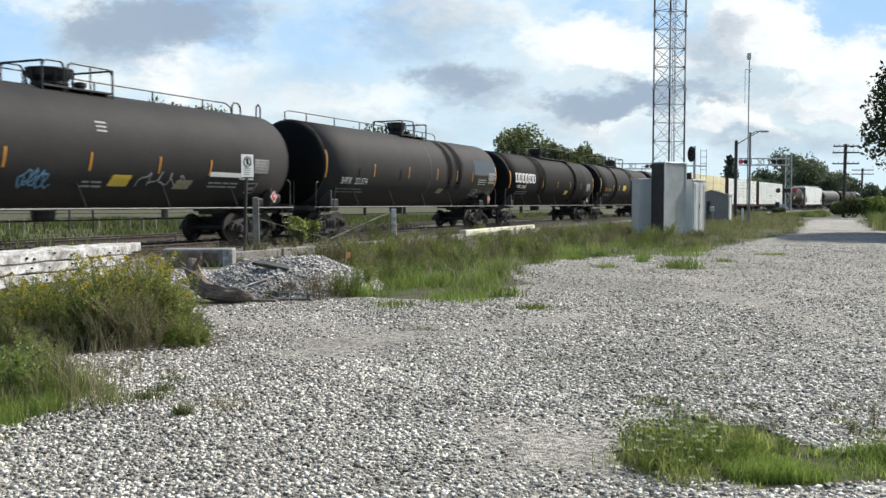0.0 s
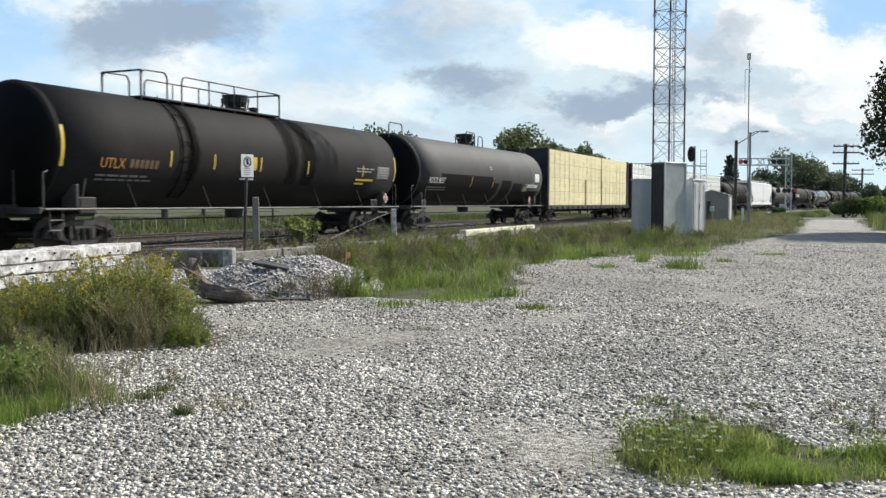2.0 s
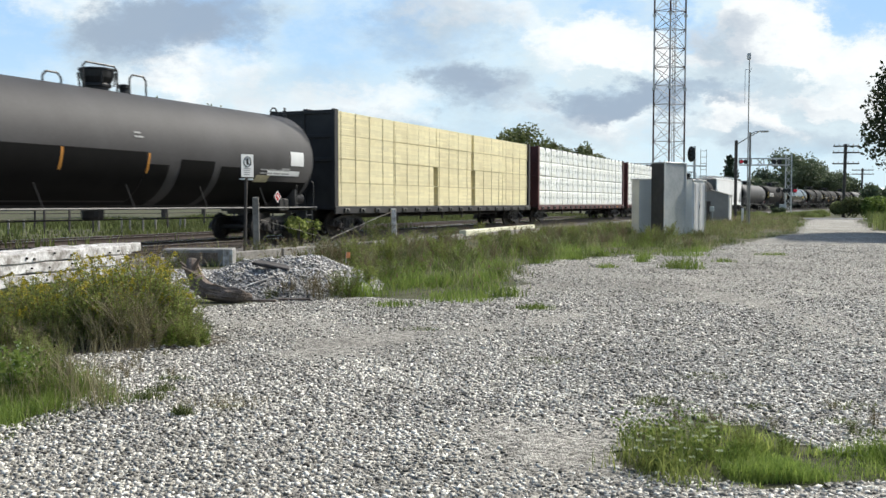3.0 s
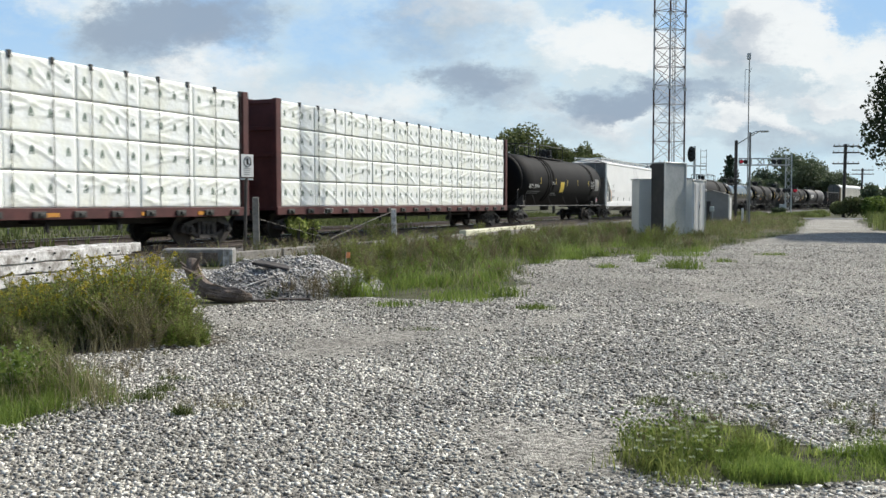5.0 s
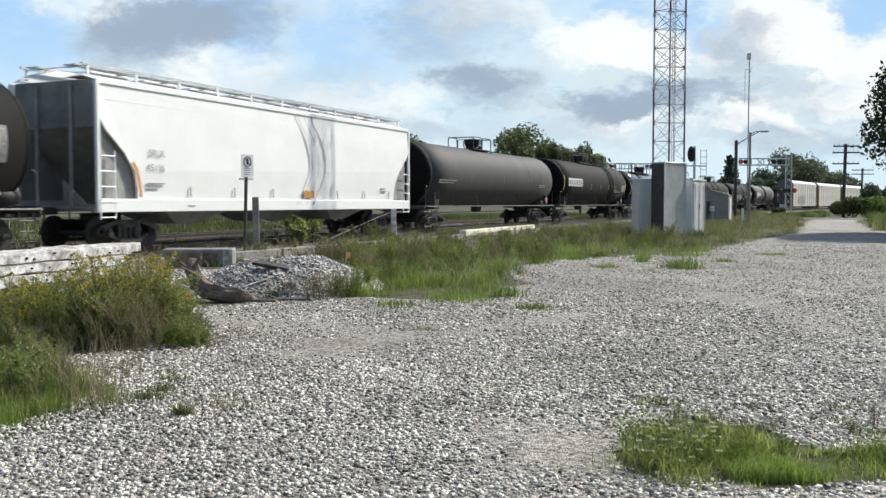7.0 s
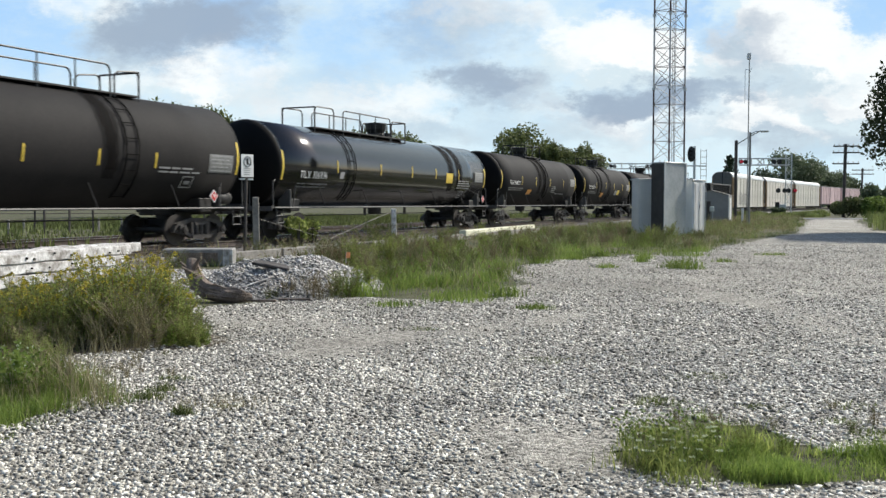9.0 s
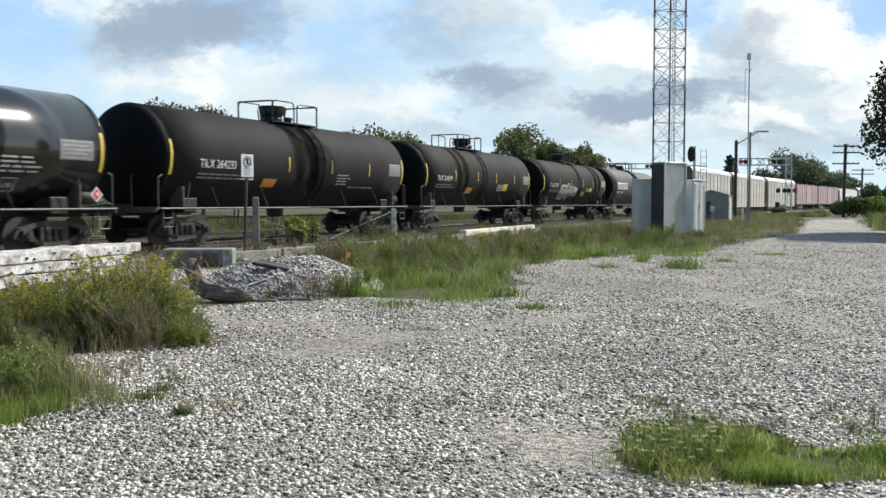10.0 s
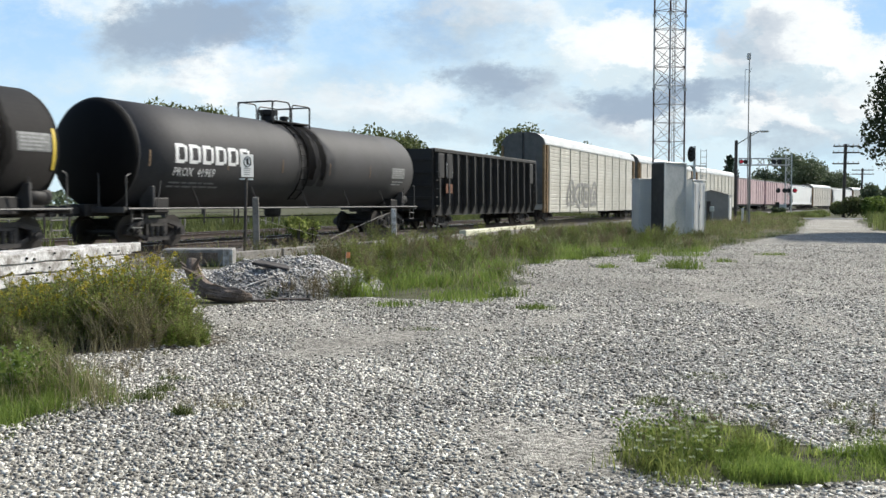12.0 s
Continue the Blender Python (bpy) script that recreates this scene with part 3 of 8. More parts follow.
def stone_mat(name, tones):
    """Crushed stone, each piece in its own tone."""
    m = bpy.data.materials.new(name)
    m.use_nodes = True
    nt = m.node_tree
    b = nt.nodes["Principled BSDF"]
    b.inputs["Roughness"].default_value = 0.85
    b.inputs["Specular IOR Level"].default_value = 0.3
    g = nt.nodes.new("ShaderNodeNewGeometry")
    ramp = nt.nodes.new("ShaderNodeValToRGB")
    els = ramp.color_ramp.elements
    els[0].position, els[0].color = tones[0][0], (*tones[0][1], 1)
    els[1].position, els[1].color = tones[-1][0], (*tones[-1][1], 1)
    for p, c in tones[1:-1]:
        els.new(p).color = (*c, 1)
    nt.links.new(g.outputs["Random Per Island"], ramp.inputs["Fac"])
    tc = nt.nodes.new("ShaderNodeTexCoord")
    n1 = nt.nodes.new("ShaderNodeTexNoise")
    n1.inputs["Scale"].default_value = 0.8
    n1.inputs["Detail"].default_value = 6
    n2 = nt.nodes.new("ShaderNodeTexNoise")
    n2.inputs["Scale"].default_value = 70
    for n in (n1, n2):
        nt.links.new(tc.outputs["Object"], n.inputs["Vector"])
    ad = nt.nodes.new("ShaderNodeMath")
    nt.links.new(n1.outputs["Fac"], ad.inputs[0])
    nt.links.new(n2.outputs["Fac"], ad.inputs[1])
    mr = nt.nodes.new("ShaderNodeMapRange")
    mr.inputs["From Min"].default_value, mr.inputs["From Max"].default_value = 0.7, 1.3
    mr.inputs["To Min"].default_value, mr.inputs["To Max"].default_value = 0.62, 1.3
    nt.links.new(ad.outputs[0], mr.inputs["Value"])
    hsv = nt.nodes.new("ShaderNodeHueSaturation")
    nt.links.new(mr.outputs[0], hsv.inputs["Value"])
    nt.links.new(ramp.outputs[0], hsv.inputs["Color"])
    nt.links.new(hsv.outputs[0], b.inputs["Base Color"])
    return m


M["stone"] = stone_mat("gravel_stone", [(0.0, (0.08, 0.073, 0.061)), (0.25, (0.24, 0.225, 0.192)), (0.58, (0.47, 0.443, 0.384)), (0.85, (0.77, 0.732, 0.642)), (1.0, (0.90, 0.862, 0.768))])

M["stone_dark"] = stone_mat("heap_stone", [(0.0, (0.12, 0.115, 0.105)), (0.3, (0.28, 0.267, 0.247)), (0.75, (0.46, 0.44, 0.41)), (1.0, (0.68, 0.655, 0.62))])


def tufted(poly, clumps, per, seed, sigma=0.22, ragged=0.9, patch=1.6, scale=0.4):
    """Points gathered in tufts, taller in each tuft's middle."""
    rng = random.Random(seed)
    got = []
    for x, y, z, g in scatter(poly, clumps, seed, patch, scale, ragged=ragged):
        s = sigma * rng.uniform(0.5, 1.5)
        tall = g * rng.uniform(0.6, 1.25)
        for _ in range(int(per * rng.uniform(0.5, 1.4))):
            dx, dy = rng.gauss(0, s), rng.gauss(0, s)
            got.append((x + dx, y + dy, 0.0, tall * max(0.35, 1.0 - 0.5 * math.hypot(dx, dy) / s)))
    return got

# ---- the train ----
CARS = []
SHARED = {}


def shared(key, make):
    """Mesh data that alike parts share."""
    if key not in SHARED:
        bm = make()
        me = bpy.data.meshes.new(key)
        bm.to_mesh(me)
        bm.free()
        SHARED[key] = me
    return SHARED[key]


def wheel_bm():
    return lathe([(-0.07, 0.12), (-0.07, 0.47), (-0.04, 0.47), (-0.035, 0.43), (0.06, 0.42), (0.065, 0.36), (0.02, 0.33), (0.02, 0.16), (0.08, 0.12), (0.09, 0.08)], 20, "Y")


def side_frame_bm():
    """A cast side frame: arched top chord, V-shaped tension bars, columns, springs and journal boxes."""
    bm = bmesh.new()

    def bar(x0, z0, x1, z1, h, d0=-0.07, d1=0.07):
        n = Vector((x1 - x0, z1 - z0)).normalized() * h / 2
        ring = [(x0 - n.x * 0.4 + n.y, z0 - n.x), (x1 + n.x * 0.4 + n.y, z1 - n.x), (x1 + n.x * 0.4 - n.y, z1 + n.x), (x0 - n.x * 0.4 - n.y, z0 + n.x)]
        a = [bm.verts.new((x, d0, z)) for x, z in ring]
        b = [bm.verts.new((x, d1, z)) for x, z in ring]
        bm.faces.new(a)
        bm.faces.new(b[::-1])
        for i in range(4):
            bm.faces.new((a[i], b[i], b[(i + 1) % 4], a[(i + 1) % 4]))

    bar(-0.5, 0.71, 0.5, 0.71, 0.12)
    bar(-0.42, 0.21, 0.42, 0.21, 0.10, -0.12, 0.1)
    for w in (-1, 1):
        bar(w * 0.5, 0.71, w * 1.05, 0.56, 0.12)
        bar(w * 0.98, 0.47, w * 0.42, 0.21, 0.10)
        bar(w * 0.38, 0.22, w * 0.38, 0.70, 0.10)
        bar(w * 0.95, 0.36, w * 1.2, 0.40, 0.08)
        bar(w * 1.2, 0.36, w * 1.12, 0.56, 0.08)
        box(bm, w * 0.89 - 0.14, -0.15, 0.30, w * 0.89 + 0.14, -0.04, 0.56)
        rod(bm, (w * 0.89, -0.24, 0.42), (w * 0.89, -0.05, 0.42), 0.10, 12)
        rod(bm, (w * 0.89, -0.26, 0.42), (w * 0.89, -0.20, 0.42), 0.05, 6)
    for x in (-0.22, 0.0, 0.22):
        for k in range(5):
            rod(bm, (x, -0.06, 0.27 + 0.062 * k), (x, -0.06, 0.30 + 0.062 * k), 0.085, 9)
            rod(bm, (x, -0.06, 0.30 + 0.062 * k), (x, -0.06, 0.332 + 0.062 * k), 0.06, 9)
    box(bm, -0.32, -0.12, 0.57, 0.32, 0.08, 0.64)
    bmesh.ops.recalc_face_normals(bm, faces=bm.faces[:])
    return bm


def truck(car, x):
    """A two-axle truck under a car."""
    b = part("truck", shared("bolster", lambda: boxes((-0.25, -1.0, 0.48, 0.25, 1.0, 0.74), (-0.4, -0.4, 0.7, 0.4, 0.4, 0.95), (-0.9, -0.5, 0.5, 0.9, -0.42, 0.56), (-0.9, 0.42, 0.5, 0.9, 0.5, 0.56), w=0.02)), M["under"], car)
    b.location.x = x
    for y, r in ((-0.98, 0), (0.98, math.pi)):
        f = part("side_frame", shared("side_frame", side_frame_bm), M["side_frame"], b)
        f.location.y = y
        f.rotation_euler.z = r
    for ax in (-0.89, 0.89):
        for y, r in ((-0.76, 0), (0.76, math.pi)):
            w = part("wheel", shared("wheel", wheel_bm), M["wheel"], b, smooth=False)
            w.location = (ax, y, 0.42)
            w.rotation_euler.z = r
        a = part("axle", shared("axle", lambda: rods(0.08, [(0, -0.75, 0.42), (0, 0.75, 0.42)], n=10)), M["under"], b)
        a.location.x = ax
    return b


def coupler(car, x, way):
    bm = bmesh.new()
    box(bm, 0, -0.1, 0.72, 0.75, 0.1, 0.92)
    box(bm, 0.6, -0.17, 0.66, 0.86, 0.15, 0.96)
    bevel(bm, 0.02)
    c = part("coupler", bm, M["under"], car)
    c.matrix_basis = pose(x, 0, 0, 0, 0, 0 if way > 0 else 180)


def start_car(name, label, category, s0, s1, group="train"):
    car = thing(name, label, category, None, group)
    mid, half = (s0 + s1) / 2, (s1 - s0) / 2
    CARS.append((car, mid))
    truck(car, -half + 2.45)
    truck(car, half - 2.45)
    coupler(car, -half + 0.86, -1)
    coupler(car, half - 0.86, 1)
    return car, half


def bent(bm, R, zc, e=0.012):
    """Lays flat work (x along the car, y up from the rail) on to the near side of a tank."""
    for v in bm.verts:
        x, z, d = v.co.x, v.co.y, v.co.z
        h = max(-0.97, min(0.97, (z - zc) / R))
        a = math.asin(h)
        v.co = (x, -(R + e + d) * math.cos(a), zc + (R + e + d) * h)
    return bm


def grid_bm(x0, z0, x1, z1, slant=0.0, nz=5):
    bm = bmesh.new()
    prev = None
    for k in range(nz + 1):
        f = k / nz
        z = z0 + (z1 - z0) * f
        row = [bm.verts.new((x0 + slant * f, z, 0)), bm.verts.new((x1 + slant * f, z, 0))]
        if prev:
            bm.faces.new((prev[0], prev[1], row[1], row[0]))
        prev = row
    return bm


def side_patch(car, name, R, zc, x0, z0, x1, z1, material, label="", slant=0.0, e=0.012):
    return part(name, bent(grid_bm(x0, z0, x1, z1, slant), R, zc, e), M[material], car, label)


def side_writing(car, text, R, zc, x, z, h, material="white", e=0.02):
    bm = bmesh.new()
    bm.from_mesh(letters(text, h))
    for v in bm.verts:
        v.co = (x + v.co.x * 0.95, z + v.co.y, 0)
    return part("lettering", bent(bm, R, zc, e), M[material], car, "painted reporting mark")


def data_bars(car, R, zc, x, z, w, rows=2, material="faint"):
    """Lines of small print that nobody can read."""
    rng = random.Random(int(x * 100) + int(z * 77))
    for k in range(rows):
        bm = bmesh.new()
        at = x
        while at < x + w * rng.uniform(0.75, 1.0):
            n = rng.uniform(0.18, 0.5)
            bmesh.ops.translate(bm, verts=[v for v in grid_verts(bm, at, z - 0.11 * k, at + n, z - 0.11 * k + 0.05)], vec=(0, 0, 0))
            at += n + 0.07
        part("small_print", bent(bm, R, zc, 0.014), M[material], car)


def grid_verts(bm, x0, z0, x1, z1):
    vs = [bm.verts.new(c) for c in ((x0, z0, 0), (x1, z0, 0), (x1, z1, 0), (x0, z1, 0))]
    bm.faces.new(vs)
    return vs


def brand_blocks(car, R, zc, x, z, w, h):
    """A six-part white company mark, as plain blocks."""
    step = w / 6
    t = step * 0.2
    mark = None
    for k in range(6):
        bm = bmesh.new()
        a, b = x + k * step, x + k * step + step * 0.84
        for q in ((a, z, a + t * 1.2, z + h), (b - t, z + h * 0.1, b, z + h * 0.92), (a + t * 1.2, z + h * 0.82, b - t, z + h), (a + t * 1.2, z, b - t, z + h * 0.18)):
            n = max(1, round((q[3] - q[1]) / 0.07))
            for i in range(n):
                grid_verts(bm, q[0], q[1] + (q[3] - q[1]) * i / n, q[2], q[1] + (q[3] - q[1]) * (i + 1) / n)
        part("mark_block", bent(bm, R, zc, 0.016), M["white"], car, "white block of the company mark")


def hoop_bm(x0, x1, y, z0, z1, r=0.028):
    c = 0.12
    return rods(r, [(x0, y, z0), (x0, y, z1 - c), (x0 + c, y, z1), (x1 - c, y, z1), (x1, y, z1 - c), (x1, y, z0)])


def scribble(car, R, zc, x, z, w, h, seed, material="white"):
    """A sprayed tangle of loops."""
    rng = random.Random(seed)
    bm = bmesh.new()
    n = 46
    th = 0.034 if material == "white" else 0.022
    pts = []
    ph = [rng.uniform(0, 6) for _ in range(4)]
    for i in range(n):
        f = i / (n - 1)
        pts.append((x + w * f + 0.28 * h * math.sin(f * 31 + ph[0]), z + h * (0.5 + 0.38 * math.sin(f * 27 + ph[1]) + 0.16 * math.sin(f * 61 + ph[2]))))
    prev = None
    for i, p in enumerate(pts):
        q = pts[min(i + 1, n - 1)]
        o = pts[max(i - 1, 0)]
        d = Vector((q[0] - o[0], q[1] - o[1]))
        d = Vector((-d.y, d.x)).normalized() * th
        row = [bm.verts.new((p[0] + d.x, p[1] + d.y, 0)), bm.verts.new((p[0] - d.x, p[1] - d.y, 0))]
        if prev:
            bm.faces.new((prev[0], prev[1], row[1], row[0]))
        prev = row
    return part("graffiti", bent(bm, R, zc, 0.015), M[material], car, "looping spray-paint scrawl")


def spill_shade(car, R, zc, x, w, seed, low=-0.35, material="spill_shade", lift=0.008):
    """A dark run of spilt product and of the mast's shadow, painted down the tank side, ragged along both edges."""
    rng = random.Random(seed)
    bm = bmesh.new()
    prev = None
    for k in range(19):
        f = k / 18
        z = zc + R * (0.968 - (0.968 - low) * f)
        q = w * (0.5 + 0.05 * math.sin(f * 9 + seed)) * (1.0 - 0.4 * f ** 3)
        a, b = x - q + rng.uniform(-0.05, 0.05), x + q + rng.uniform(-0.05, 0.05)
        row = [bm.verts.new((a + (b - a) * i / 3, z, 0)) for i in range(4)]
        if prev:
            for i in range(3):
                bm.faces.new((prev[i], prev[i + 1], row[i + 1], row[i]))
        prev = row
    bm.normal_update()
    return part("spill_stain", bent(bm, R, zc, lift), M[material], car, "dark run of spilt product and painted mast shadow", smooth=True)


def outline_blob(bm, cx, cz, w, h, seed, th=0.03):
    """One closed sprayed outline, lumpy and leaning."""
    n = 30
    pts = []
    for i in range(n):
        a = 6.2832 * i / n
        r = 1 + 0.13 * math.sin(3 * a + seed) + 0.09 * math.sin(5 * a + 2 * seed)
        u, v = math.copysign(abs(math.cos(a)) ** 0.7, math.cos(a)) * r, math.copysign(abs(math.sin(a)) ** 0.7, math.sin(a)) * r
        pts.append((cx + w * u + 0.16 * h * v, cz + h * v))
    rows = []
    for i in range(n):
        d = Vector((pts[(i + 1) % n][0] - pts[i - 1][0], pts[(i + 1) % n][1] - pts[i - 1][1])).normalized() * th
        rows.append((bm.verts.new((pts[i][0] - d.y, pts[i][1] + d.x, 0)), bm.verts.new((pts[i][0] + d.y, pts[i][1] - d.x, 0))))
    for i in range(n):
        p, q = rows[i], rows[(i + 1) % n]
        bm.faces.new((p[0], p[1], q[1], q[0]))


def bubble_tag(car, R, zc, x0, z0, x1, z1, count, seed, th=0.035, material="white"):
    """Swollen sprayed shapes in outline, overlapping, with smaller rings inside."""
    rng = random.Random(seed)
    bm = bmesh.new()
    step = (x1 - x0) / count
    for k in range(count):
        cx, cz = x0 + step * (k + 0.5), (z0 + z1) / 2 + rng.uniform(-0.06, 0.06)
        outline_blob(bm, cx, cz, step * 0.52, (z1 - z0) * 0.44, seed + k * 1.7, th)
        outline_blob(bm, cx + rng.uniform(-0.05, 0.05), cz + rng.uniform(-0.12, 0.12), step * 0.16, (z1 - z0) * 0.13, seed + k, th * 0.8)
    return part("graffiti", bent(bm, R, zc, 0.016), M[material], car, "swollen outlined spray-paint shapes")


def top_rails(car, top, rails):
    """Bent pipe rails on both edges of the top platform; each is (x0, x1, height at x0, height at x1)."""
    for y in (-0.72, 0.72):
        for x0, x1, h0, h1 in rails:
            c = min(0.16, (x1 - x0) * 0.2)
            hi = lambda x: top + h0 + (h1 - h0) * (x - x0) / (x1 - x0)
            line = [(x0, y, top - 0.3), (x0, y, hi(x0) - c), (x0 + c * 0.4, y, hi(x0) - c * 0.25), (x0 + c, y, hi(x0 + c)),
                    (x1 - c, y, hi(x1 - c)), (x1 - c * 0.4, y, hi(x1) - c * 0.25), (x1, y, hi(x1) - c), (x1, y, top - 0.3)]
            part("safety_rail", rods(0.027, line), M["black"], car)
            n = int((x1 - x0) / 1.5)
            for k in range(n):
                x = x0 + (x1 - x0) * (k + 1) / (n + 1)
                part("rail_post", rods(0.022, [(x, y, top - 0.2), (x, y, hi(x))]), M["black"], car)
    for x, h in ((rails[0][0], rails[0][2]), (rails[-1][1], rails[-1][3])):
        part("end_rail", rods(0.03, [(x, -0.72, top - 0.3), (x, -0.72, top + h - 0.02), (x, 0.72, top + h - 0.02), (x, 0.72, top - 0.3)]), M["black"], car)


def tank_car(s0, s1, label, R=1.60, zc=2.44, skin="tank", rails=(), deck=None, dome=0.0, dome_r=0.43, dome_h=0.58, mark="", brand=None, strips=(), strip_mat="orange", ends="orange",
             strip_z=(2.05, 2.5), top_line=None, seams=(), ladders=(), spill_shades=(), panels=(), prints=(), plate=None, frame_at=None, hoops=(), scrawl=(), placard=None, mark_h=0.24, mark_z=1.9, mark_x=0.0, mark_mat="white"):
    car, half = start_car("tank_car", label, "tank car", s0, s1)
    e = half - 0.72                       # end of the tank heads
    shell = e - 0.52
    dish = []
    for k in range(9):
        a = math.pi / 2 * k / 8
        dish.append((shell + 0.52 * math.cos(a), max(0.02, R * math.sin(a))))
    bm = lathe([(-shell + 2 * shell * k / 8, R) for k in range(9)], 64)
    bmesh.ops.translate(bm, verts=bm.verts[:], vec=(0, 0, zc))
    part("tank", bm, M[skin], car, smooth=True)
    # dished ends, coloured blacker than the shell to carry their shade
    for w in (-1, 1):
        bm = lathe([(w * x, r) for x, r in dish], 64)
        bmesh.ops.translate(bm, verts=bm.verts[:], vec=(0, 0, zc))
        part("tank_head", bm, M["head"], car, "black dished end with shade in its colour", smooth=True)
    for x in (-shell, shell):
        bm = lathe([(x - 0.025, R - 0.02), (x - 0.02, R + 0.004), (x + 0.02, R + 0.004), (x + 0.025, R - 0.02)], 64)
        bmesh.ops.translate(bm, verts=bm.verts[:], vec=(0, 0, zc))
        part("weld_seam", bm, M[skin], car, smooth=True)
    for x in seams:
        bm = lathe([(x - 0.05, R - 0.02), (x - 0.045, R + 0.006), (x + 0.045, R + 0.006), (x + 0.05, R - 0.02)], 64)
        bmesh.ops.translate(bm, verts=bm.verts[:], vec=(0, 0, zc))
        part("pale_band", bm, M["tank_pale"], car, "pale weathered band round the tank", smooth=True)
    # stub sills, saddles, end decks
    for w in (-1, 1):
        b = half - 2.45
        part("stub_sill", boxes((min(w * (b - 1.2), w * (half - 0.5)), -0.3, 0.66, max(w * (b - 1.2), w * (half - 0.5)), 0.3, 1.0), w=0.02), M["under"], car)
        part("saddle", boxes((w * b - 0.3, -1.25, 0.74, w * b + 0.3, 1.25, 1.18), (w * b - 0.9, -0.5, 0.9, w * b + 0.9, 0.5, 1.1), w=0.03), M["under"], car)
        part("end_deck", boxes((min(w * (half - 0.75), w * (half - 2.1)), -1.45, 0.84, max(w * (half - 0.75), w * (half - 2.1)), 1.45, 0.90), (min(w * (half - 0.72), w * (half - 0.78)), -1.45, 0.76, max(w * (half - 0.72), w * (half - 0.78)), 1.45, 0.92), w=0.008), M["sill"], car)
        for line in ([(half - 0.85, -1.42, 0.88), (half - 0.85, -1.42, 1.75), (half - 1.0, -1.42, 1.82)], [(half - 2.0, -1.45, 0.88), (half - 2.1, -1.52, 1.65)], [(half - 0.8, -0.5, 0.9), (half - 0.8, -0.5, 1.85), (half - 0.95, -0.5, 1.92)]):
            part("grab_iron", rods(0.02, [(w * gx, gy, gz) for gx, gy, gz in line]), M["sill"], car)
        part("step", rods(0.02, [(w * (half - 1.0), -1.46, 0.86), (w * (half - 1.0), -1.46, 0.35), (w * (half - 1.4), -1.46, 0.35), (w * (half - 1.4), -1.46, 0.86)], [(w * (half - 1.0), -1.46, 0.6), (w * (half - 1.4), -1.46, 0.6)]), M["sill"], car)
        part("corner_gusset", boxes((w * (half - 1.95) - 0.05, -1.4, 0.9, w * (half - 1.95) + 0.05, -0.9, 1.5), w=0.012), M["sill"], car, "pale grimy end bracket")
    for y in (-1.52, 1.52):
        part("side_handrail", rods(0.033, [(-half + 0.8, y, 0.87), (half - 0.8, y, 0.87)]), M["sill"], car, "grey pipe handrail along the car")
        for k in range(5):
            x = (-0.7 + 0.35 * k) * shell
            part("rail_bracket", rods(0.02, [(x, y, 0.87), (x - 0.12, y * 0.86, 1.55)], n=5), M["under"], car)
    part("bottom_outlet", lathe([(0.55, 0.25), (0.62, 0.3), (0.95, 0.32)], 14, "Z"), M["under"], car)
    bm = lathe([(half - 3.2, 0.05), (half - 3.15, 0.2), (half - 2.45, 0.2), (half - 2.4, 0.05)], 12)
    bmesh.ops.translate(bm, verts=bm.verts[:], vec=(1.35, -1.0, 1.18))
    part("brake_cylinder", bm, M["under"], car, smooth=True)
    part("brake_rod", rods(0.022, [(-half + 3, 0.2, 0.55), (half - 3, 0.2, 0.55)]), M["under"], car)
    top = zc + R
    # top platform, rails, dome
    if rails:
        a, b = deck if deck else (rails[0][0], rails[-1][1])
        part("walkway", boxes((a, -0.75, top - 0.07, b, 0.75, top - 0.02), w=0.005), M["under"], car)
        top_rails(car, top, rails)
    bm = lathe([(top - 0.25, dome_r * 0.72), (top + 0.05, dome_r * 0.72), (top + 0.07, dome_r * 0.86), (top + 0.12, dome_r * 0.86), (top + 0.16, dome_r * 0.80), (top + dome_h * 0.55, dome_r * 0.98), (top + dome_h * 0.86, dome_r * 1.03), (top + dome_h * 0.9, dome_r * 1.08), (top + dome_h * 0.97, dome_r * 1.06), (top + dome_h, dome_r * 0.7), (top + dome_h + 0.02, 0.1)], 22, "Z")
    bmesh.ops.translate(bm, verts=bm.verts[:], vec=(dome, 0, 0))
    d = part("dome", bm, M["black"], car, "dark valve housing on top")
    for k in range(6):
        a = k * math.pi / 3
        part("bolt", rods(0.026, [(dome + dome_r * 1.0 * math.cos(a), dome_r * 1.0 * math.sin(a), top + 0.08), (dome + dome_r * 1.12 * math.cos(a), dome_r * 1.12 * math.sin(a), top + dome_h * 0.8)]), M["black"], d)
    part("relief_valve", lathe([(top - 0.1, 0.13), (top + 0.12, 0.13), (top + 0.14, 0.17), (top + 0.24, 0.17), (top + 0.27, 0.05)], 12, "Z"), M["black"], car).location.x = dome + 1.05
    for x0, x1, hgt in hoops:
        part("grab_loop", hoop_bm(x0, x1, -0.5, top - 0.25, top + hgt), M["black"], car)
    if top_line:
        a, b = top_line
        pts = [(a, 0.3, top - 0.4), (a, 0.3, top + 0.30), (a + 0.2, 0.3, top + 0.38), (b - 0.3, 0.3, top + 0.38), (b, 0.3, top + 0.25), (b + 0.1, 0.3, top - 0.4)]
        part("top_handrail", rods(0.024, pts, *[[(x, 0.3, top - 0.2), (x, 0.3, top + 0.38)] for x in np.linspace(a + 1.5, b - 1.5, max(2, int((b - a) / 2.2)))]), M["black"], car)
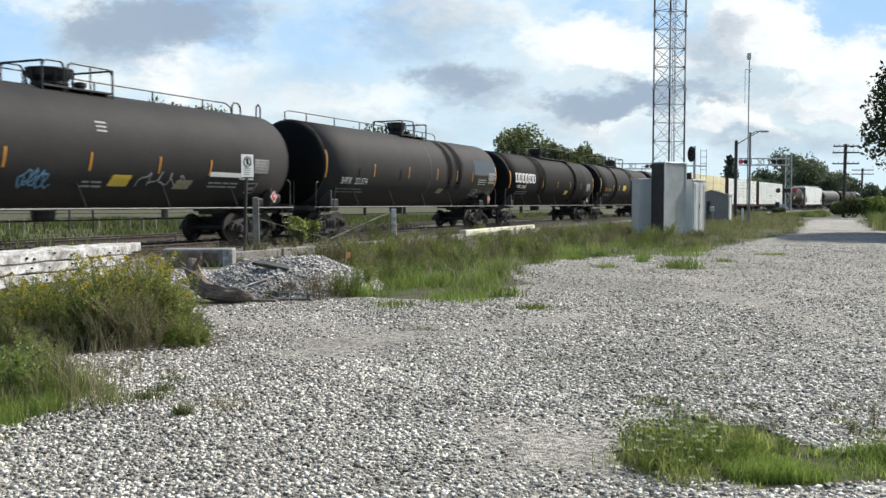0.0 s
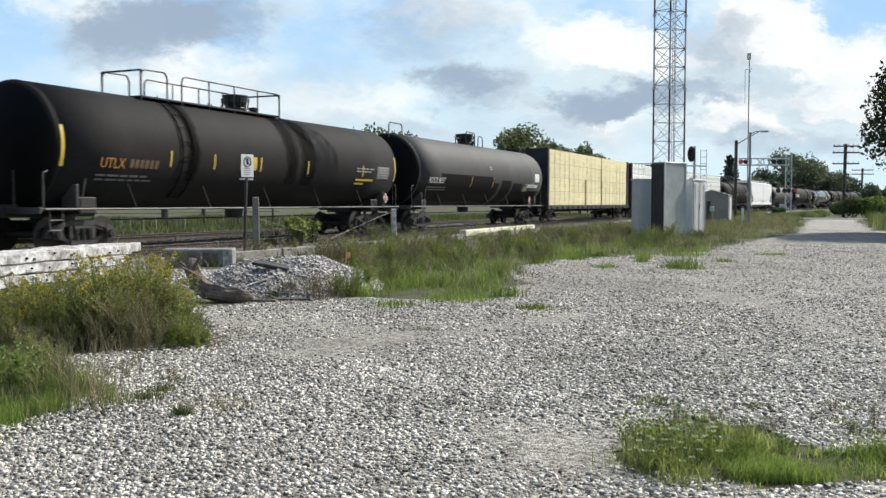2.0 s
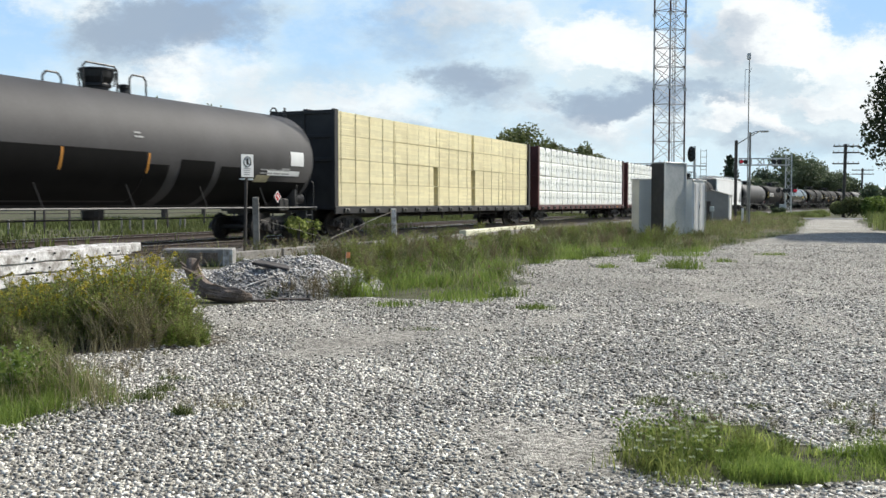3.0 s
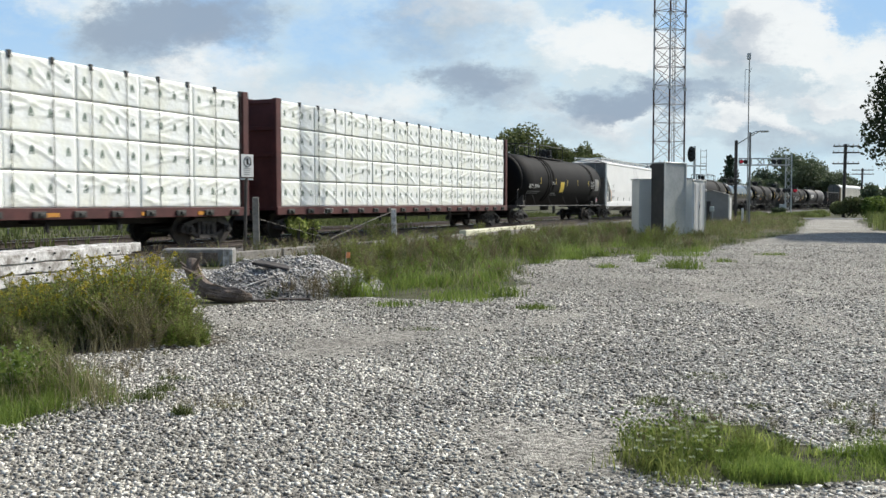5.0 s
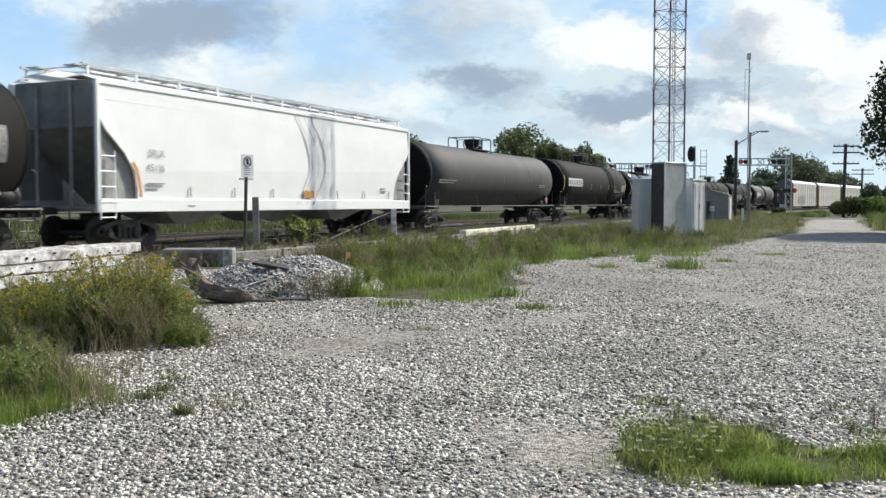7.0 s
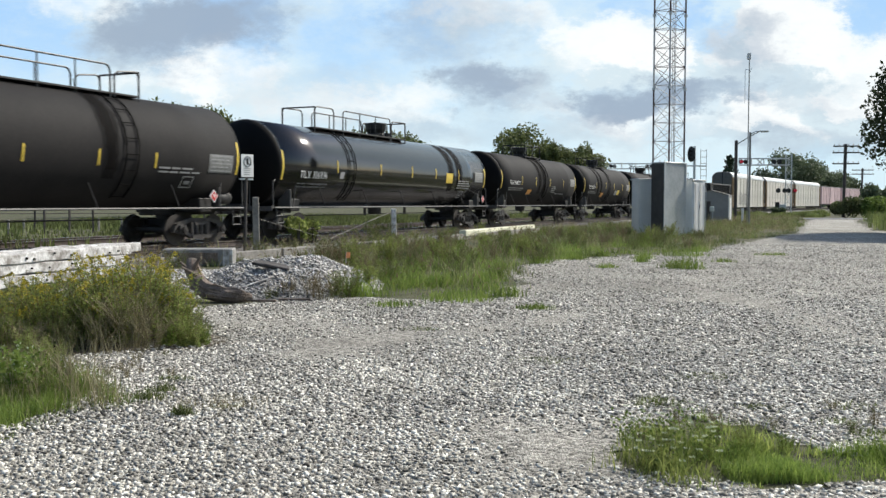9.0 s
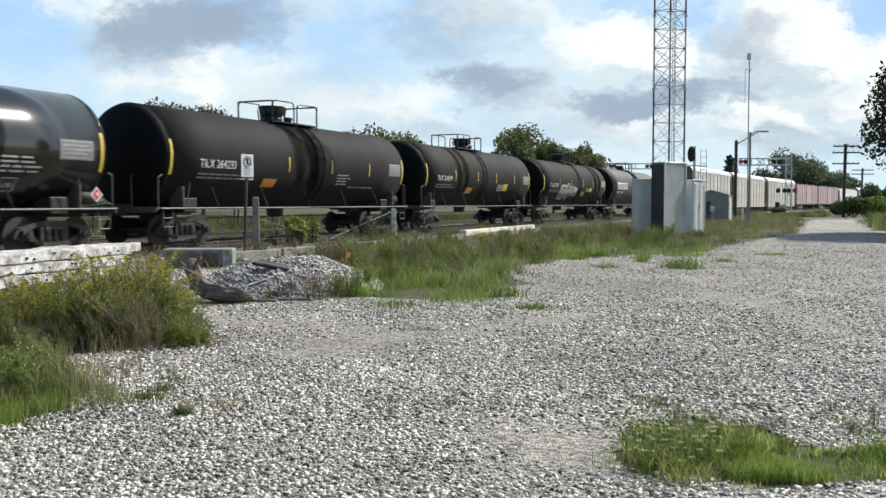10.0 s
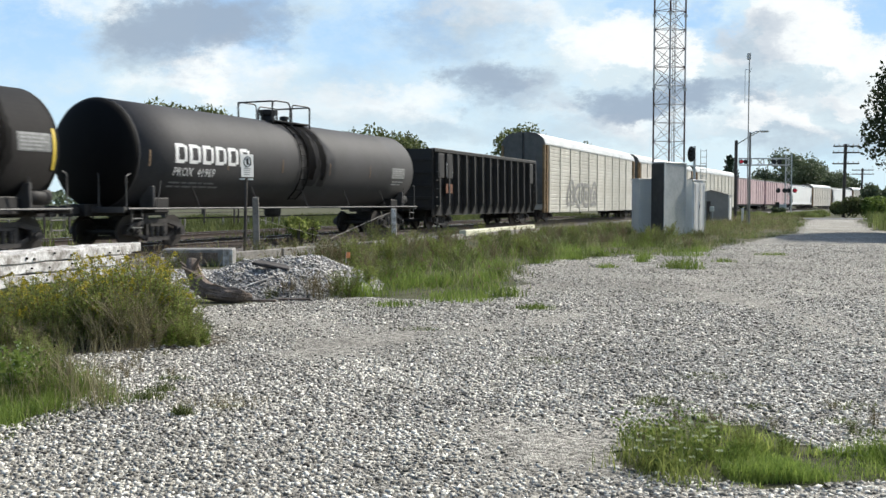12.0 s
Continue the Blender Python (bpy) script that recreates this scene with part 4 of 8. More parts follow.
    for x in ladders:
        def at(q, deg, o=0.05):
            return (x + q, -(R + o) * math.cos(radians(deg)), zc + (R + o) * math.sin(radians(deg)))
        lad = part("ladder", tube([(*at(0.0, 88 - 14 * k), 0.022) for k in range(11)], 6), M["rung"], car, "curved ladder up the tank side")
        part("ladder_rail", tube([(*at(0.48, 88 - 14 * k), 0.022) for k in range(11)], 6), M["rung"], lad)
        for k in range(9):
            part("rung", rods(0.014, [at(0.0, 70 - 15 * k, 0.06), at(0.48, 70 - 15 * k, 0.06)]), M["rung"], lad)
    for k, (x, w) in enumerate(spill_shades):
        spill_shade(car, R, zc, x, w * 1.7, k + int(s0) + 50, -0.5, "spill_shade_thin", 0.004 + 0.0012 * k)
        spill_shade(car, R, zc, x, w, k + int(s0))
    # reflective strips, writing, plates
    for x in strips:
        side_patch(car, "reflector_strip", R, zc, x - 0.033, strip_z[0], x + 0.033, strip_z[1], strip_mat)
    if ends:
        for x in (-shell + 0.06, shell - 0.06):
            side_patch(car, "reflector_strip", R, zc, x - 0.055, zc - 0.55, x + 0.045, zc + 0.45, ends)
    if mark:
        side_writing(car, mark, R, zc, mark_x, mark_z, mark_h, mark_mat)
        data_bars(car, R, zc, mark_x - 0.05, mark_z - 0.22, 2.3)
    if brand:
        brand_blocks(car, R, zc, *brand)
    if plate:
        x0, z0, x1, z1 = plate
        p = side_patch(car, "data_plate", R, zc, x0, z0, x1, z1, "placard", "grey stencilled data panel", e=0.008)
        n = 5
        for k in range(n):
            z = z0 + (z1 - z0) * (k + 0.35) / n
            bm = bent(grid_bm(x0 + 0.08, z, x1 - 0.08 - 0.13 * (k % 2), z + 0.045, 0.0, 1), R, zc, 0.014)
            part("data_line", bm, M["faded"], p)
    for x, z, w, rows in prints:
        data_bars(car, R, zc, x, z, w, rows, "faded")
    if frame_at:
        fx, fz = frame_at
        bm = bmesh.new()
        for q in ((0, 0, 0.5, 0.03), (0, 0.3, 0.5, 0.33), (0, 0.03, 0.04, 0.3), (0.46, 0.03, 0.5, 0.3), (0.12, 0.1, 0.38, 0.2)):
            grid_verts(bm, q[0] + fx, q[1] + fz, q[2] + fx, q[3] + fz)
        part("stencil_frame", bent(bm, R, zc), M["faded"], car)
    for name, x0, z0, x1, z1, material, slant in panels:
        part(name, bent(grid_bm(x0, z0, x1, z1, slant, 8), R, zc, 0.010 if material in ("patch", "tank_gloss") else 0.013), M[material], car, smooth=material in ("patch", "tank_gloss"))
    for item in scrawl:
        scribble(car, R, zc, *item)
    if placard is not None:
        p = part("hazard_placard", boxes((-0.14, -0.012, -0.14, 0.14, 0.012, 0.14)), M["white"], car, "diamond hazard placard")
        p.matrix_basis = pose(placard, -1.5, 1.24, 0, 45, 0)
        q = part("placard_mark", boxes((-0.11, -0.006, -0.11, 0.11, 0.006, 0.11)), M["red"], p)
        q.location.y = -0.012
        q = part("placard_sign", boxes((-0.06, -0.005, -0.015, 0.06, 0.005, 0.02), (-0.03, -0.005, 0.02, 0.02, 0.005, 0.06)), M["white"], p)
        q.location.y = -0.022
    return car, R, zc, half


YP, OP, GP = "yellow_panel", "orange_panel", "grey_panel"
tank_car(7.5, 28.0, "black tank car with orange reflectors and faded graffiti", rails=((-0.6, 0.1, 0.58, 0.6), (0.2, 1.8, 0.6, 0.6)), dome=0.3, dome_r=0.56, dome_h=0.5, hoops=((7.4, 7.85, 0.3), (8.75, 8.98, 0.38)), ends="", top_line=(-8.8, 8.4),
         strips=(-5.1, -2.5, 0.12, 2.68, 4.91), strip_z=(1.85, 2.32), plate=(7.1, 1.98, 7.9, 2.45), placard=8.3, prints=((0.0, 1.55, 0.7, 2), (0.36, 3.08, 0.45, 3), (5.0, 1.62, 1.3, 2)), frame_at=(7.0, 1.35), skin="tank_mid",
         panels=((YP, 0.9, 1.48, 1.6, 1.78, "yellow", 0.1), (GP, 3.45, 1.44, 4.15, 1.7, "beige", 0.1), ("white_panel", 4.95, 1.83, 6.6, 1.97, "white", 0.0)),
         scrawl=((-1.95, 1.4, 0.85, 0.45, 3, "tag_blue"), (2.0, 1.5, 2.1, 0.4, 5, "faded")))
tank_car(28.0, 48.1, "weathered dark grey tank car with long top handrail", R=1.62, zc=2.52, rails=((-0.8, 0.4, 0.6, 0.62), (0.5, 1.75, 0.5, 0.6)), dome=0.05, dome_r=0.42, top_line=(-8.6, 5.0), mark="SHPX   221574", mark_z=1.78, mark_h=0.25, mark_x=-7.55,
         strips=(-5.03, -1.86, 1.13, 3.48, 5.44), strip_z=(2.1, 2.6), seams=(0.4,), spill_shades=((2.6, 0.5), (3.7, 0.6)), skin="tank_mid", plate=(7.65, 2.05, 8.65, 2.62), frame_at=(6.1, 1.4), placard=7.98, prints=((6.25, 2.2, 1.2, 3),),
         panels=(("repaint", 5.7, 1.2, 8.7, 3.2, "tank_gloss", 0.0), ("dark_strip", -6.36, 1.9, -6.24, 2.4, "patch", 0.0), ("dark_strip", -2.75, 2.0, -2.63, 2.45, "patch", 0.0), (YP, 1.5, 1.5, 2.1, 1.72, "beige", 0.1)))
tank_car(47.96, 68.64, "black tank car with large white company mark", R=1.58, zc=2.44, skin="tank_dark", rails=((-1.2, 0.0, 0.64, 0.66), (0.15, 4.4, 0.6, 0.66), (4.5, 5.55, 0.5, 0.62)), dome=0.15, dome_r=0.44, mark="PROX  32646", mark_z=1.9, mark_h=0.2, mark_x=-7.8, brand=(-8.2, 2.22, 3.7, 0.55),
         strips=(-6.2, -3.05, 0.14, 3.03, 5.8), strip_z=(2.0, 2.42), ladders=(3.85,), spill_shades=((-3.6, 0.8), (-2.7, 0.5), (4.2, 0.5)), plate=(7.25, 2.0, 8.2, 2.42), prints=((7.2, 1.9, 0.9, 1),), placard=7.6, panels=((YP, 1.95, 1.62, 2.6, 1.87, "yellow", 0.12),))
tank_car(68.46, 88.94, "weathered grey-black tank car with yellow square", R=1.62, zc=2.49, rails=((-5.2, -4.1, 0.72, 0.74), (-3.45, 1.72, 0.72, 0.72)), dome=0.15, dome_r=0.41, strips=(-5.0, -3.05, -0.66, 2.2, 6.2), strip_mat="yellow", ends="yellow", mark="UTLX", mark_x=-7.68, mark_z=1.95, mark_h=0.27, mark_mat="orange",
         ladders=(-4.55,), spill_shades=((1.2, 0.5), (2.2, 0.6), (-4.0, 0.35)), plate=(7.4, 2.0, 8.4, 2.5), placard=8.3, prints=((5.7, 2.35, 1.2, 2),),
         panels=[("yellow_square", -1.75, 2.08, -0.9, 2.5, "yellow", 0.0), ("yellow_writing_bar", 5.7, 1.9, 7.1, 1.98, "yellow", 0.0), ("yellow_writing_bar", 5.7, 1.76, 6.4, 1.83, "yellow", 0.0)] + [("number_bar", -6.6 + 0.19 * k, 1.97, -6.47 + 0.19 * k, 2.2, "dull", 0.02) for k in range(6)])
tank_car(88.8, 108.9, "grey tank car with dark tar patches", R=1.65, zc=2.53, dome=0.25, dome_r=0.46, mark="ROCX 8037", mark_z=1.97, mark_h=0.27, mark_x=-7.75, skin="tank_grey", ends="", strips=(-2.6, 0.46), strip_z=(1.85, 2.4), strip_mat="orange",
         hoops=((-9.6, -8.3, 0.42), (-2.1, -1.5, 0.2), (-0.75, 0.5, 0.62), (0.98, 1.64, 0.48), (7.9, 8.3, 0.2), (8.7, 8.85, 0.25)), plate=None, placard=6.8, prints=((5.7, 2.1, 1.5, 2), (-0.1, 2.9, 0.4, 2)),
         panels=(("tar_patch", -8.7, 0.98, -6.4, 1.9, "patch", 0.0), ("tar_patch", -6.4, 0.98, 0.38, 2.42, "patch", 0.0), ("tar_patch", 0.4, 0.98, 1.32, 2.1, "patch", 0.0), ("tar_patch", 1.8, 0.98, 3.33, 2.28, "patch", 0.0), ("tar_patch", 3.65, 0.98, 5.2, 2.15, "patch", 0.0), ("tar_patch", 5.2, 0.98, 8.6, 1.75, "patch", 0.0),
                 ("white_panel", 7.4, 2.3, 8.2, 2.78, "white", 0.0), ("white_panel", 6.1, 1.95, 8.0, 2.12, "white", 0.0), ("white_panel", 6.9, 2.12, 7.4, 2.2, "faded", 0.0), (GP, 5.45, 1.72, 6.2, 1.95, "beige", 0.1)))
tank_car(182.7, 203.4, "black tank car with orange-yellow square", skin="tank_dark", rails=((-5.4, -3.95, 0.74, 0.76), (-3.3, 1.87, 0.74, 0.74)), dome=0.25, dome_r=0.40, mark="GATX  202794", mark_z=1.95, mark_h=0.24, mark_x=-7.85, strips=(-5.6, -2.45, 0.15, 2.7, 5.6, 8.3), strip_mat="yellow", strip_z=(2.2, 2.62), ends="", ladders=(-4.15,), spill_shades=((-3.0, 0.4), (6.6, 0.6)),
         plate=(7.5, 1.95, 8.55, 2.8), placard=8.2, prints=((6.3, 2.55, 0.9, 5), (-3.25, 2.35, 0.45, 2), (-3.15, 1.65, 1.1, 2)), panels=(("yellow_square", -1.35, 1.75, -0.5, 2.42, "yellow", -0.06),))
tank_car(223.7, 244.75, "grey-black tank car with smooth top", R=1.55, zc=2.41, rails=((-2.2, -1.0, 0.6, 0.62), (-0.9, 0.4, 0.6, 0.6)), dome=-0.6, skin="tank_grey", strips=(-4.4, 0.4, 4.6), strip_mat="dull", ends="", seams=(4.85,), prints=((-8.4, 2.1, 2.0, 2), (6.6, 2.1, 1.2, 2)), placard=8.2)
tank_car(244.86, 265.44, "weathered black tank car with white company mark", R=1.60, zc=2.47, rails=((-2.5, 0.6, 0.6, 0.7), (0.8, 4.5, 0.7, 0.72), (4.65, 5.6, 0.55, 0.66)), dome=0.0, dome_r=0.42, brand=(-8.0, 2.2, 3.6, 0.55), strips=(-4.6, -2.0, 0.79, 3.17, 5.29), strip_mat="yellow", strip_z=(2.0, 2.42), ends="yellow", ladders=(4.1,), spill_shades=((3.6, 0.4),),
         plate=(7.6, 1.95, 8.75, 2.5), frame_at=(6.55, 1.48), placard=7.9, prints=((5.45, 2.0, 1.6, 2),))
tank_car(265.46, 286.84, "glossy black tank car with yellow reflectors", R=1.54, zc=2.38, skin="tank_gloss", rails=((-6.05, -4.65, 0.74, 0.76), (-3.95, 0.15, 0.76, 0.76), (0.25, 1.6, 0.66, 0.7)), dome=0.15, dome_r=0.46, dome_h=0.62, mark="TILX 306936", mark_z=1.92, mark_h=0.26, mark_x=-8.3, strips=(-5.75, -2.26, 0.68, 3.2, 5.9), strip_mat="yellow", strip_z=(2.15, 2.62), ends="yellow", ladders=(-4.9,), spill_shades=((5.0, 0.5), (6.0, 0.5)),
         plate=(8.0, 2.1, 9.1, 2.6), placard=9.2, prints=((5.85, 2.08, 1.5, 4),), frame_at=(6.4, 1.3), panels=(("yellow_square", 4.4, 1.98, 5.15, 2.45, "yellow", 0.0), ("white_frame", -5.55, 1.95, -5.25, 2.2, "faded", 0.03)))
tank_car(286.9, 304.2, "black tank car with yellow reflectors", R=1.54, zc=2.40, rails=((-1.15, 0.2, 0.68, 0.7), (0.4, 1.75, 0.66, 0.7)), dome=-0.15, dome_r=0.45, mark="TILX 264233", mark_z=2.1, mark_h=0.25, mark_x=-6.1, strips=(-3.95, -1.34, 1.5, 4.4), strip_mat="yellow", strip_z=(2.1, 2.6), ends="yellow", ladders=(0.45,), spill_shades=((-0.6, 0.5), (0.3, 0.55)),
         plate=(6.1, 2.15, 7.15, 2.65), prints=((1.95, 2.05, 0.85, 4), (2.95, 1.62, 1.8, 1)), panels=((OP, -2.8, 1.56, -2.05, 1.84, "orange", 0.08),))
tank_car(304.2, 321.3, "black tank car with yellow reflectors and orange panel", R=1.52, zc=2.38, rails=((-1.9, -0.2, 0.66, 0.68), (0.45, 1.35, 0.64, 0.66)), dome=0.35, dome_r=0.44, mark="TILX 264219", mark_z=2.1, mark_h=0.25, mark_x=-6.15, strips=(-3.92, -1.0, 1.68, 4.57), strip_mat="yellow", strip_z=(2.12, 2.62), ends="yellow", ladders=(-0.3,), spill_shades=((-3.4, 0.4), (-2.5, 0.5)),
         plate=(6.1, 2.1, 7.1, 2.6), panels=((OP, -2.4, 1.52, -1.65, 1.82, "orange", 0.08), (GP, 1.92, 1.68, 2.7, 2.05, "faint", 0.05), (YP, 2.8, 1.7, 3.5, 2.08, "yellow", 0.06)), prints=((1.95, 1.95, 0.7, 3),))
p_ = tank_car(321.65, 339.65, "black tank car with white spray-paint shapes", R=1.52, zc=2.38, rails=((-1.0, 0.35, 0.68, 0.7), (1.05, 1.85, 0.64, 0.66)), dome=-0.05, dome_r=0.47, mark="TILX 257603", mark_z=2.08, mark_h=0.25, mark_x=-6.44, strips=(-4.3, -1.5, 1.45, 4.1), strip_mat="yellow", strip_z=(2.15, 2.65), ends="yellow", ladders=(0.15,), spill_shades=((4.9, 0.5), (6.0, 0.6)),
              plate=(6.6, 2.25, 7.6, 2.7), panels=((OP, 1.28, 1.54, 2.0, 1.84, "orange", 0.06), (GP, 2.3, 1.85, 3.0, 2.1, "faint", 0.05), (YP, 3.15, 1.85, 3.85, 2.12, "yellow", 0.04)))
bubble_tag(*p_[:3], -4.05, 1.32, -1.65, 2.3, 5, 11, 0.036)
bubble_tag(*p_[:3], -1.5, 1.52, 0.0, 2.14, 6, 14, 0.024)
tank_car(340.0, 359.5, "black tank car with large white company mark", R=1.55, zc=2.41, skin="tank_grey", rails=((-1.0, 0.1, 0.64, 0.66), (0.2, 1.4, 0.6, 0.62)), dome=-0.25, dome_r=0.30, dome_h=0.4, mark="PROX  41969", mark_z=1.82, mark_h=0.25, mark_x=-7.1, brand=(-7.06, 2.18, 3.65, 0.56), strips=(-8.1, -4.6, -1.6, 1.5, 4.6), strip_mat="dull", ends="", ladders=(-0.5,), spill_shades=((0.2, 0.7), (1.0, 0.4)),
         plate=(6.5, 2.05, 7.7, 2.5), prints=((6.6, 1.9, 1.0, 2),))


def fold_height(x, z, kind):
    """How far slack wrap stands off its load: fans of diagonal folds and soft puckers."""
    rng = random.Random(kind)
    h = 0.010 * noise.noise(Vector((x * 2.2, z * 2.2, kind * 3.1)))
    for _ in range(7):
        x0, z0, a, w = rng.uniform(-1.2, 1.2), rng.uniform(0.1, 0.9), rng.uniform(-0.75, -0.15) if kind % 2 else rng.uniform(-0.5, 0.6), rng.uniform(0.018, 0.04)
        along = (x - x0) * math.cos(a) + (z - z0) * math.sin(a)
        d = -(x - x0) * math.sin(a) + (z - z0) * math.cos(a) + 0.05 * math.sin(along * 2.2)
        h += 0.026 * math.exp(-(d / w) ** 2) * max(0.0, 1 - (along / 0.95) ** 2)
    return h


def wrapped_bm(length, h, depth, kind):
    """A wrapped lumber bundle: its outer face carries the folds of the wrap."""
    bm = bmesh.new()
    nx, nz = 44, 18
    rows = []
    for j in range(nz + 1):
        z = 0.012 + (h - 0.024) * j / nz
        row = []
        for i in range(nx + 1):
            x = -length / 2 + 0.008 + (length - 0.016) * i / nx
            edge = min(i, nx - i, j * 2, (nz - j) * 2) / 2.0
            y = -depth / 2 + 0.012 * max(0.0, 1 - edge) ** 2 - fold_height(x, z, kind) * min(1.0, edge / 2)
            row.append(bm.verts.new((x, y, z)))
        rows.append(row)
    for p, q in zip(rows, rows[1:]):
        for i in range(nx):
            bm.faces.new((p[i], p[i + 1], q[i + 1], q[i]))
    for f in bm.faces:
        f.smooth = True
    back = [bm.verts.new((x, depth / 2, z)) for x, z in ((-length / 2 + 0.008, 0.012), (length / 2 - 0.008, 0.012), (length / 2 - 0.008, h - 0.012), (-length / 2 + 0.008, h - 0.012))]
    bm.faces.new(back[::-1])
    bm.faces.new([back[0], back[1]] + rows[0][::-1])
    bm.faces.new([back[2], back[3]] + rows[-1])
    bm.faces.new([back[1], back[2]] + [r[-1] for r in rows[::-1]])
    bm.faces.new([back[3], back[0]] + [r[0] for r in rows])
    bmesh.ops.recalc_face_normals(bm, faces=bm.faces[:])
    return bm


def boards_bm(length, h, depth, kind):
    """A bare lumber pack: courses of boards, each set in or out a little."""
    rng = random.Random(kind)
    bm = bmesh.new()
    n = 10
    box(bm, -length / 2 + 0.05, -depth / 2 + 0.04, 0.01, length / 2 - 0.05, depth / 2, h - 0.01)
    for k in range(n):
        z0, z1 = 0.025 + (h - 0.04) * k / n, 0.025 + (h - 0.04) * (k + 1) / n
        a = -length / 2 + 0.01
        while a < length / 2 - 0.05:
            b = min(length / 2 - 0.01, a + rng.choice((0.6, 1.2, 2.4, 3.0)))
            box(bm, a, -depth / 2 + rng.uniform(0.0, 0.007), z0 + 0.004, b - 0.004, -depth / 2 + 0.2, z1 - 0.004)
            a = b
    return bm


def print_bm(h, depth, x, kind):
    """A small printed tree-like emblem on the wrap, following its face."""
    bm = bmesh.new()
    z = h * 0.42
    for px0, pz0, px1, pz1 in ((-0.07, 0.0, -0.02, 0.07), (0.02, 0.0, 0.07, 0.07), (-0.065, 0.07, 0.065, 0.14), (-0.05, 0.14, 0.05, 0.19), (-0.025, 0.19, 0.025, 0.23)):
        bm.faces.new([bm.verts.new((x + u, -depth / 2 - fold_height(x + u, z + v, kind) - 0.006, z + v)) for u, v in ((px0, pz0), (px1, pz0), (px1, pz1), (px0, pz1))])
    return bm


def lumber_car(s0, s1, label, load, frame_mat, cuts, marks=4, mark="", line="strap", split=None, lamps=()):
    """A centre-beam flat car with its strapped load; cuts are the pack boundaries along it, row by row."""
    car, half = start_car("lumber_car", label, "flat car", s0, s1)
    e = half - 0.8
    deck = 0.88
    rows = 4
    part("deck", boxes((-e, -1.38, deck - 0.1, e, 1.38, deck), w=0.01), M[frame_mat], car)
    part("centre_sill", boxes((-e, -0.35, 0.42, e, 0.35, deck - 0.1), w=0.02), M["under"], car)
    for y in (-1.4, 1.4):
        part("side_sill", boxes((-e, y - 0.04, deck - 0.26, e, y + 0.04, deck + 0.02), w=0.01), M[frame_mat], car)
    for k in range(18):
        x = -e + 0.8 + k * (2 * e - 1.6) / 17
        pk = part("winch", shared("winch", lambda: boxes((-0.2, -1.5, 0.66, 0.2, -1.43, 0.82), (-0.05, -1.55, 0.7, 0.12, -1.42, 0.78), w=0.01)), M["strap"], car)
        pk.location.x = x
    for x in lamps:
        part("sill_reflector", boxes((x - 0.22, -1.452, 0.68, x + 0.22, -1.44, 0.78)), M["orange"], car, "orange reflective strip on the sill")
    for k in range(6):
        x = -6 + k * 2.4
        lg = part("cross_bearer", shared("bearer", lambda: boxes((-0.05, -1.3, 0.5, 0.05, 1.3, 0.78), (-0.04, -1.3, 0.3, 0.04, -1.22, 0.6))), M["under"], car)
        lg.location.x = x
    top = 4.55
    for w in (-1, 1):
        x = w * (e - 0.12)
        part("bulkhead", boxes((x - 0.06, -1.35, deck, x + 0.06, 1.35, top), w=0.01), M[frame_mat], car)
        for y in (-1.34, 1.34):
            part("bulkhead_post", boxes((x - 0.14, y - 0.08, deck, x + 0.14, y + 0.08, top + 0.03), w=0.01), M[frame_mat], car)
        part("bulkhead_post", boxes((x - 0.12, -0.08, deck, x + 0.12, 0.08, top), w=0.01), M[frame_mat], car)
        for z in (2.6, 3.5, top - 0.14):
            part("bulkhead_rib", boxes((x - 0.12, -1.26, z, x + 0.12, 1.26, z + 0.14), w=0.01), M[frame_mat], car)
        part("brake_wheel", lathe([(x + w * 0.2, 0.05), (x + w * 0.2, 0.25), (x + w * 0.24, 0.27), (x + w * 0.24, 0.05)], 14), M["under"], car).location.z = 1.6
    part("centre_beam", boxes((-e + 0.2, -0.1, top - 0.1, e - 0.2, 0.1, top + 0.08), (-e + 0.2, -0.04, deck, e - 0.2, 0.04, top - 0.1), w=0.01), M[frame_mat], car)
    L = 2 * (e - 0.3)
    h = (top - deck - 0.02) / rows
    rng = random.Random(int(s0))
    for side in (-1, 1):
        for r in range(rows):
            for k, (xa, xb) in enumerate(cuts[r]):
                w = xb - xa
                kind = rng.randrange(8)
                if load == "wrap":
                    me = shared("wrapped_%.2f_%d" % (w, kind), lambda: wrapped_bm(w, h, 1.24, kind))
                else:
                    me = shared("boards_%.2f_%d" % (w, kind), lambda: boards_bm(w, h, 1.24, kind))
                ob = part("lumber_pack", me, M[load], car)
                ob.matrix_basis = pose((xa + xb) / 2, side * (0.72 + rng.uniform(-0.012, 0.012)), deck + 0.01 + h * r, 0, 0, 0 if side < 0 else 180)
                if side < 0 and load == "wrap":
                    for q in range(marks):
                        px = -w / 2 + w * (q + 0.5) / marks
                        part("wrap_print", shared("print_%.2f_%d" % (px, kind), lambda: print_bm(h, 1.24, px, kind)), M["print"], ob)
    if load == "wrap":
        n = round(L / 1.24)
        for k in range(n + 1):
            x = -L / 2 + 0.03 + (L - 0.06) * k / n
            part("strap", boxes((x - 0.009, -1.375, deck, x + 0.009, -1.366, top - 0.02), (x - 0.05, -1.37, top - 0.14, x + 0.05, -1.30, top + 0.03)), M[line], car)
    else:
        for k in range(20):
            x = -10.9 + 21.8 * k / 19
            if min(abs(x + 2.1), abs(x - 2.55)) > 0.35:
                part("band", boxes((x - 0.008, -1.3525, deck, x + 0.008, -1.335, top - 0.02)), M[line], car, "thin strapping band")
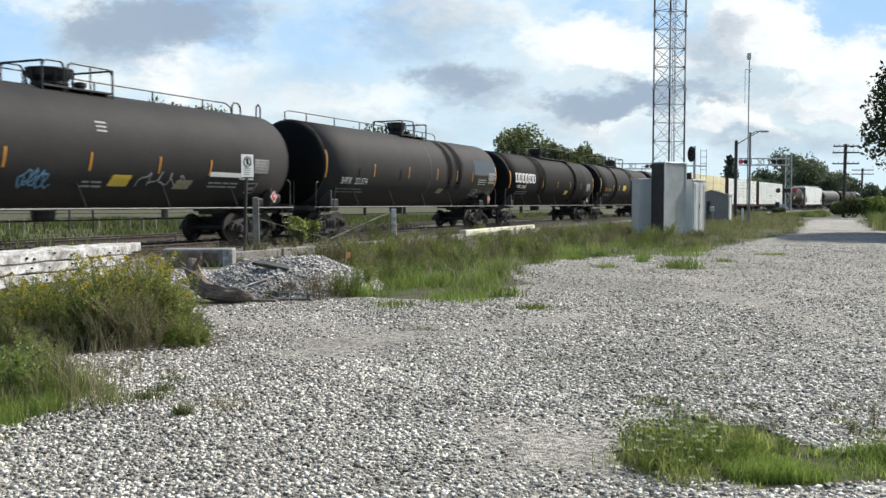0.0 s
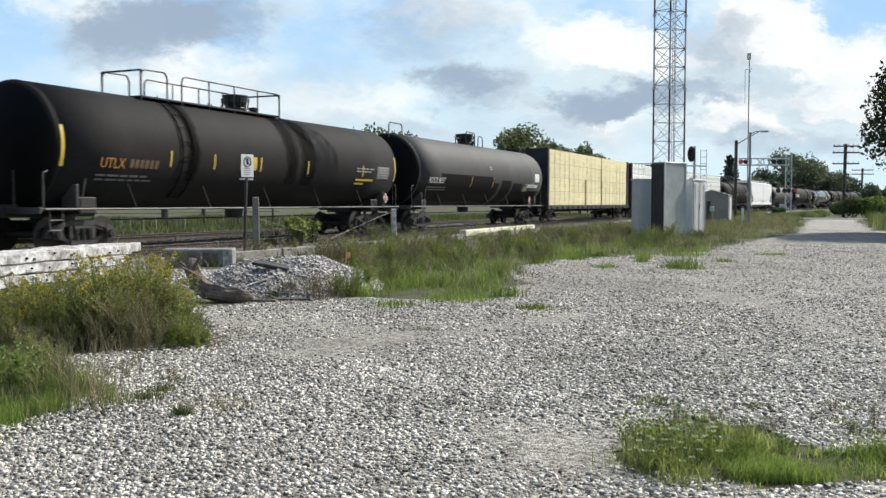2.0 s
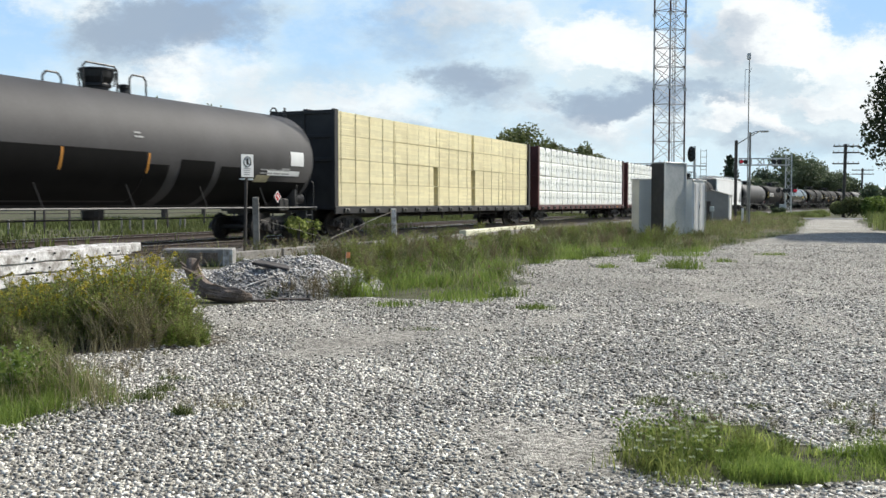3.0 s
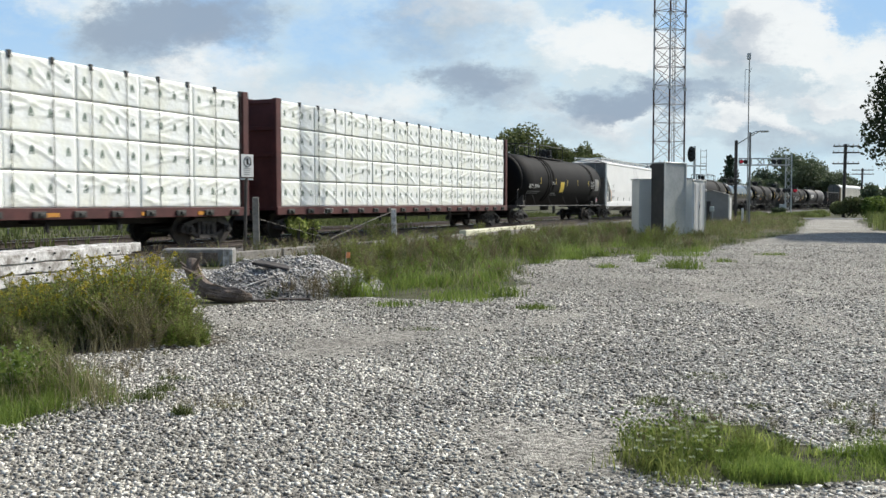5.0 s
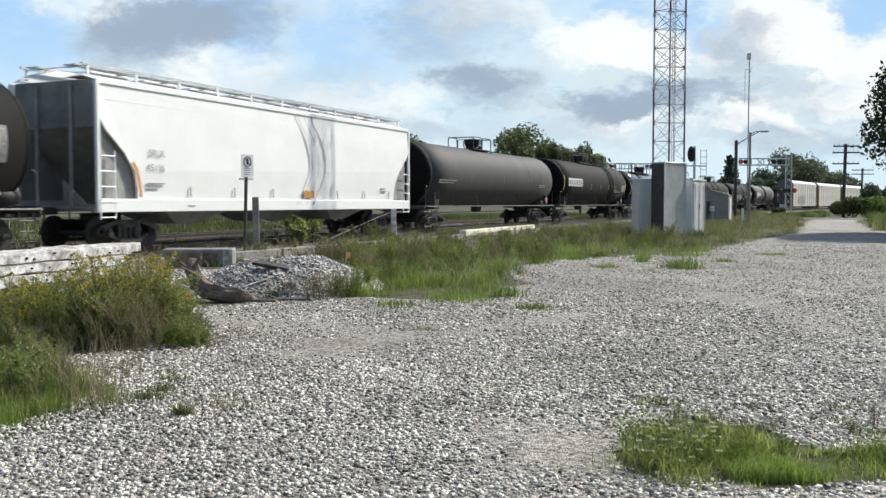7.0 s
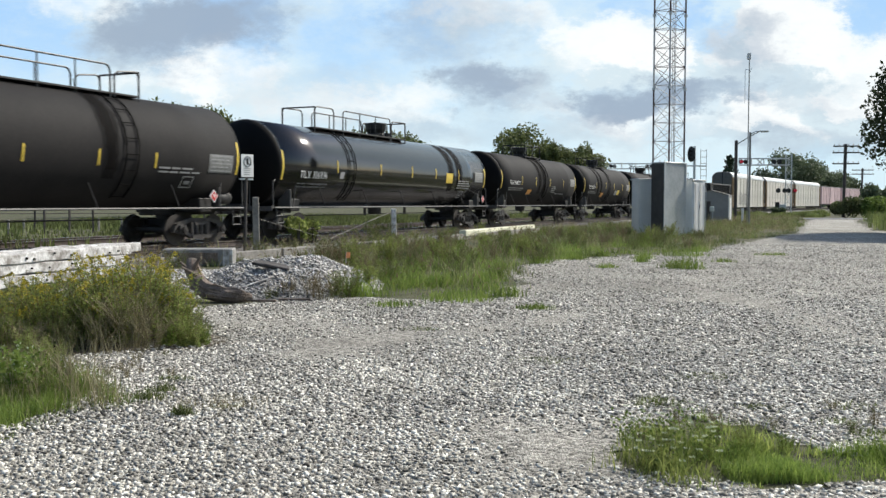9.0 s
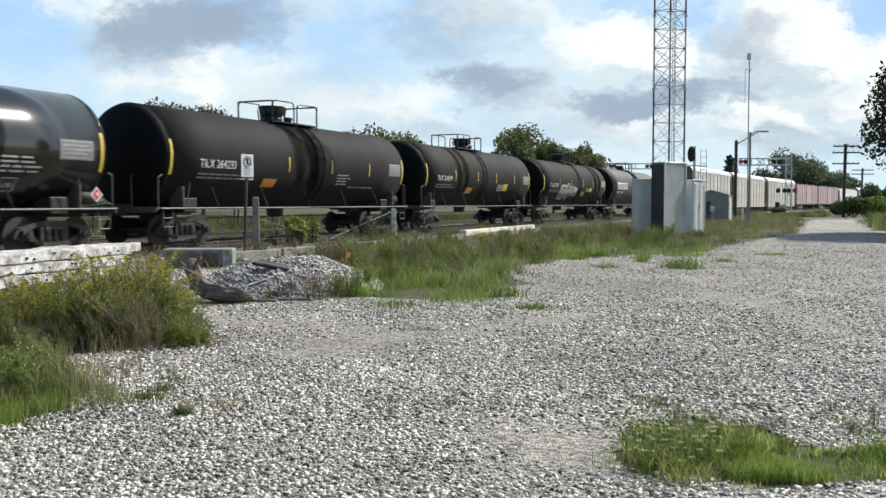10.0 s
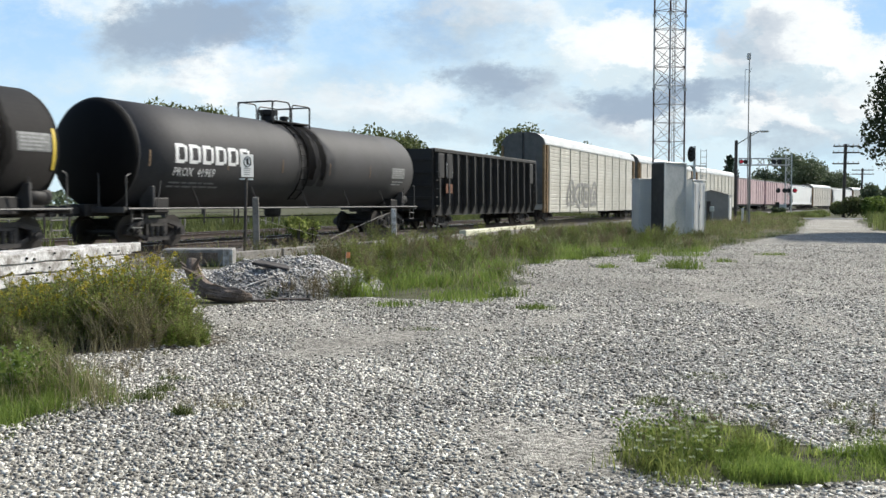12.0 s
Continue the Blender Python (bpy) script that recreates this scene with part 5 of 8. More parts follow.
    for r in range(1, rows):
        part("dunnage", boxes((-L / 2, -1.315, deck + h * r - 0.006, L / 2, -0.3, deck + h * r + 0.026)), M["strap" if load == "wrap" else line], car)
    if mark:
        at = -e + 3.0
        for word in mark.split("|"):
            bm = bmesh.new()
            bm.from_mesh(letters(word, 0.2))
            for v in bm.verts:
                v.co = (at + v.co.x, -1.445, deck - 0.24 + v.co.y)
            part("lettering", bm, M["white"], car, "painted reporting mark")
            at += 2.6
    return car


def packs(*edges):
    return [(a, b) for a, b in edges]


low_row = packs((-11.1, -6.45), (-6.42, -2.35), (-1.85, 2.3), (2.85, 6.9), (6.93, 11.1))
high_row = packs((-11.1, -6.45), (-6.42, -2.1), (-2.07, 2.3), (2.6, 6.9), (6.93, 11.1))
lumber_car(108.8, 133.35, "black centre-beam flat car stacked with bare yellow lumber", "lumber", "beamblack", (low_row, low_row, high_row, high_row), line="lumber_line")
even = [packs(*[(-11.3 + 2.26 * k, -11.3 + 2.26 * (k + 1)) for k in range(10)])] * 4
lumber_car(133.35, 158.25, "dark red centre-beam flat car stacked with white-wrapped lumber", "wrap", "beamcar", even, line="strap", lamps=(3.6, 6.9, 9.3))
even = [packs(*[(-11.05 + 2.21 * k, -11.05 + 2.21 * (k + 1)) for k in range(10)])] * 4
lumber_car(158.25, 182.6, "dark red centre-beam flat car stacked with white-wrapped lumber bundles", "wrap", "beamcar", even, line="strap", mark="ATW|801|25")


def hopper_car(s0, s1, label, skin="hopper"):
    car, half = start_car("covered_hopper", label, "hopper car", s0, s1)
    e = half - 0.78
    zb, zt, peak = 0.78, 4.12, 4.5
    # near and far side sheets, cut back in a curve at the lower corners
    for sy in (-1, 1):
        bm = bmesh.new()
        right = [(e - 0.12, zt), (e - 0.12, 3.2), (e - 0.35, 2.9), (e - 1.0, 2.35), (e - 1.35, 1.9), (e - 1.45, 1.5), (e - 1.5, 1.12)]
        pts = right + [(-x, z) for x, z in right[::-1]]
        for off, rev in ((0.0, False), (0.06, True)):
            vs = [bm.verts.new((x, sy * (1.5 - off) + sy * 0.06 * math.sin((z - 1.1) * 1.0), z)) for x, z in pts]
            bm.faces.new(vs if not rev else vs[::-1])
        bm.verts.ensure_lookup_table()
        n = len(pts)
        for i in range(n):
            bm.faces.new((bm.verts[i], bm.verts[(i + 1) % n], bm.verts[n + (i + 1) % n], bm.verts[n + i]))
        bmesh.ops.recalc_face_normals(bm, faces=bm.faces[:])
        part("side_sheet", bm, M[skin], car, "white side sheet")
        part("side_sill", boxes((-e, sy * 1.5 - 0.06, zb, e, sy * 1.5 + 0.06, 1.14), w=0.02), M[skin], car)
        part("top_chord", boxes((-e, sy * 1.5 - 0.05, zt - 0.02, e, sy * 1.5 + 0.07, zt + 0.1), (-e, sy * 1.5 - 0.02, zt - 0.42, e, sy * 1.5 + 0.066, zt - 0.37), w=0.015), M[skin], car)
        for w in (-1, 1):
            part("corner_post", boxes((w * (e - 0.06) - 0.06, sy * 1.5 - 0.06, zb, w * (e - 0.06) + 0.06, sy * 1.5 + 0.04, zt), w=0.01), M[skin], car)
            x0, x1 = sorted((w * (e - 0.1), w * (e - 0.62)))
            part("ladder", rods(0.022, [(x0, sy * 1.55, 0.6), (x0, sy * 1.55, 3.0)], [(x1, sy * 1.55, 0.6), (x1, sy * 1.55, 2.4)], *[[(x0, sy * 1.56, z), (x1, sy * 1.56, z)] for z in (0.65, 1.05, 1.45, 1.85, 2.25)]), M[skin], car)
            part("end_gusset", boxes((min(w * (e - 0.15), w * (e - 1.6)), sy * 1.36 - 0.04, 1.1, max(w * (e - 0.15), w * (e - 1.6)), sy * 1.36 + 0.04, 3.3)), M["hopper_end"], car)
    # roof, end sheets and slope sheets
    bm = bmesh.new()
    for x in (-e, e):
        for y, z in ((-1.5, zt + 0.08), (-0.9, peak - 0.1), (0, peak), (0.9, peak - 0.1), (1.5, zt + 0.08)):
            bm.verts.new((x, y, z))
    bm.verts.ensure_lookup_table()
    for k in range(4):
        bm.faces.new((bm.verts[k], bm.verts[k + 1], bm.verts[k + 6], bm.verts[k + 5]))
    bmesh.ops.solidify(bm, geom=bm.faces[:], thickness=0.04)
    part("roof", bm, M[skin], car)
    for w in (-1, 1):
        bm = bmesh.new()
        rows_ = [(w * (e - 0.1), zt + 0.1), (w * (e - 0.1), 3.0), (w * (e - 2.6), 1.0)]
        prev = None
        for x, z in rows_:
            row = [bm.verts.new((x, -1.42, z)), bm.verts.new((x, 1.42, z))]
            if prev:
                bm.faces.new((prev[0], prev[1], row[1], row[0]))
            prev = row
        bmesh.ops.solidify(bm, geom=bm.faces[:], thickness=0.05)
        part("end_sheet", bm, M["hopper_end"], car, "grimy grey end sheet")
        part("end_post", rods(0.05, [(w * (e - 0.05), -0.6, 0.9), (w * (e - 0.05), -0.6, zt)], [(w * (e - 0.05), 0.6, 0.9), (w * (e - 0.05), 0.6, zt)]), M["hopper_end"], car)
        part("end_platform", boxes((min(w * e, w * (e - 1.5)), -1.4, 0.86, max(w * e, w * (e - 1.5)), 1.4, 0.94)), M["hopper_end"], car)
    for k in range(3):
        x = -e + 4.6 + k * (2 * e - 9.2) / 2
        bm = bmesh.new()
        t = [bm.verts.new(c) for c in ((x - 2.2, -1.35, 1.1), (x + 2.2, -1.35, 1.1), (x + 2.2, 1.35, 1.1), (x - 2.2, 1.35, 1.1))]
        u = [bm.verts.new(c) for c in ((x - 0.5, -0.6, 0.4), (x + 0.5, -0.6, 0.4), (x + 0.5, 0.6, 0.4), (x - 0.5, 0.6, 0.4))]
        for i in range(4):
            bm.faces.new((t[i], u[i], u[(i + 1) % 4], t[(i + 1) % 4]))
        bm.faces.new(u)
        part("discharge_bay", bm, M["hopper_end"], car)
    part("roof_walk", boxes((-e, -0.85, peak + 0.1, e, -0.45, peak + 0.13), (-e, 0.45, peak + 0.1, e, 0.85, peak + 0.13)), M["galv"], car)
    for k in range(11):
        x = -e + 0.2 + k * (2 * e - 0.4) / 10
        part("walk_bracket", shared("bracket", lambda: boxes((-0.03, -1.1, 4.3, 0.03, -1.05, 4.62), (-0.03, -1.1, 4.56, 0.03, 1.1, 4.6), (-0.03, 1.05, 4.3, 0.03, 1.1, 4.62))), M[skin], car).location.x = x
    part("roof_walk_edge", boxes((-e, -1.1, 4.6, e, -1.04, 4.66), (-e, 1.04, 4.6, e, 1.1, 4.66)), M["galv"], car)
    for k in range(8):
        part("hatch", boxes((-e + 1 + k * 2.05, -0.4, peak - 0.02, -e + 2.4 + k * 2.05, 0.4, peak + 0.1), w=0.02), M[skin], car)
    return car, e


hop, he = hopper_car(203.6, 223.4, "white covered hopper car with mast shadow painted on its side")


def flat_patch(car, name, x0, z0, x1, z1, material, y=-1.57, nz=1):
    return part(name, boxes((x0, y - 0.006, z0, x1, y + 0.02, z1)), M[material], car)




def flat_writing(car, text, x, z, h, y=-1.572, material="faded"):
    bm = bmesh.new()
    bm.from_mesh(letters(text, h))
    for v in bm.verts:
        v.co = (x + v.co.x, y, z + v.co.y)
    return part("lettering", bm, M[material], car, "painted reporting mark")


flat_writing(hop, "SRLX", -7.25, 2.30, 0.21, material="shed")
flat_writing(hop, "45116", -7.33, 1.90, 0.21, material="shed")
data = [(-7.3, 1.55, 0.7), (-7.3, 1.45, 0.5), (6.4, 1.5, 0.5), (6.4, 1.6, 0.4), (-5.6, 0.93, 0.3)]
for x, z, w in data:
    flat_patch(hop, "small_print", x, z, x + w, z + 0.035, "shed")


def shadow_streak(car, x, w, seed):
    """A long bowed grey streak up the side sheet: the mast's shadow laid on as colour."""
    rng = random.Random(seed)
    bm = bmesh.new()
    prev = None
    for k in range(25):
        f = k / 24
        z = 0.95 + 3.15 * f
        xx = x + 0.85 * math.sin(math.pi * min(1.0, f * 1.05)) + rng.uniform(-0.02, 0.02)
        ww = w * rng.uniform(0.35, 1.0)
        y = -1.5 - 0.06 * math.sin((max(z, 1.15) - 1.1) * 1.0) - 0.004 if z > 1.16 else -1.566
        row = [bm.verts.new((xx - ww, y, z)), bm.verts.new((xx + ww, y, z))]
        if prev:
            bm.faces.new((prev[0], prev[1], row[1], row[0]))
        prev = row
    part("scrape", bm, M["mast_shade"], car, "grey bowed streak of painted mast shadow")


# four streaks of the lattice mast's shadow, painted on the hopper
for k, (x, w) in enumerate(((0.15, 0.05), (0.35, 0.02), (0.75, 0.025), (1.2, 0.06))):
    shadow_streak(hop, x, w, 300 + k)
bm = bmesh.new()
cut = [(-he + 1.2, 2.1), (-he + 1.35, 1.9), (-he + 1.45, 1.5), (-he + 1.5, 1.16)]
rows_ = [(bm.verts.new((x, -1.582, z)), bm.verts.new((x + 0.10, -1.582, z + 0.04))) for x, z in cut]
for p_0, p_1 in zip(rows_, rows_[1:]):
    bm.faces.new((p_0[0], p_0[1], p_1[1], p_1[0]))
part("edge_stripe", bm, M["orange"], hop, "orange stripe along the cut edge")
flat_patch(hop, "yellow_panel", 0.6, 1.22, 1.25, 1.45, "orange")
for k in range(8):
    flat_patch(hop, "reflector_strip", -7.6 + 2.1 * k, 1.2, -7.57 + 2.1 * k, 1.5, "faded")


def gondola_car(s0, s1):
    car, half = start_car("gondola_car", "black high-sided gondola car with heavy ribs", "gondola car", s0, s1)
    e = half - 0.8
    for sy in (-1, 1):
        part("side_sheet", boxes((-e, sy * 1.3 - 0.03, 0.45, e, sy * 1.3 + 0.03, 3.5), w=0.008), M["gondola"], car)
        part("top_chord", boxes((-e, sy * 1.36 - 0.1, 3.42, e, sy * 1.36 + 0.1, 3.6), w=0.02), M["gondola"], car)
        for k in range(14):
            x = -e + 0.35 + k * (2 * e - 0.7) / 13
            bm = bmesh.new()
            vs = []
            for z, d in ((0.5, 0.06), (1.0, 0.26), (3.42, 0.22)):
                vs.append([bm.verts.new((x + q, sy * (1.33 + (d if o else 0)), z)) for q, o in ((-0.09, 0), (-0.06, 1), (0.06, 1), (0.09, 0))])
            for p, q in zip(vs, vs[1:]):
                for i in range(3):
                    bm.faces.new((p[i], p[i + 1], q[i + 1], q[i]))
            bmesh.ops.recalc_face_normals(bm, faces=bm.faces[:])
            part("rib", bm, M["gondola"], car)
    for w in (-1, 1):
        part("end_sheet", boxes((w * e - 0.05, -1.35, 0.8, w * e + 0.05, 1.35, 3.58), *[(w * (e + 0.06) - 0.05, -1.3, z, w * (e + 0.06) + 0.05, 1.3, z + 0.14) for z in (1.2, 1.8, 2.4, 3.0)], w=0.01), M["gondola"], car)
        part("ladder", rods(0.02, *[[(w * (e - 0.1), -1.5, z), (w * (e - 0.6), -1.5, z)] for z in (0.9, 1.3, 1.7, 2.1, 2.5, 2.9)]), M["sill"], car)
    part("floor", boxes((-e, -1.3, 0.7, e, 1.3, 0.8)), M["under"], car)
    part("panel_plate", boxes((-e + 1.2, -1.545, 2.3, -e + 1.9, -1.53, 2.95)), M["white"], car, "white data panel")
    part("rust_patch", boxes((-e + 1.1, -1.545, 1.5, -e + 1.9, -1.53, 1.95)), M["rust"], car)
    for x in (-e + 0.55, -e + 1.55, e - 1.2):
        part("side_plate", boxes((x - 0.35, -1.55, 2.2, x + 0.35, -1.36, 3.35), w=0.02), M["gondola"], car)
    return car


gondola_car(360.0, 376.6)


def rack_car(s0, s1, label, skin="rack_side", roof="rack_roof", trim="rack_brown", scale_z=1.0, name="autorack_car", scrawl=False):
    """A closed car carrier with louvred side panels and an arched roof."""
    car, half = start_car(name, label, "autorack car", s0, s1)
    e = half - 1.0
    zb, zt, peak = 0.42, 4.72 * scale_z, 5.55 * scale_z
    part("frame", boxes((-e, -1.38, 0.62, e, 1.38, 0.95), w=0.02), M[skin], car)
    for sy in (-1, 1):
        n = 10
        for k in range(n):
            x0, x1 = -e + 0.9 + (2 * e - 1.8) * k / n, -e + 0.9 + (2 * e - 1.8) * (k + 1) / n

            def louvre(w=x1 - x0):
                bm = bmesh.new()
                rows_, zz, out = [], zb, 0
                cnt = 18
                for r in range(cnt):
                    z0, z1 = zb + (zt - zb) * r / cnt, zb + (zt - zb) * (r + 1) / cnt
                    rows_ += [(z0, 0.0), (z0 + (z1 - z0) * 0.15, 0.022), (z0 + (z1 - z0) * 0.85, 0.022)]
                rows_.append((zt, 0.0))
                prev = None
                for z, d in rows_:
                    row = [bm.verts.new((0.01, -d, z)), bm.verts.new((w - 0.01, -d, z))]
                    if prev:
                        bm.faces.new((prev[0], prev[1], row[1], row[0]))
                    prev = row
                return bm
            ob = part("side_panel", shared("louvre_%.3f_%.2f" % (x1 - x0, zt), louvre), M[skin], car)
            ob.matrix_basis = pose(x0 if sy < 0 else x1, sy * 1.42, 0, 0, 0, 0 if sy < 0 else 180)
            post = part("side_post", boxes((x0 - 0.05, sy * 1.42 - 0.03, zb, x0 + 0.05, sy * 1.42 + 0.07 * 1, zt)), M[skin], car)
            post.location.y = 0 if sy > 0 else -0.04
        for w in (-1, 1):
            part("end_post", boxes((w * (e - 0.45) - 0.1, sy * 1.42 - 0.08, zb, w * (e - 0.45) + 0.1, sy * 1.42 + 0.08, zt), (w * e - 0.08, sy * 1.38 - 0.08, zb, w * e + 0.08, sy * 1.38 + 0.08, zt), w=0.02), M[trim], car)
            part("ladder", rods(0.022, *[[(w * (e - 0.1), sy * 1.46, z), (w * (e - 0.5), sy * 1.46, z)] for z in np.arange(0.8, 4.2, 0.42)]), M[trim], car)
        part("top_rail", boxes((-e, sy * 1.42 - 0.06, zt, e, sy * 1.42 + 0.08, zt + 0.1), w=0.01), M[roof], car)
    prof = [(-1.46, zt + 0.1), (-1.32, zt + 0.42), (-0.95, peak - 0.12), (-0.45, peak - 0.02), (0, peak), (0.45, peak - 0.02), (0.95, peak - 0.12), (1.32, zt + 0.42), (1.46, zt + 0.1)]
    bm = bmesh.new()
    n = 24
    rows_ = [[bm.verts.new((-e + 2 * e * k / n, y, z + (0.02 if k % 2 else 0))) for y, z in prof] for k in range(n + 1)]
    for p, q in zip(rows_, rows_[1:]):
        for i in range(len(prof) - 1):
            bm.faces.new((p[i], p[i + 1], q[i + 1], q[i]))
    part("roof", bm, M[roof], car)
    for w in (-1, 1):
        bm = bmesh.new()
        vs = [bm.verts.new((w * (e + 0.02), y, z)) for y, z in [(-1.36, 1.0)] + prof + [(1.36, 1.0)]]
        bm.faces.new(vs)
        bmesh.ops.solidify(bm, geom=bm.faces[:], thickness=0.08)
        part("end_door", bm, M["rack_end"], car, "grey folding end door")
        part("door_seam", boxes((w * (e + 0.06) - 0.03, -0.04, 1.0, w * (e + 0.06) + 0.03, 0.04, peak - 0.08)), M["black"], car)
    if scrawl:
        bm = bmesh.new()
        for k in range(4):
            outline_blob(bm, -e + 5.9 + 2.05 * k, 1.65, 0.85, 0.72, 3.0 + 2.1 * k, 0.13)
            outline_blob(bm, -e + 6.0 + 2.05 * k, 1.6, 0.3, 0.24, 5.0 + k, 0.09)
        for v in bm.verts:
            v.co = (v.co.x, -1.475, v.co.y)
        part("graffiti", bm, M["shed"], car, "grey swollen spray-paint shapes")
    return car


rack_car(376.6, 404.6, "galvanised grey autorack car with brown end posts", scrawl=True)
rack_car(404.6, 433.0, "tan autorack car with pale roof", skin="rack_tan")
rack_car(433.0, 462.5, "galvanised grey autorack car")


def box_car(s0, s1, label, skin):
    car, half = start_car("box_car", label, "box car", s0, s1)
    e = half - 0.8
    part("body", boxes((-e, -1.4, 0.85, e, 1.4, 4.7), w=0.05), M[skin], car)
    part("roof", boxes((-e, -1.44, 4.68, e, 1.44, 4.82), w=0.05), M["rack_end"], car)
    part("underframe", boxes((-e, -1.2, 0.62, e, 1.2, 0.86)), M["under"], car)
    for k in range(13):
        x = -e + 0.1 + k * (2 * e - 0.2) / 12
        part("rib", boxes((x - 0.06, -1.47, 0.9, x + 0.06, -1.39, 4.66), w=0.01), M[skin], car)
    part("door", boxes((-1.6, -1.52, 0.95, 1.6, -1.41, 4.5), (-0.03, -1.55, 0.95, 0.03, -1.5, 4.5), w=0.01), M[skin], car)
    return car


box_car(462.5, 486.2, "faded red box car", "pink")
box_car(486.2, 510.5, "faded red box car", "pink")
hopper_car(510.5, 533.4, "white covered hopper car")
rack_car(533.4, 557.0, "tan autorack car with pale roof", skin="rack_tan", scale_z=0.92)
hopper_car(557.0, 581.0, "white covered hopper car")
rack_car(581.0, 605.0, "galvanised grey autorack car", scale_z=0.92)


# bodies ride on their trucks
for car, _mid in CARS:
    for ob in car.children:
        if not ob.name.startswith("truck"):
            ob.location.z += 0.2

# ---- grass and gravel ----
STRIP = [(-14.0, 20.0), (-8.6, 24.0), (-5.2, 21.5), (-3.0, 20.2), (-1.4, 16.8), (-0.6, 15.0), (1.3, 15.2), (1.5, 18.0), (1.3, 21.2), (3.3, 25.2), (5.9, 28.0), (8.8, 30.3), (12.4, 37.8), (18.7, 49.5), (27.0, 71.0),
         (36.0, 92.0), (33.0, 110.0), (20.0, 84.0), (8.0, 60.0), (-1.0, 40.5), (-7.0, 27.5), (-13.5, 21.5)]
NEAR_STRIP = [(-2.2, 19.8), (-1.2, 16.6), (-0.6, 15.0), (1.3, 15.2), (1.5, 18.0), (1.3, 21.2), (3.6, 25.6), (6.2, 28.4), (9.0, 30.8), (6.0, 36.0), (1.0, 31.0), (-2.6, 24.0)]
LEFT = [(-4.4, 5.0), (-2.95, 5.85), (-2.5, 6.6), (-2.3, 7.05), (-2.75, 7.6), (-3.3, 8.3), (-3.9, 8.9), (-5.5, 9.3), (-6.5, 8.0)]
BUSHY = [(-5.6, 9.2), (-4.2, 9.2), (-3.3, 9.4), (-2.65, 9.8), (-2.55, 10.6), (-3.0, 11.4), (-4.2, 12.2), (-6.2, 12.6), (-7.5, 11.0)]
FIELD = [(-60.0, 42.0), (-26.0, 20.0), (-14.5, 27.5), (-8.5, 32.0), (0.0, 50.0), (12.0, 78.0), (24.0, 110.0), (10.0, 120.0), (-30.0, 80.0)]
RIGHT_BANK = [(24.5, 48.5), (25.2, 53.5), (35.8, 78.0), (46.0, 99.0), (70.0, 110.0), (60.0, 70.0), (36.0, 48.0)]


def stuff(name, me, material, label, category):
    return tagged(part(name, me, material, None), label, category, kind="stuff")


stuff("grass", blades("grass", tufted(STRIP, 1900, 40, 3), 0.14, 0.42, 0.018, 0.9, 3), M["grass"], "rough green grass beside the track", "grass")
stuff("dry_grass", blades("dry_grass", scatter(STRIP, 9000, 4, 1.6, 0.35), 0.10, 0.38, 0.014, 0.9, 4), M["grass_dry"], "dry seed-headed grass among the green", "grass")
stuff("meadow_grass", blades("meadow_grass", tufted(NEAR_STRIP, 300, 60, 5, 0.22), 0.10, 0.36, 0.012, 0.9, 5), M["grass_fresh"], "lush green grass at the edge of the gravel", "grass")
stuff("verge_grass", blades("verge_grass", tufted(LEFT, 420, 60, 6, 0.11, 0.2, 1.4, 0.9), 0.05, 0.22, 0.006, 0.8, 6), M["grass_fresh"], "fresh green grass at the lot's edge", "grass")
VERGE = [(-4.0, 5.5), (-2.95, 5.85), (-2.55, 6.5), (-2.38, 7.0), (-2.8, 7.4), (-3.6, 7.5), (-4.6, 6.6)]
stuff("verge_turf", blades("verge_turf", scatter(VERGE, 9000, 61, 1.7, 1.3, ragged=0.5), 0.04, 0.16, 0.0055, 0.9, 61), M["grass_fresh"], "short bright grass at the lot's edge", "grass")
stuff("verge_dry_grass", blades("verge_dry_grass", scatter(LEFT, 2600, 7, 1.6, 0.9, ragged=0.4) + scatter(BUSHY, 3000, 71, 1.2, 0.9, ragged=0.3), 0.08, 0.34, 0.005, 0.8, 7), M["grass_dry"], "dry stalks in the verge", "grass")
stuff("field_grass", blades("field_grass", scatter(FIELD, 9000, 8, 0.6, 0.2), 0.12, 0.36, 0.05, 0.5, 8), M["grass"], "tall rough meadow beyond the track", "grass")
stuff("field_green_grass", blades("field_green_grass", scatter(FIELD, 60000, 18, 0.8, 0.15), 0.12, 0.4, 0.05, 0.5, 9), M["grass_far"], "tall green meadow beyond the track", "grass")
stuff("crossing_grass", blades("crossing_grass", scatter([(33.0, 99.0), (41.5, 101.0), (46.0, 112.0), (49.0, 117.0), (43.0, 118.5), (36.0, 116.0)], 14000, 19, 1.0, 0.25), 0.12, 0.5, 0.05, 0.6, 19), M["grass"], "rough grass on the strip before the crossing", "grass")
stuff("bank_grass", blades("bank_grass", scatter(RIGHT_BANK, 16000, 9, 0.5, 0.2), 0.25, 0.7, 0.04, 0.5, 10), M["grass"], "rough grass beside the road", "grass")
stuff("patch_grass", blades("patch_grass", scatter([(1.6, 5.05), (1.75, 5.6), (2.1, 5.7), (2.6, 5.6), (3.2, 5.6), (3.7, 5.3), (3.6, 5.1), (2.4, 5.02)], 8500, 11, 0.7, 1.6, ragged=0.35), 0.03, 0.12, 0.005, 0.9, 11), M["grass_fresh"], "bright low grass growing through the gravel", "grass")

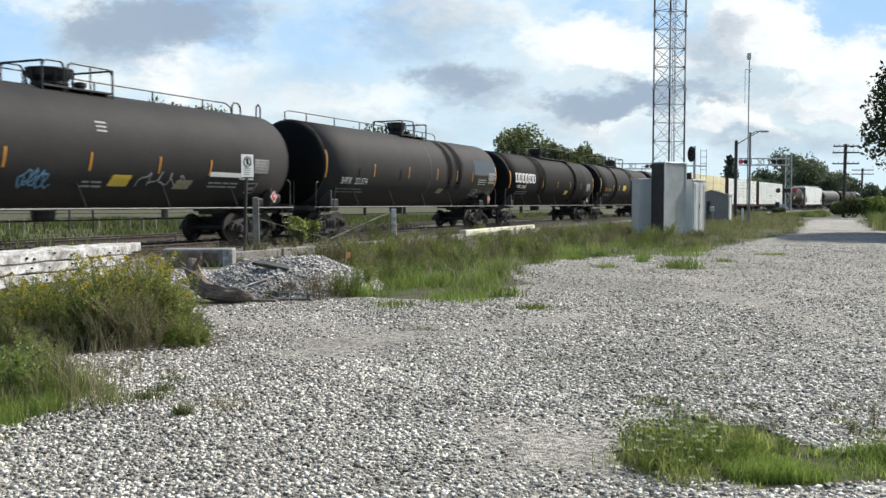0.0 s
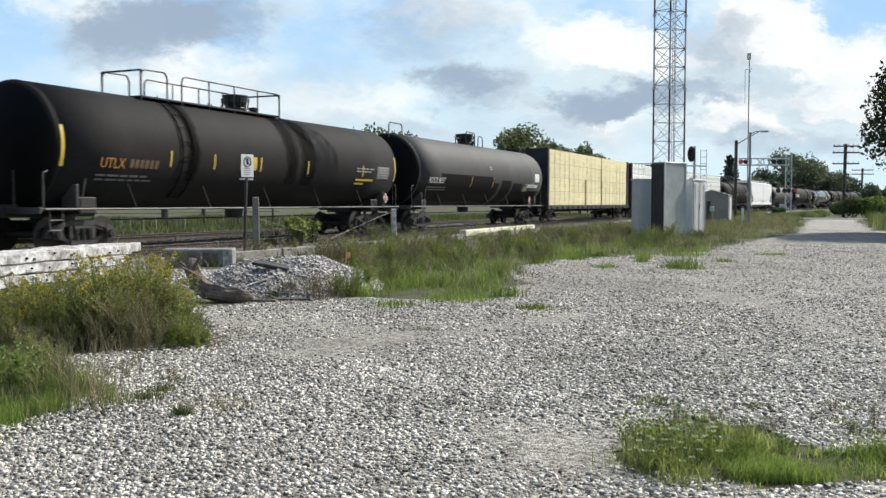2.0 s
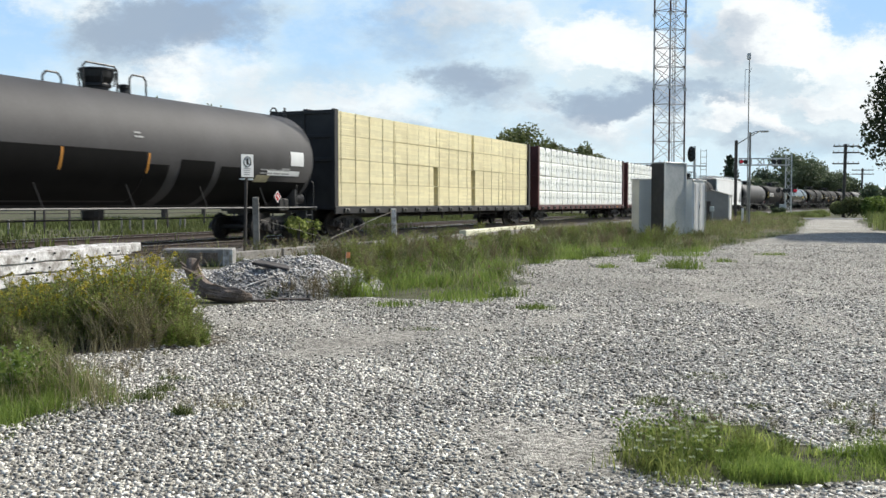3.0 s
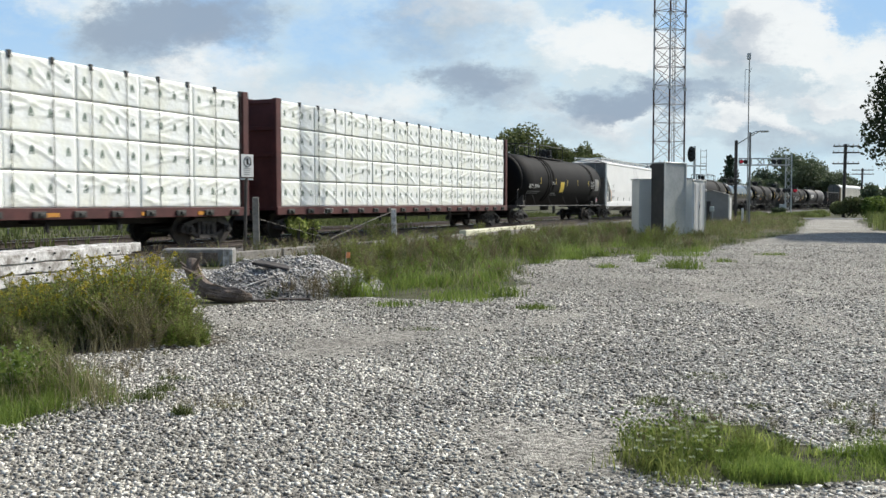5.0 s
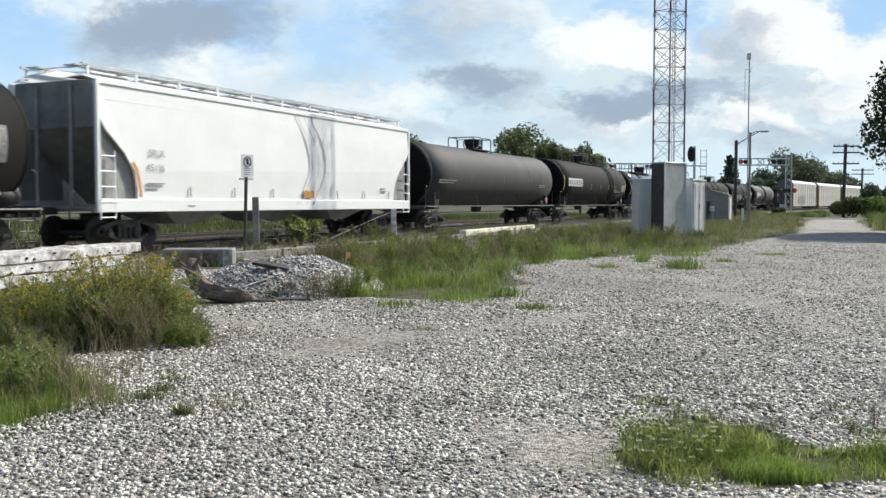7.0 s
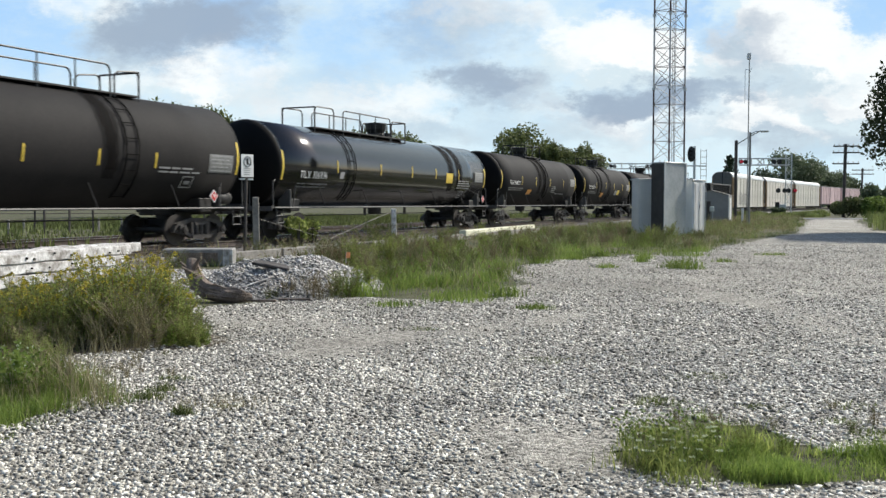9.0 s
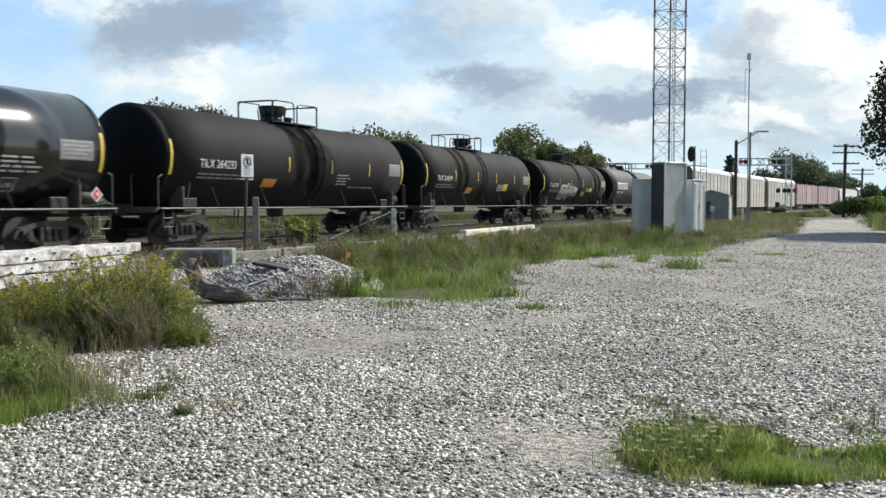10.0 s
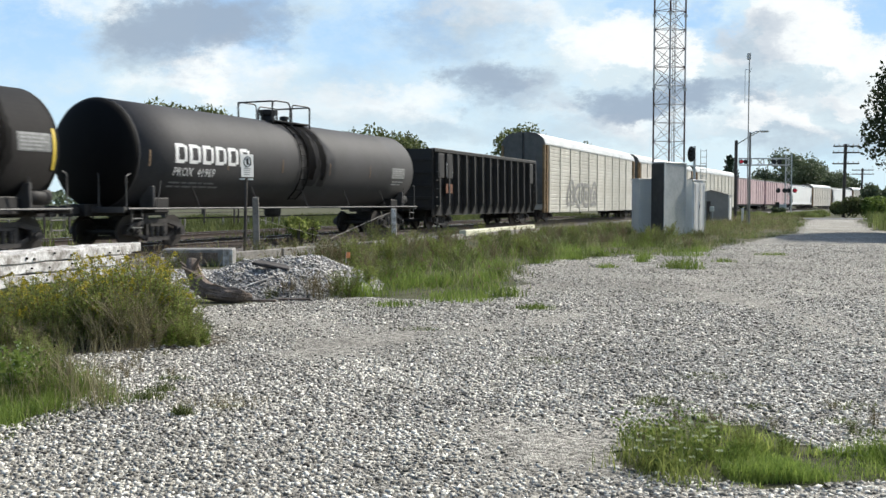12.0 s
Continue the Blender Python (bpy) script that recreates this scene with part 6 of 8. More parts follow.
stuff("patch_dark_grass", blades("patch_dark_grass", tufted(RIGHT_PATCH, 80, 42, 12, 0.07, 0.3, 1.6, 1.4), 0.06, 0.22, 0.007, 0.9, 12), M["weed"], "darker tufts in the low grass patch", "grass")
heads = [(x, y, 0.16 + 0.26 * g * random.Random(i).random(), 0) for i, (x, y, z, g) in enumerate(scatter(STRIP, 5500, 13, 1.8, 0.4))]
TUFTS = [(-1.9, 6.65, 0.11, 0.12), (-1.62, 6.9, 0.2, 0.04), (-2.3, 7.2, 0.2, 0.12), (-2.35, 8.0, 0.25, 0.07), (-0.75, 13.8, 0.5, 0.14), (1.35, 13.4, 0.35, 0.14), (5.72, 21.6, 0.55, 0.44), (5.5, 22.0, 0.4, 0.3), (5.2, 24.1, 0.28, 0.26), (4.6, 27.0, 0.35, 0.28), (0.86, 18.4, 0.45, 0.32), (-0.1, 17.2, 0.5, 0.35), (7.4, 24.2, 0.4, 0.16), (3.6, 25.2, 0.4, 0.26), (2.4, 23.6, 0.5, 0.26), (5.6, 25.6, 0.4, 0.3), (7.0, 27.0, 1.0, 0.3), (-1.3, 15.3, 0.6, 0.35),
         (0.2, 14.6, 0.9, 0.26), (0.9, 15.2, 0.7, 0.32), (1.65, 7.0, 0.3, 0.10), (2.8, 6.4, 0.3, 0.05), (3.1, 6.9, 0.4, 0.05), (2.35, 6.9, 0.2, 0.05), (-2.3, 7.5, 0.18, 0.10), (2.3, 8.1, 0.5, 0.06), (1.0, 9.0, 0.5, 0.05), (3.9, 22.0, 0.4, 0.16), (9.8, 27.5, 0.7, 0.12), (-0.3, 11.2, 0.4, 0.05), (8.1, 29.2, 0.6, 0.3), (2.9, 6.1, 0.2, 0.06)]
tuft_pts = ([], [])
for i, (x, y, r, h) in enumerate(TUFTS):
    rng = random.Random(200 + i)
    for k in range(int(300 * max(0.5, r))):
        a, q = rng.uniform(0, 6.283), r * math.sqrt(rng.random()) * rng.uniform(0.4, 1.0)
        tuft_pts[y > 12].append((x + q * math.cos(a), y + 0.7 * q * math.sin(a), 0.0, h * 4 * (1.0 - 0.5 * q / r)))
stuff("near_grass_tufts", blades("near_grass_tufts", tuft_pts[0], 0.12, 0.29, 0.007, 0.8, 301), M["grass"], "sparse tufts of grass growing through gravel", "grass")
stuff("grass_tufts", blades("grass_tufts", tuft_pts[1], 0.12, 0.29, 0.014, 0.8, 302), M["grass_fresh"], "tufts of green grass growing through gravel", "grass")


def rocks(name, pts, base_v, base_f, seed, flat=0.6):
    """Crushed stones: a rough solid turned, squashed and scaled at each point (x, y, z, size)."""
    rng = np.random.default_rng(seed)
    pts = np.asarray(pts, float)
    n, nv, nf = len(pts), len(base_v), len(base_f)
    v = np.repeat(base_v[None], n, 0) * rng.uniform(0.62, 1.32, (n, nv, 1))
    v = v * np.stack([rng.uniform(0.8, 1.35, n), rng.uniform(0.65, 1.0, n), rng.uniform(0.45, 0.85, n) * flat / 0.6], 1)[:, None, :]
    a, t = rng.uniform(0, 2 * np.pi, n), rng.uniform(-0.6, 0.6, n)
    ct, st = np.cos(t)[:, None], np.sin(t)[:, None]
    y, z = v[:, :, 1] * ct - v[:, :, 2] * st, v[:, :, 1] * st + v[:, :, 2] * ct
    ca, sa = np.cos(a)[:, None], np.sin(a)[:, None]
    x = v[:, :, 0] * ca - y * sa
    y = v[:, :, 0] * sa + y * ca
    v = np.stack([x, y, z], 2) * pts[:, 3][:, None, None] + pts[:, None, :3]
    f = (np.arange(n)[:, None, None] * nv + np.asarray(base_f)[None]).reshape(-1, 3)
    me = bpy.data.meshes.new(name)
    me.vertices.add(n * nv)
    me.vertices.foreach_set("co", v.reshape(-1).astype(np.float32))
    me.loops.add(len(f) * 3)
    me.loops.foreach_set("vertex_index", f.reshape(-1).astype(np.int32))
    me.polygons.add(len(f))
    me.polygons.foreach_set("loop_start", np.arange(0, len(f) * 3, 3, dtype=np.int32))
    me.update(calc_edges=True)
    me.validate()
    return me


def solid(kind):
    bm = bmesh.new()
    if kind == "chip":
        bmesh.ops.create_cube(bm, size=1.5)
        bmesh.ops.triangulate(bm, faces=bm.faces[:])
    elif kind == "ico":
        bmesh.ops.create_icosphere(bm, subdivisions=1, radius=1.0)
    else:
        for c in ((1, 0, 0), (-1, 0, 0), (0, 1, 0), (0, -1, 0), (0, 0, 1), (0, 0, -1)):
            bm.verts.new(c)
        bm.verts.ensure_lookup_table()
        for i in (0, 1):
            for j in (2, 3):
                for k in (4, 5):
                    bm.faces.new((bm.verts[i], bm.verts[j], bm.verts[k]))
        bmesh.ops.recalc_face_normals(bm, faces=bm.faces[:])
    bm.verts.ensure_lookup_table()
    out = np.array([v.co[:] for v in bm.verts]), [[v.index for v in f.verts] for f in bm.faces]
    bm.free()
    return out


ICO, OCTA, CHIP = solid("ico"), solid("octa"), solid("chip")


def bare(x, y):
    """Where wheels have pressed the stones into fine grey grit: two bent lanes and some blotches."""
    lane = abs((x + 1.9) - 0.95 * (y - 8.7)) * 0.72
    lane2 = abs((x - 0.5) - 0.02 * (y - 5.0) + 0.12)
    lane3 = abs((y - 11.9) + 0.45 * (x + 2.6)) * 0.9
    lane4 = abs(x - 4.75 + 0.05 * (y - 12.0))
    g = noise.fractal(Vector((x * 0.5, y * 0.5, 9.0)), 1.0, 2.0, 4)
    far = max(0.0, min(1.0, (y - 13.0) / 3.0)) * (0.45 + 0.8 * g)
    return (max(0.0, min(1.0, 1.15 - lane * 2.0 + g)) * (1.0 if 8.3 < y < 16 else 0.0) + max(0.0, min(1.0, 1.3 - lane3 * 1.5 + g)) * (1.0 if -4.0 < x < -0.3 else 0.0)
            + max(0.0, min(1.0, 1.0 - lane2 * 1.6 + g)) * (1.0 if y < 6.6 else 0.0) + max(0.0, min(1.0, 1.0 - lane4 * 1.6 + g)) * (0.7 if 8.8 < y < 17 else 0.0) + max(0.0, far) * 0.8 + max(0.0, g - 0.1) * 0.7)


def stone_points(y0, y1, per, smin, smax, seed, spread=0.5, fade=2.5):
    rng = random.Random(seed)
    got = []
    n = int(per * spread * (y1 * y1 - y0 * y0))
    for _ in range(n):
        y = math.sqrt(rng.uniform(y0 * y0, y1 * y1))
        x = rng.uniform(-spread, spread) * y
        if rng.random() > min(1.0, (y - y0) / fade + (1.0 if y0 < 5 else 0.0), (y1 - y) / fade):
            continue
        if not in_lot(x, y, 0.35):
            continue
        b = bare(x, y)
        if rng.random() < b * 0.78:
            continue
        s = smin + (smax - smin) * rng.random() ** 1.9
        got.append((x, y, lot_z(x, y) + s * rng.uniform(-0.15, 0.4), s))
    return got


stuff("gravel", rocks("gravel", stone_points(4.5, 10.5, 2500, 0.0045, 0.0185, 21), *CHIP, 21, 0.6), M["stone"], "loose pale crushed stones", "gravel")
stuff("middle_gravel", rocks("middle_gravel", stone_points(8.0, 17.0, 800, 0.006, 0.024, 22), *CHIP, 22, 0.36), M["stone"], "loose pale crushed stones", "gravel")
stuff("far_gravel", rocks("far_gravel", stone_points(14.5, 36.0, 190, 0.012, 0.034, 23), *OCTA, 23, 0.32), M["stone"], "loose pale crushed stones", "gravel")
bpts = []
rng = random.Random(31)
for _ in range(16000):
    s = rng.uniform(-2, 75)
    o = rng.uniform(1.2, 3.3)
    x, y, _a = track(s, o)
    bpts.append((x, y, max(0.0, (RAIL_Z - 0.23) * min(1.0, (3.4 - o) / 1.65)), rng.uniform(0.025, 0.055)))
stuff("ballast", rocks("ballast", bpts, *OCTA, 24), M["ballast"], "grey crushed-stone ballast", "ballast")


# ---- gravel pile, log, timbers ----
def pile_z(x, y):
    """A tipped heap: one high crown, a low shoulder running to the block, hollows and slips."""
    u, v = (x + 2.65) / 1.6, (y - 17.0) / 2.4
    d = math.sqrt(u * u + v * v)
    w, q = (x + 5.0) / 1.9, (y - 16.9) / 2.5
    h = 0.56 * max(0.0, 1 - d ** 1.7) + 0.30 * max(0.0, 1 - (w * w + q * q))
    rough = 1 + 0.24 * noise.noise(Vector((x * 1.5, y * 1.5, 2))) + 0.12 * noise.noise(Vector((x * 4.2, y * 4.2, 7)))
    return h * rough + 0.03 * noise.noise(Vector((x * 6, y * 6, 4))) * min(1.0, h * 8) - 0.015


pile = thing("gravel_pile", "low uneven heap of grey crushed stone with weeds", "gravel pile")
part("mound", sheet("mound", np.arange(-7.2, -1.0, 0.1), np.arange(14.2, 19.8, 0.1), pile_z), M["gravel"], pile, smooth=True)
rng = random.Random(41)
ppts = []
while len(ppts) < 21000:
    x, y = rng.uniform(-7.1, -1.1), rng.uniform(14.2, 19.4)
    z = pile_z(x, y)
    if z > -0.004:
        ppts.append((x, y, z + 0.01, 0.012 + 0.034 * rng.random() ** 2.6))
tagged(part("stone", rocks("pile_stones", ppts, *OCTA, 25), M["stone_dark"], pile), kind="stuff")
for k, (x, y, r) in enumerate(((-3.9, 15.4, 0.12), (-2.5, 15.2, 0.09), (-4.4, 15.7, 0.10), (-3.4, 15.9, 0.08), (-2.0, 15.6, 0.07), (-4.9, 16.2, 0.09), (-3.0, 15.3, 0.07))):
    lump = part("lump", rocks("lump", [(0, 0, 0, r)], *ICO, 60 + k), M["log" if k in (0, 2) else "concrete"], None)
    lump.matrix_basis = pose(x, y, pile_z(x, y) + r * 0.25)
    tagged(lump, "rough broken lump lying on the gravel heap", "lump", group="lumps on the heap")

log = thing("log", "dead grey-brown log with a broken root end", "log")
path = [(-4.06, 14.86, 0.66, 0.05), (-4.02, 14.8, 0.52, 0.11), (-3.94, 14.66, 0.31, 0.13), (-3.72, 14.46, 0.17, 0.14), (-3.42, 14.35, 0.12, 0.13), (-3.15, 14.34, 0.10, 0.10), (-2.98, 14.4, 0.08, 0.05)]
bm = tube(path, 10)
bmesh.ops.subdivide_edges(bm, edges=bm.edges[:], cuts=2)
for v in bm.verts:
    v.co += Vector((noise.noise(v.co * 7), noise.noise(v.co * 7 + Vector((5, 0, 0))), noise.noise(v.co * 7 + Vector((9, 0, 0))))) * 0.055
part("trunk", bm, M["log"], log)
for a, b in (((-3.9, 14.6, 0.4), (-4.12, 14.5, 0.55)), ((-3.98, 14.7, 0.5), (-3.85, 14.62, 0.70)), ((-4.02, 14.75, 0.45), (-4.2, 14.7, 0.62)), ((-3.7, 14.5, 0.2), (-3.95, 14.3, 0.1))):
    bm = bmesh.new()
    rod(bm, a, b, 0.05, 6, 0.015)
    part("broken_root", bm, M["log"], log)
stick = part("stick", rods(0.014, [(-3.35, 14.35, 0.16), (-3.05, 14.5, 0.27), (-2.75, 14.9, 0.36)]), M["timber"], None)
tagged(stick, "pale bare stick leaning on the log", "stick")
# dark piece added in place of the black crevice shadow on the heap
slab = part("slab", boxes((-0.36, -0.16, 0, 0.3, 0.16, 0.05), (-0.12, -0.2, 0.02, 0.34, 0.1, 0.07), w=0.012), M["pole"], None)
slab.matrix_basis = pose(-2.95, 16.1, pile_z(-2.95, 16.1) + 0.01, 4, 10, -12)
tagged(slab, "dark flat piece standing in for a crevice shadow on the heap", "slab")


def timber_stack():
    """Old bleached timbers stacked in three layers along the track, the outer ones ending short."""
    base = pose(-7.62, 19.9, 0, 0, 0, 90 - math.degrees(TRACK_AZ) + 8)
    rng = random.Random(5)
    for layer in range(3):
        for k in range(4):
            L = 7.0 + rng.uniform(-0.3, 0.2)
            short = (1.15, 0.75, 0.1, 0.0)[k] + (0.3 if layer == 1 else 0.0)
            x = -1.75 + L / 2 - 3.5 + rng.uniform(-0.1, 0.1) - short
            y = -0.5 + k * 0.275
            bm = bmesh.new()
            box(bm, -L / 2, -0.125, 0, L / 2, 0.125, 0.2)
            bmesh.ops.subdivide_edges(bm, edges=[e for e in bm.edges if abs(e.verts[0].co.x - e.verts[1].co.x) > 1], cuts=22)
            bevel(bm, 0.018)
            for v in bm.verts:
                n = v.co * 2.4 + Vector((k * 3, layer * 5, 0))
                v.co += Vector((0, noise.noise(n), noise.noise(n + Vector((0, 0, 9))))) * 0.03 + Vector((0, noise.noise(v.co * 11), noise.noise(v.co * 11 + Vector((3, 0, 0))))) * 0.008
            ob = part("timber", bm, M["timber"], None)
            ob.matrix_basis = base @ pose(x, y + rng.uniform(-0.015, 0.015), 0.01 + 0.213 * layer, rng.uniform(-1.5, 1.5), 0, rng.uniform(-0.7, 0.7))
            tagged(ob, "bleached split wooden timber in a stack", "timber", group="stacked timbers")
            if k == 0:
                for _ in range(6):
                    hx = L / 2 - rng.uniform(0.2, 3.6)
                    hz = rng.uniform(0.06, 0.15)
                    part("bolt_hole", rods(rng.uniform(0.014, 0.026), [(hx, -0.155, hz), (hx, -0.10, hz)], n=8), M["head"], ob, "dark bolt hole")


timber_stack()
block = thing("concrete_block", "weathered concrete block with pale end", "concrete block", pose(-6.05, 22.9, 0, 0, 0, 5))
part("block", boxes((-0.85, -0.35, 0, 0.85, 0.35, 0.43), w=0.03), M["concrete"], block)
# dark panel on the front, colouring in the shade of that side
part("recess", boxes((-0.78, -0.362, 0.06, 0.5, -0.345, 0.34), w=0.006), M["log"], block, "dark front face with shade in its colour")
part("cast_end", boxes((0.62, -0.365, 0.0, 0.86, -0.34, 0.42), w=0.01), M["timber"], block, "pale end of the block")

# a long sleeper kerb on the near shoulder of the track
for k in range(9):
    ob = part("edge_beam", boxes((-1.95, -0.14, 0, 1.95, 0.14, 0.24), w=0.02), M["post"], None)
    x, y, a = track(12.5 + 4.0 * k, 4.1)
    ob.matrix_basis = pose(x, y, 0.0, 0, 0, 90 - math.degrees(a) + (k % 3 - 1) * 0.7)
    tagged(ob, "weathered grey beam lying along the track", "beam", group="trackside beams")
for k in range(4):
    ob = part("lying_beam", boxes((-1.45, -0.16, 0, 1.45, 0.16, 0.26), w=0.03), M["lumber_old"], None)
    f = (k + 0.5) / 4
    ob.matrix_basis = pose(0.85 + 3.95 * f, 39.2 + 10.6 * f, 0.14, 0, 0, 69.5)
    tagged(ob, "pale cream-painted beam lying in the grass", "beam", group="beams in the grass")
for k in range(2):
    ob = part("beam_bearer", boxes((-0.1, -0.5, 0, 0.1, 0.5, 0.14), w=0.01), M["tie"], None)
    f = (0.2, 0.85)[k]
    ob.matrix_basis = pose(0.85 + 3.95 * f, 39.2 + 10.6 * f, 0.0, 0, 0, 69.5)
    tagged(ob, "dark block under the pale beam", "block", group="beam bearers")

for x, y, L, turn, key in ((-1.45, 15.7, 0.42, 12, "timber"), (-1.2, 15.5, 0.22, -20, "timber"), (-2.35, 14.55, 0.5, 6, "log"), (-2.8, 14.35, 0.4, -8, "log")):
    ob = part("wood_scrap", boxes((-L / 2, -0.03, 0, L / 2, 0.03, 0.035), w=0.006), M[key], None)
    ob.matrix_basis = pose(x, y, 0.012, 0, 0, turn)
    tagged(ob, "weathered scrap of wood lying on gravel", "wood scrap", group="wood scraps")

# ---- sign and posts ----
sign = thing("warning_sign", "white prohibition sign on a thin dark post", "sign", pose(-5.66, 26.6, 0, 0, 0, 50))
part("post", rods(0.05, [(-0.06, 0.02, 0), (0, 0, 2.4)], n=8), M["pole"], sign)
part("panel", boxes((-0.22, -0.065, 2.30, 0.22, -0.052, 2.95), w=0.004), M["white"], sign, "white metal panel")
bm = bmesh.new()
for k in range(20):
    a0, a1 = 2 * math.pi * k / 20, 2 * math.pi * (k + 1) / 20
    rod(bm, (0.125 * math.cos(a0), -0.067, 2.74 + 0.145 * math.sin(a0)), (0.125 * math.cos(a1), -0.067, 2.74 + 0.145 * math.sin(a1)), 0.012, 5)
part("ring", bm, M["black"], sign, "black ring symbol")
part("bar", rods(0.010, [(-0.08, -0.067, 2.84), (0.08, -0.067, 2.64)]), M["black"], sign)
part("symbol", boxes((-0.03, -0.071, 2.65, 0.03, -0.064, 2.83)), M["black"], sign)
for z in (2.36, 2.42, 2.48, 2.53):
    part("text_bar", boxes((-0.13, -0.069, z, 0.13 - (z * 100 % 7) * 0.012, -0.064, z + 0.022)), M["faded"], sign)
part("bracket", boxes((-0.24, -0.02, 2.22, 0.24, 0.01, 2.27)), M["galv"], sign)


def post(x, y, h, w, label):
    bm = bmesh.new()
    box(bm, -w / 2, -w / 2, -0.05, w / 2, w / 2, h)
    bmesh.ops.subdivide_edges(bm, edges=[e for e in bm.edges if abs(e.verts[0].co.z - e.verts[1].co.z) > 0.5], cuts=4)
    bevel(bm, w * 0.12)
    ob = part("fence_post", bm, M["post"], None)
    ob.matrix_basis = pose(x, y, 0, 0.6, -0.8, 12)
    return tagged(ob, label, "post", group="old fence posts")


post(-5.62, 27.8, 1.74, 0.20, "square weathered wooden fence post")
# paler timber here puts the post's sunlit side into its colour
post(-1.98, 37.2, 1.33, 0.20, "square wooden fence post, paler for its sunlit side").data.materials[0] = M["timber"]
wire = part("fence_wire", rods(0.006, [(-5.6, 27.75, 1.1), (-4.4, 30.4, 0.55), (-3.9, 31.6, 0.35)]), M["post"], None)
tagged(wire, "slack steel wire from the old fence post", "wire")
brace = part("brace_pole", rods(0.013, [(-4.5, 31.0, 0.05), (-2.55, 36.2, 1.0), (-2.05, 37.1, 1.2)]), M["post"], None)
tagged(brace, "thin pole leaning on the fence post", "pole")
flag = thing("marker_flag", "small orange marker flag on a wire stake", "marker flag", pose(-2.0, 19.0, 0))
part("stake", rods(0.006, [(0, 0, 0), (0, 0, 0.55)]), M["galv"], flag)
part("flag", boxes((0, -0.004, 0.42, 0.09, 0.004, 0.54), w=0.001), M["flag"], flag)

# rail fence beyond the track
fence = thing("rail_fence", "low yellowish post-and-rail fence beyond the track", "fence")
f0, f1 = Vector((-21.5, 44.5, 0)), Vector((-10.2, 57.5, 0))
frng = random.Random(15)
at = 0.0
while at < 1.0:
    tall = frng.uniform(0.75, 1.25)
    ob = part("fence_picket", shared("fence_picket_%d" % (tall * 4), lambda: boxes((-0.045, -0.045, 0, 0.045, 0.045, tall), w=0.008)), M[frng.choice(("pole", "post", "pole", "timber"))], fence)
    ob.location = f0 + (f1 - f0) * at
    ob.rotation_euler = (frng.uniform(-0.04, 0.04), frng.uniform(-0.04, 0.04), frng.uniform(0, 1))
    at += frng.choice((0.018, 0.03, 0.045, 0.075))
for z in (0.72, 1.05):
    part("fence_rail", rods(0.022, [f0 + Vector((0, 0, z)), f0 * 0.5 + f1 * 0.5 + Vector((0, 0, z - 0.05)), f1 + Vector((0, 0, z))]), M["pole"], fence)

# ---- signal tower and cabinets ----
TX, TY = 10.72, 43.9
tower = thing("lattice_tower", "tall three-legged lattice mast, faded red and white, on a steel plinth", "lattice tower", pose(TX, TY, 0, 0, 0, 44.0))
part("plinth", boxes((-0.92, -0.36, 0, 0.92, 0.36, 3.42), w=0.02), M["galv"], tower, "grey galvanised steel plinth")
part("plinth_cap", boxes((-0.95, -0.39, 3.42, 0.95, 0.39, 3.47), w=0.01), M["galv"], tower)
for x in (-0.92, 0.92):
    part("corner_angle", boxes((x - 0.03, -0.385, 0, x + 0.03, -0.34, 3.42)), M["alu"], tower)
# dark sheet over the unlit face: its shade as colour
part("side_panel", boxes((-0.935, -0.33, 0.02, -0.915, 0.35, 3.4)), M["shade_panel"], tower, "dark side panel carrying the shade of this face")
turn = Matrix.Rotation(radians(-44.0), 3, "Z")
legs = [turn @ Vector(c) for c in ((-0.74, 0.1, 0), (0.76, 0.2, 0), (-0.12, -0.45, 0))]
top_z, z0, lev = 22.0, 3.5, 0.875
for g in legs:
    for k in range(8):
        za, zb = z0 + k * 3.45, min(z0 + (k + 1) * 3.45, 28.6)
        m_ = M["tower_white"] if k % 2 == 1 else M["tower_red"]
        ob = part("leg", rods(0.042, [g + Vector((0, 0, za)), g + Vector((0, 0, zb))], n=8), m_, tower)
        part("flange", rods(0.085, [g + Vector((0, 0, zb - 0.06)), g + Vector((0, 0, zb + 0.06))], n=10), M["galv"], ob)
for k in range(28):
    za, zb = z0 + 0.1 + k * lev, z0 + 0.1 + (k + 1) * lev
    m_ = M["tower_red"] if int((za - z0) / 3.45) == 1 else M["tower_white"]
    for i in range(3):
        g, h = legs[i], legs[(i + 1) % 3]
        up, dn = Vector((0, 0, zb)), Vector((0, 0, za))
        part("brace", rods(0.014, [g + dn, h + up], [g + up, h + dn], [g + up, h + up], n=4), m_, tower)
part("feed_line", rods(0.018, [(-0.35, -0.2, 3.5), (-0.35, -0.2, 24)], [(0.12, -0.15, 3.5), (0.12, -0.15, 24)]), M["tower_white"], tower)
part("tower_ladder", rods(0.016, [(0.28, 0.05, 3.5), (0.28, 0.05, 24)], [(0.62, 0.1, 3.5), (0.62, 0.1, 24)], *[[(0.28, 0.05, z), (0.62, 0.1, z)] for z in np.arange(3.8, 24, 0.4)], n=4), M["tower_white"], tower)


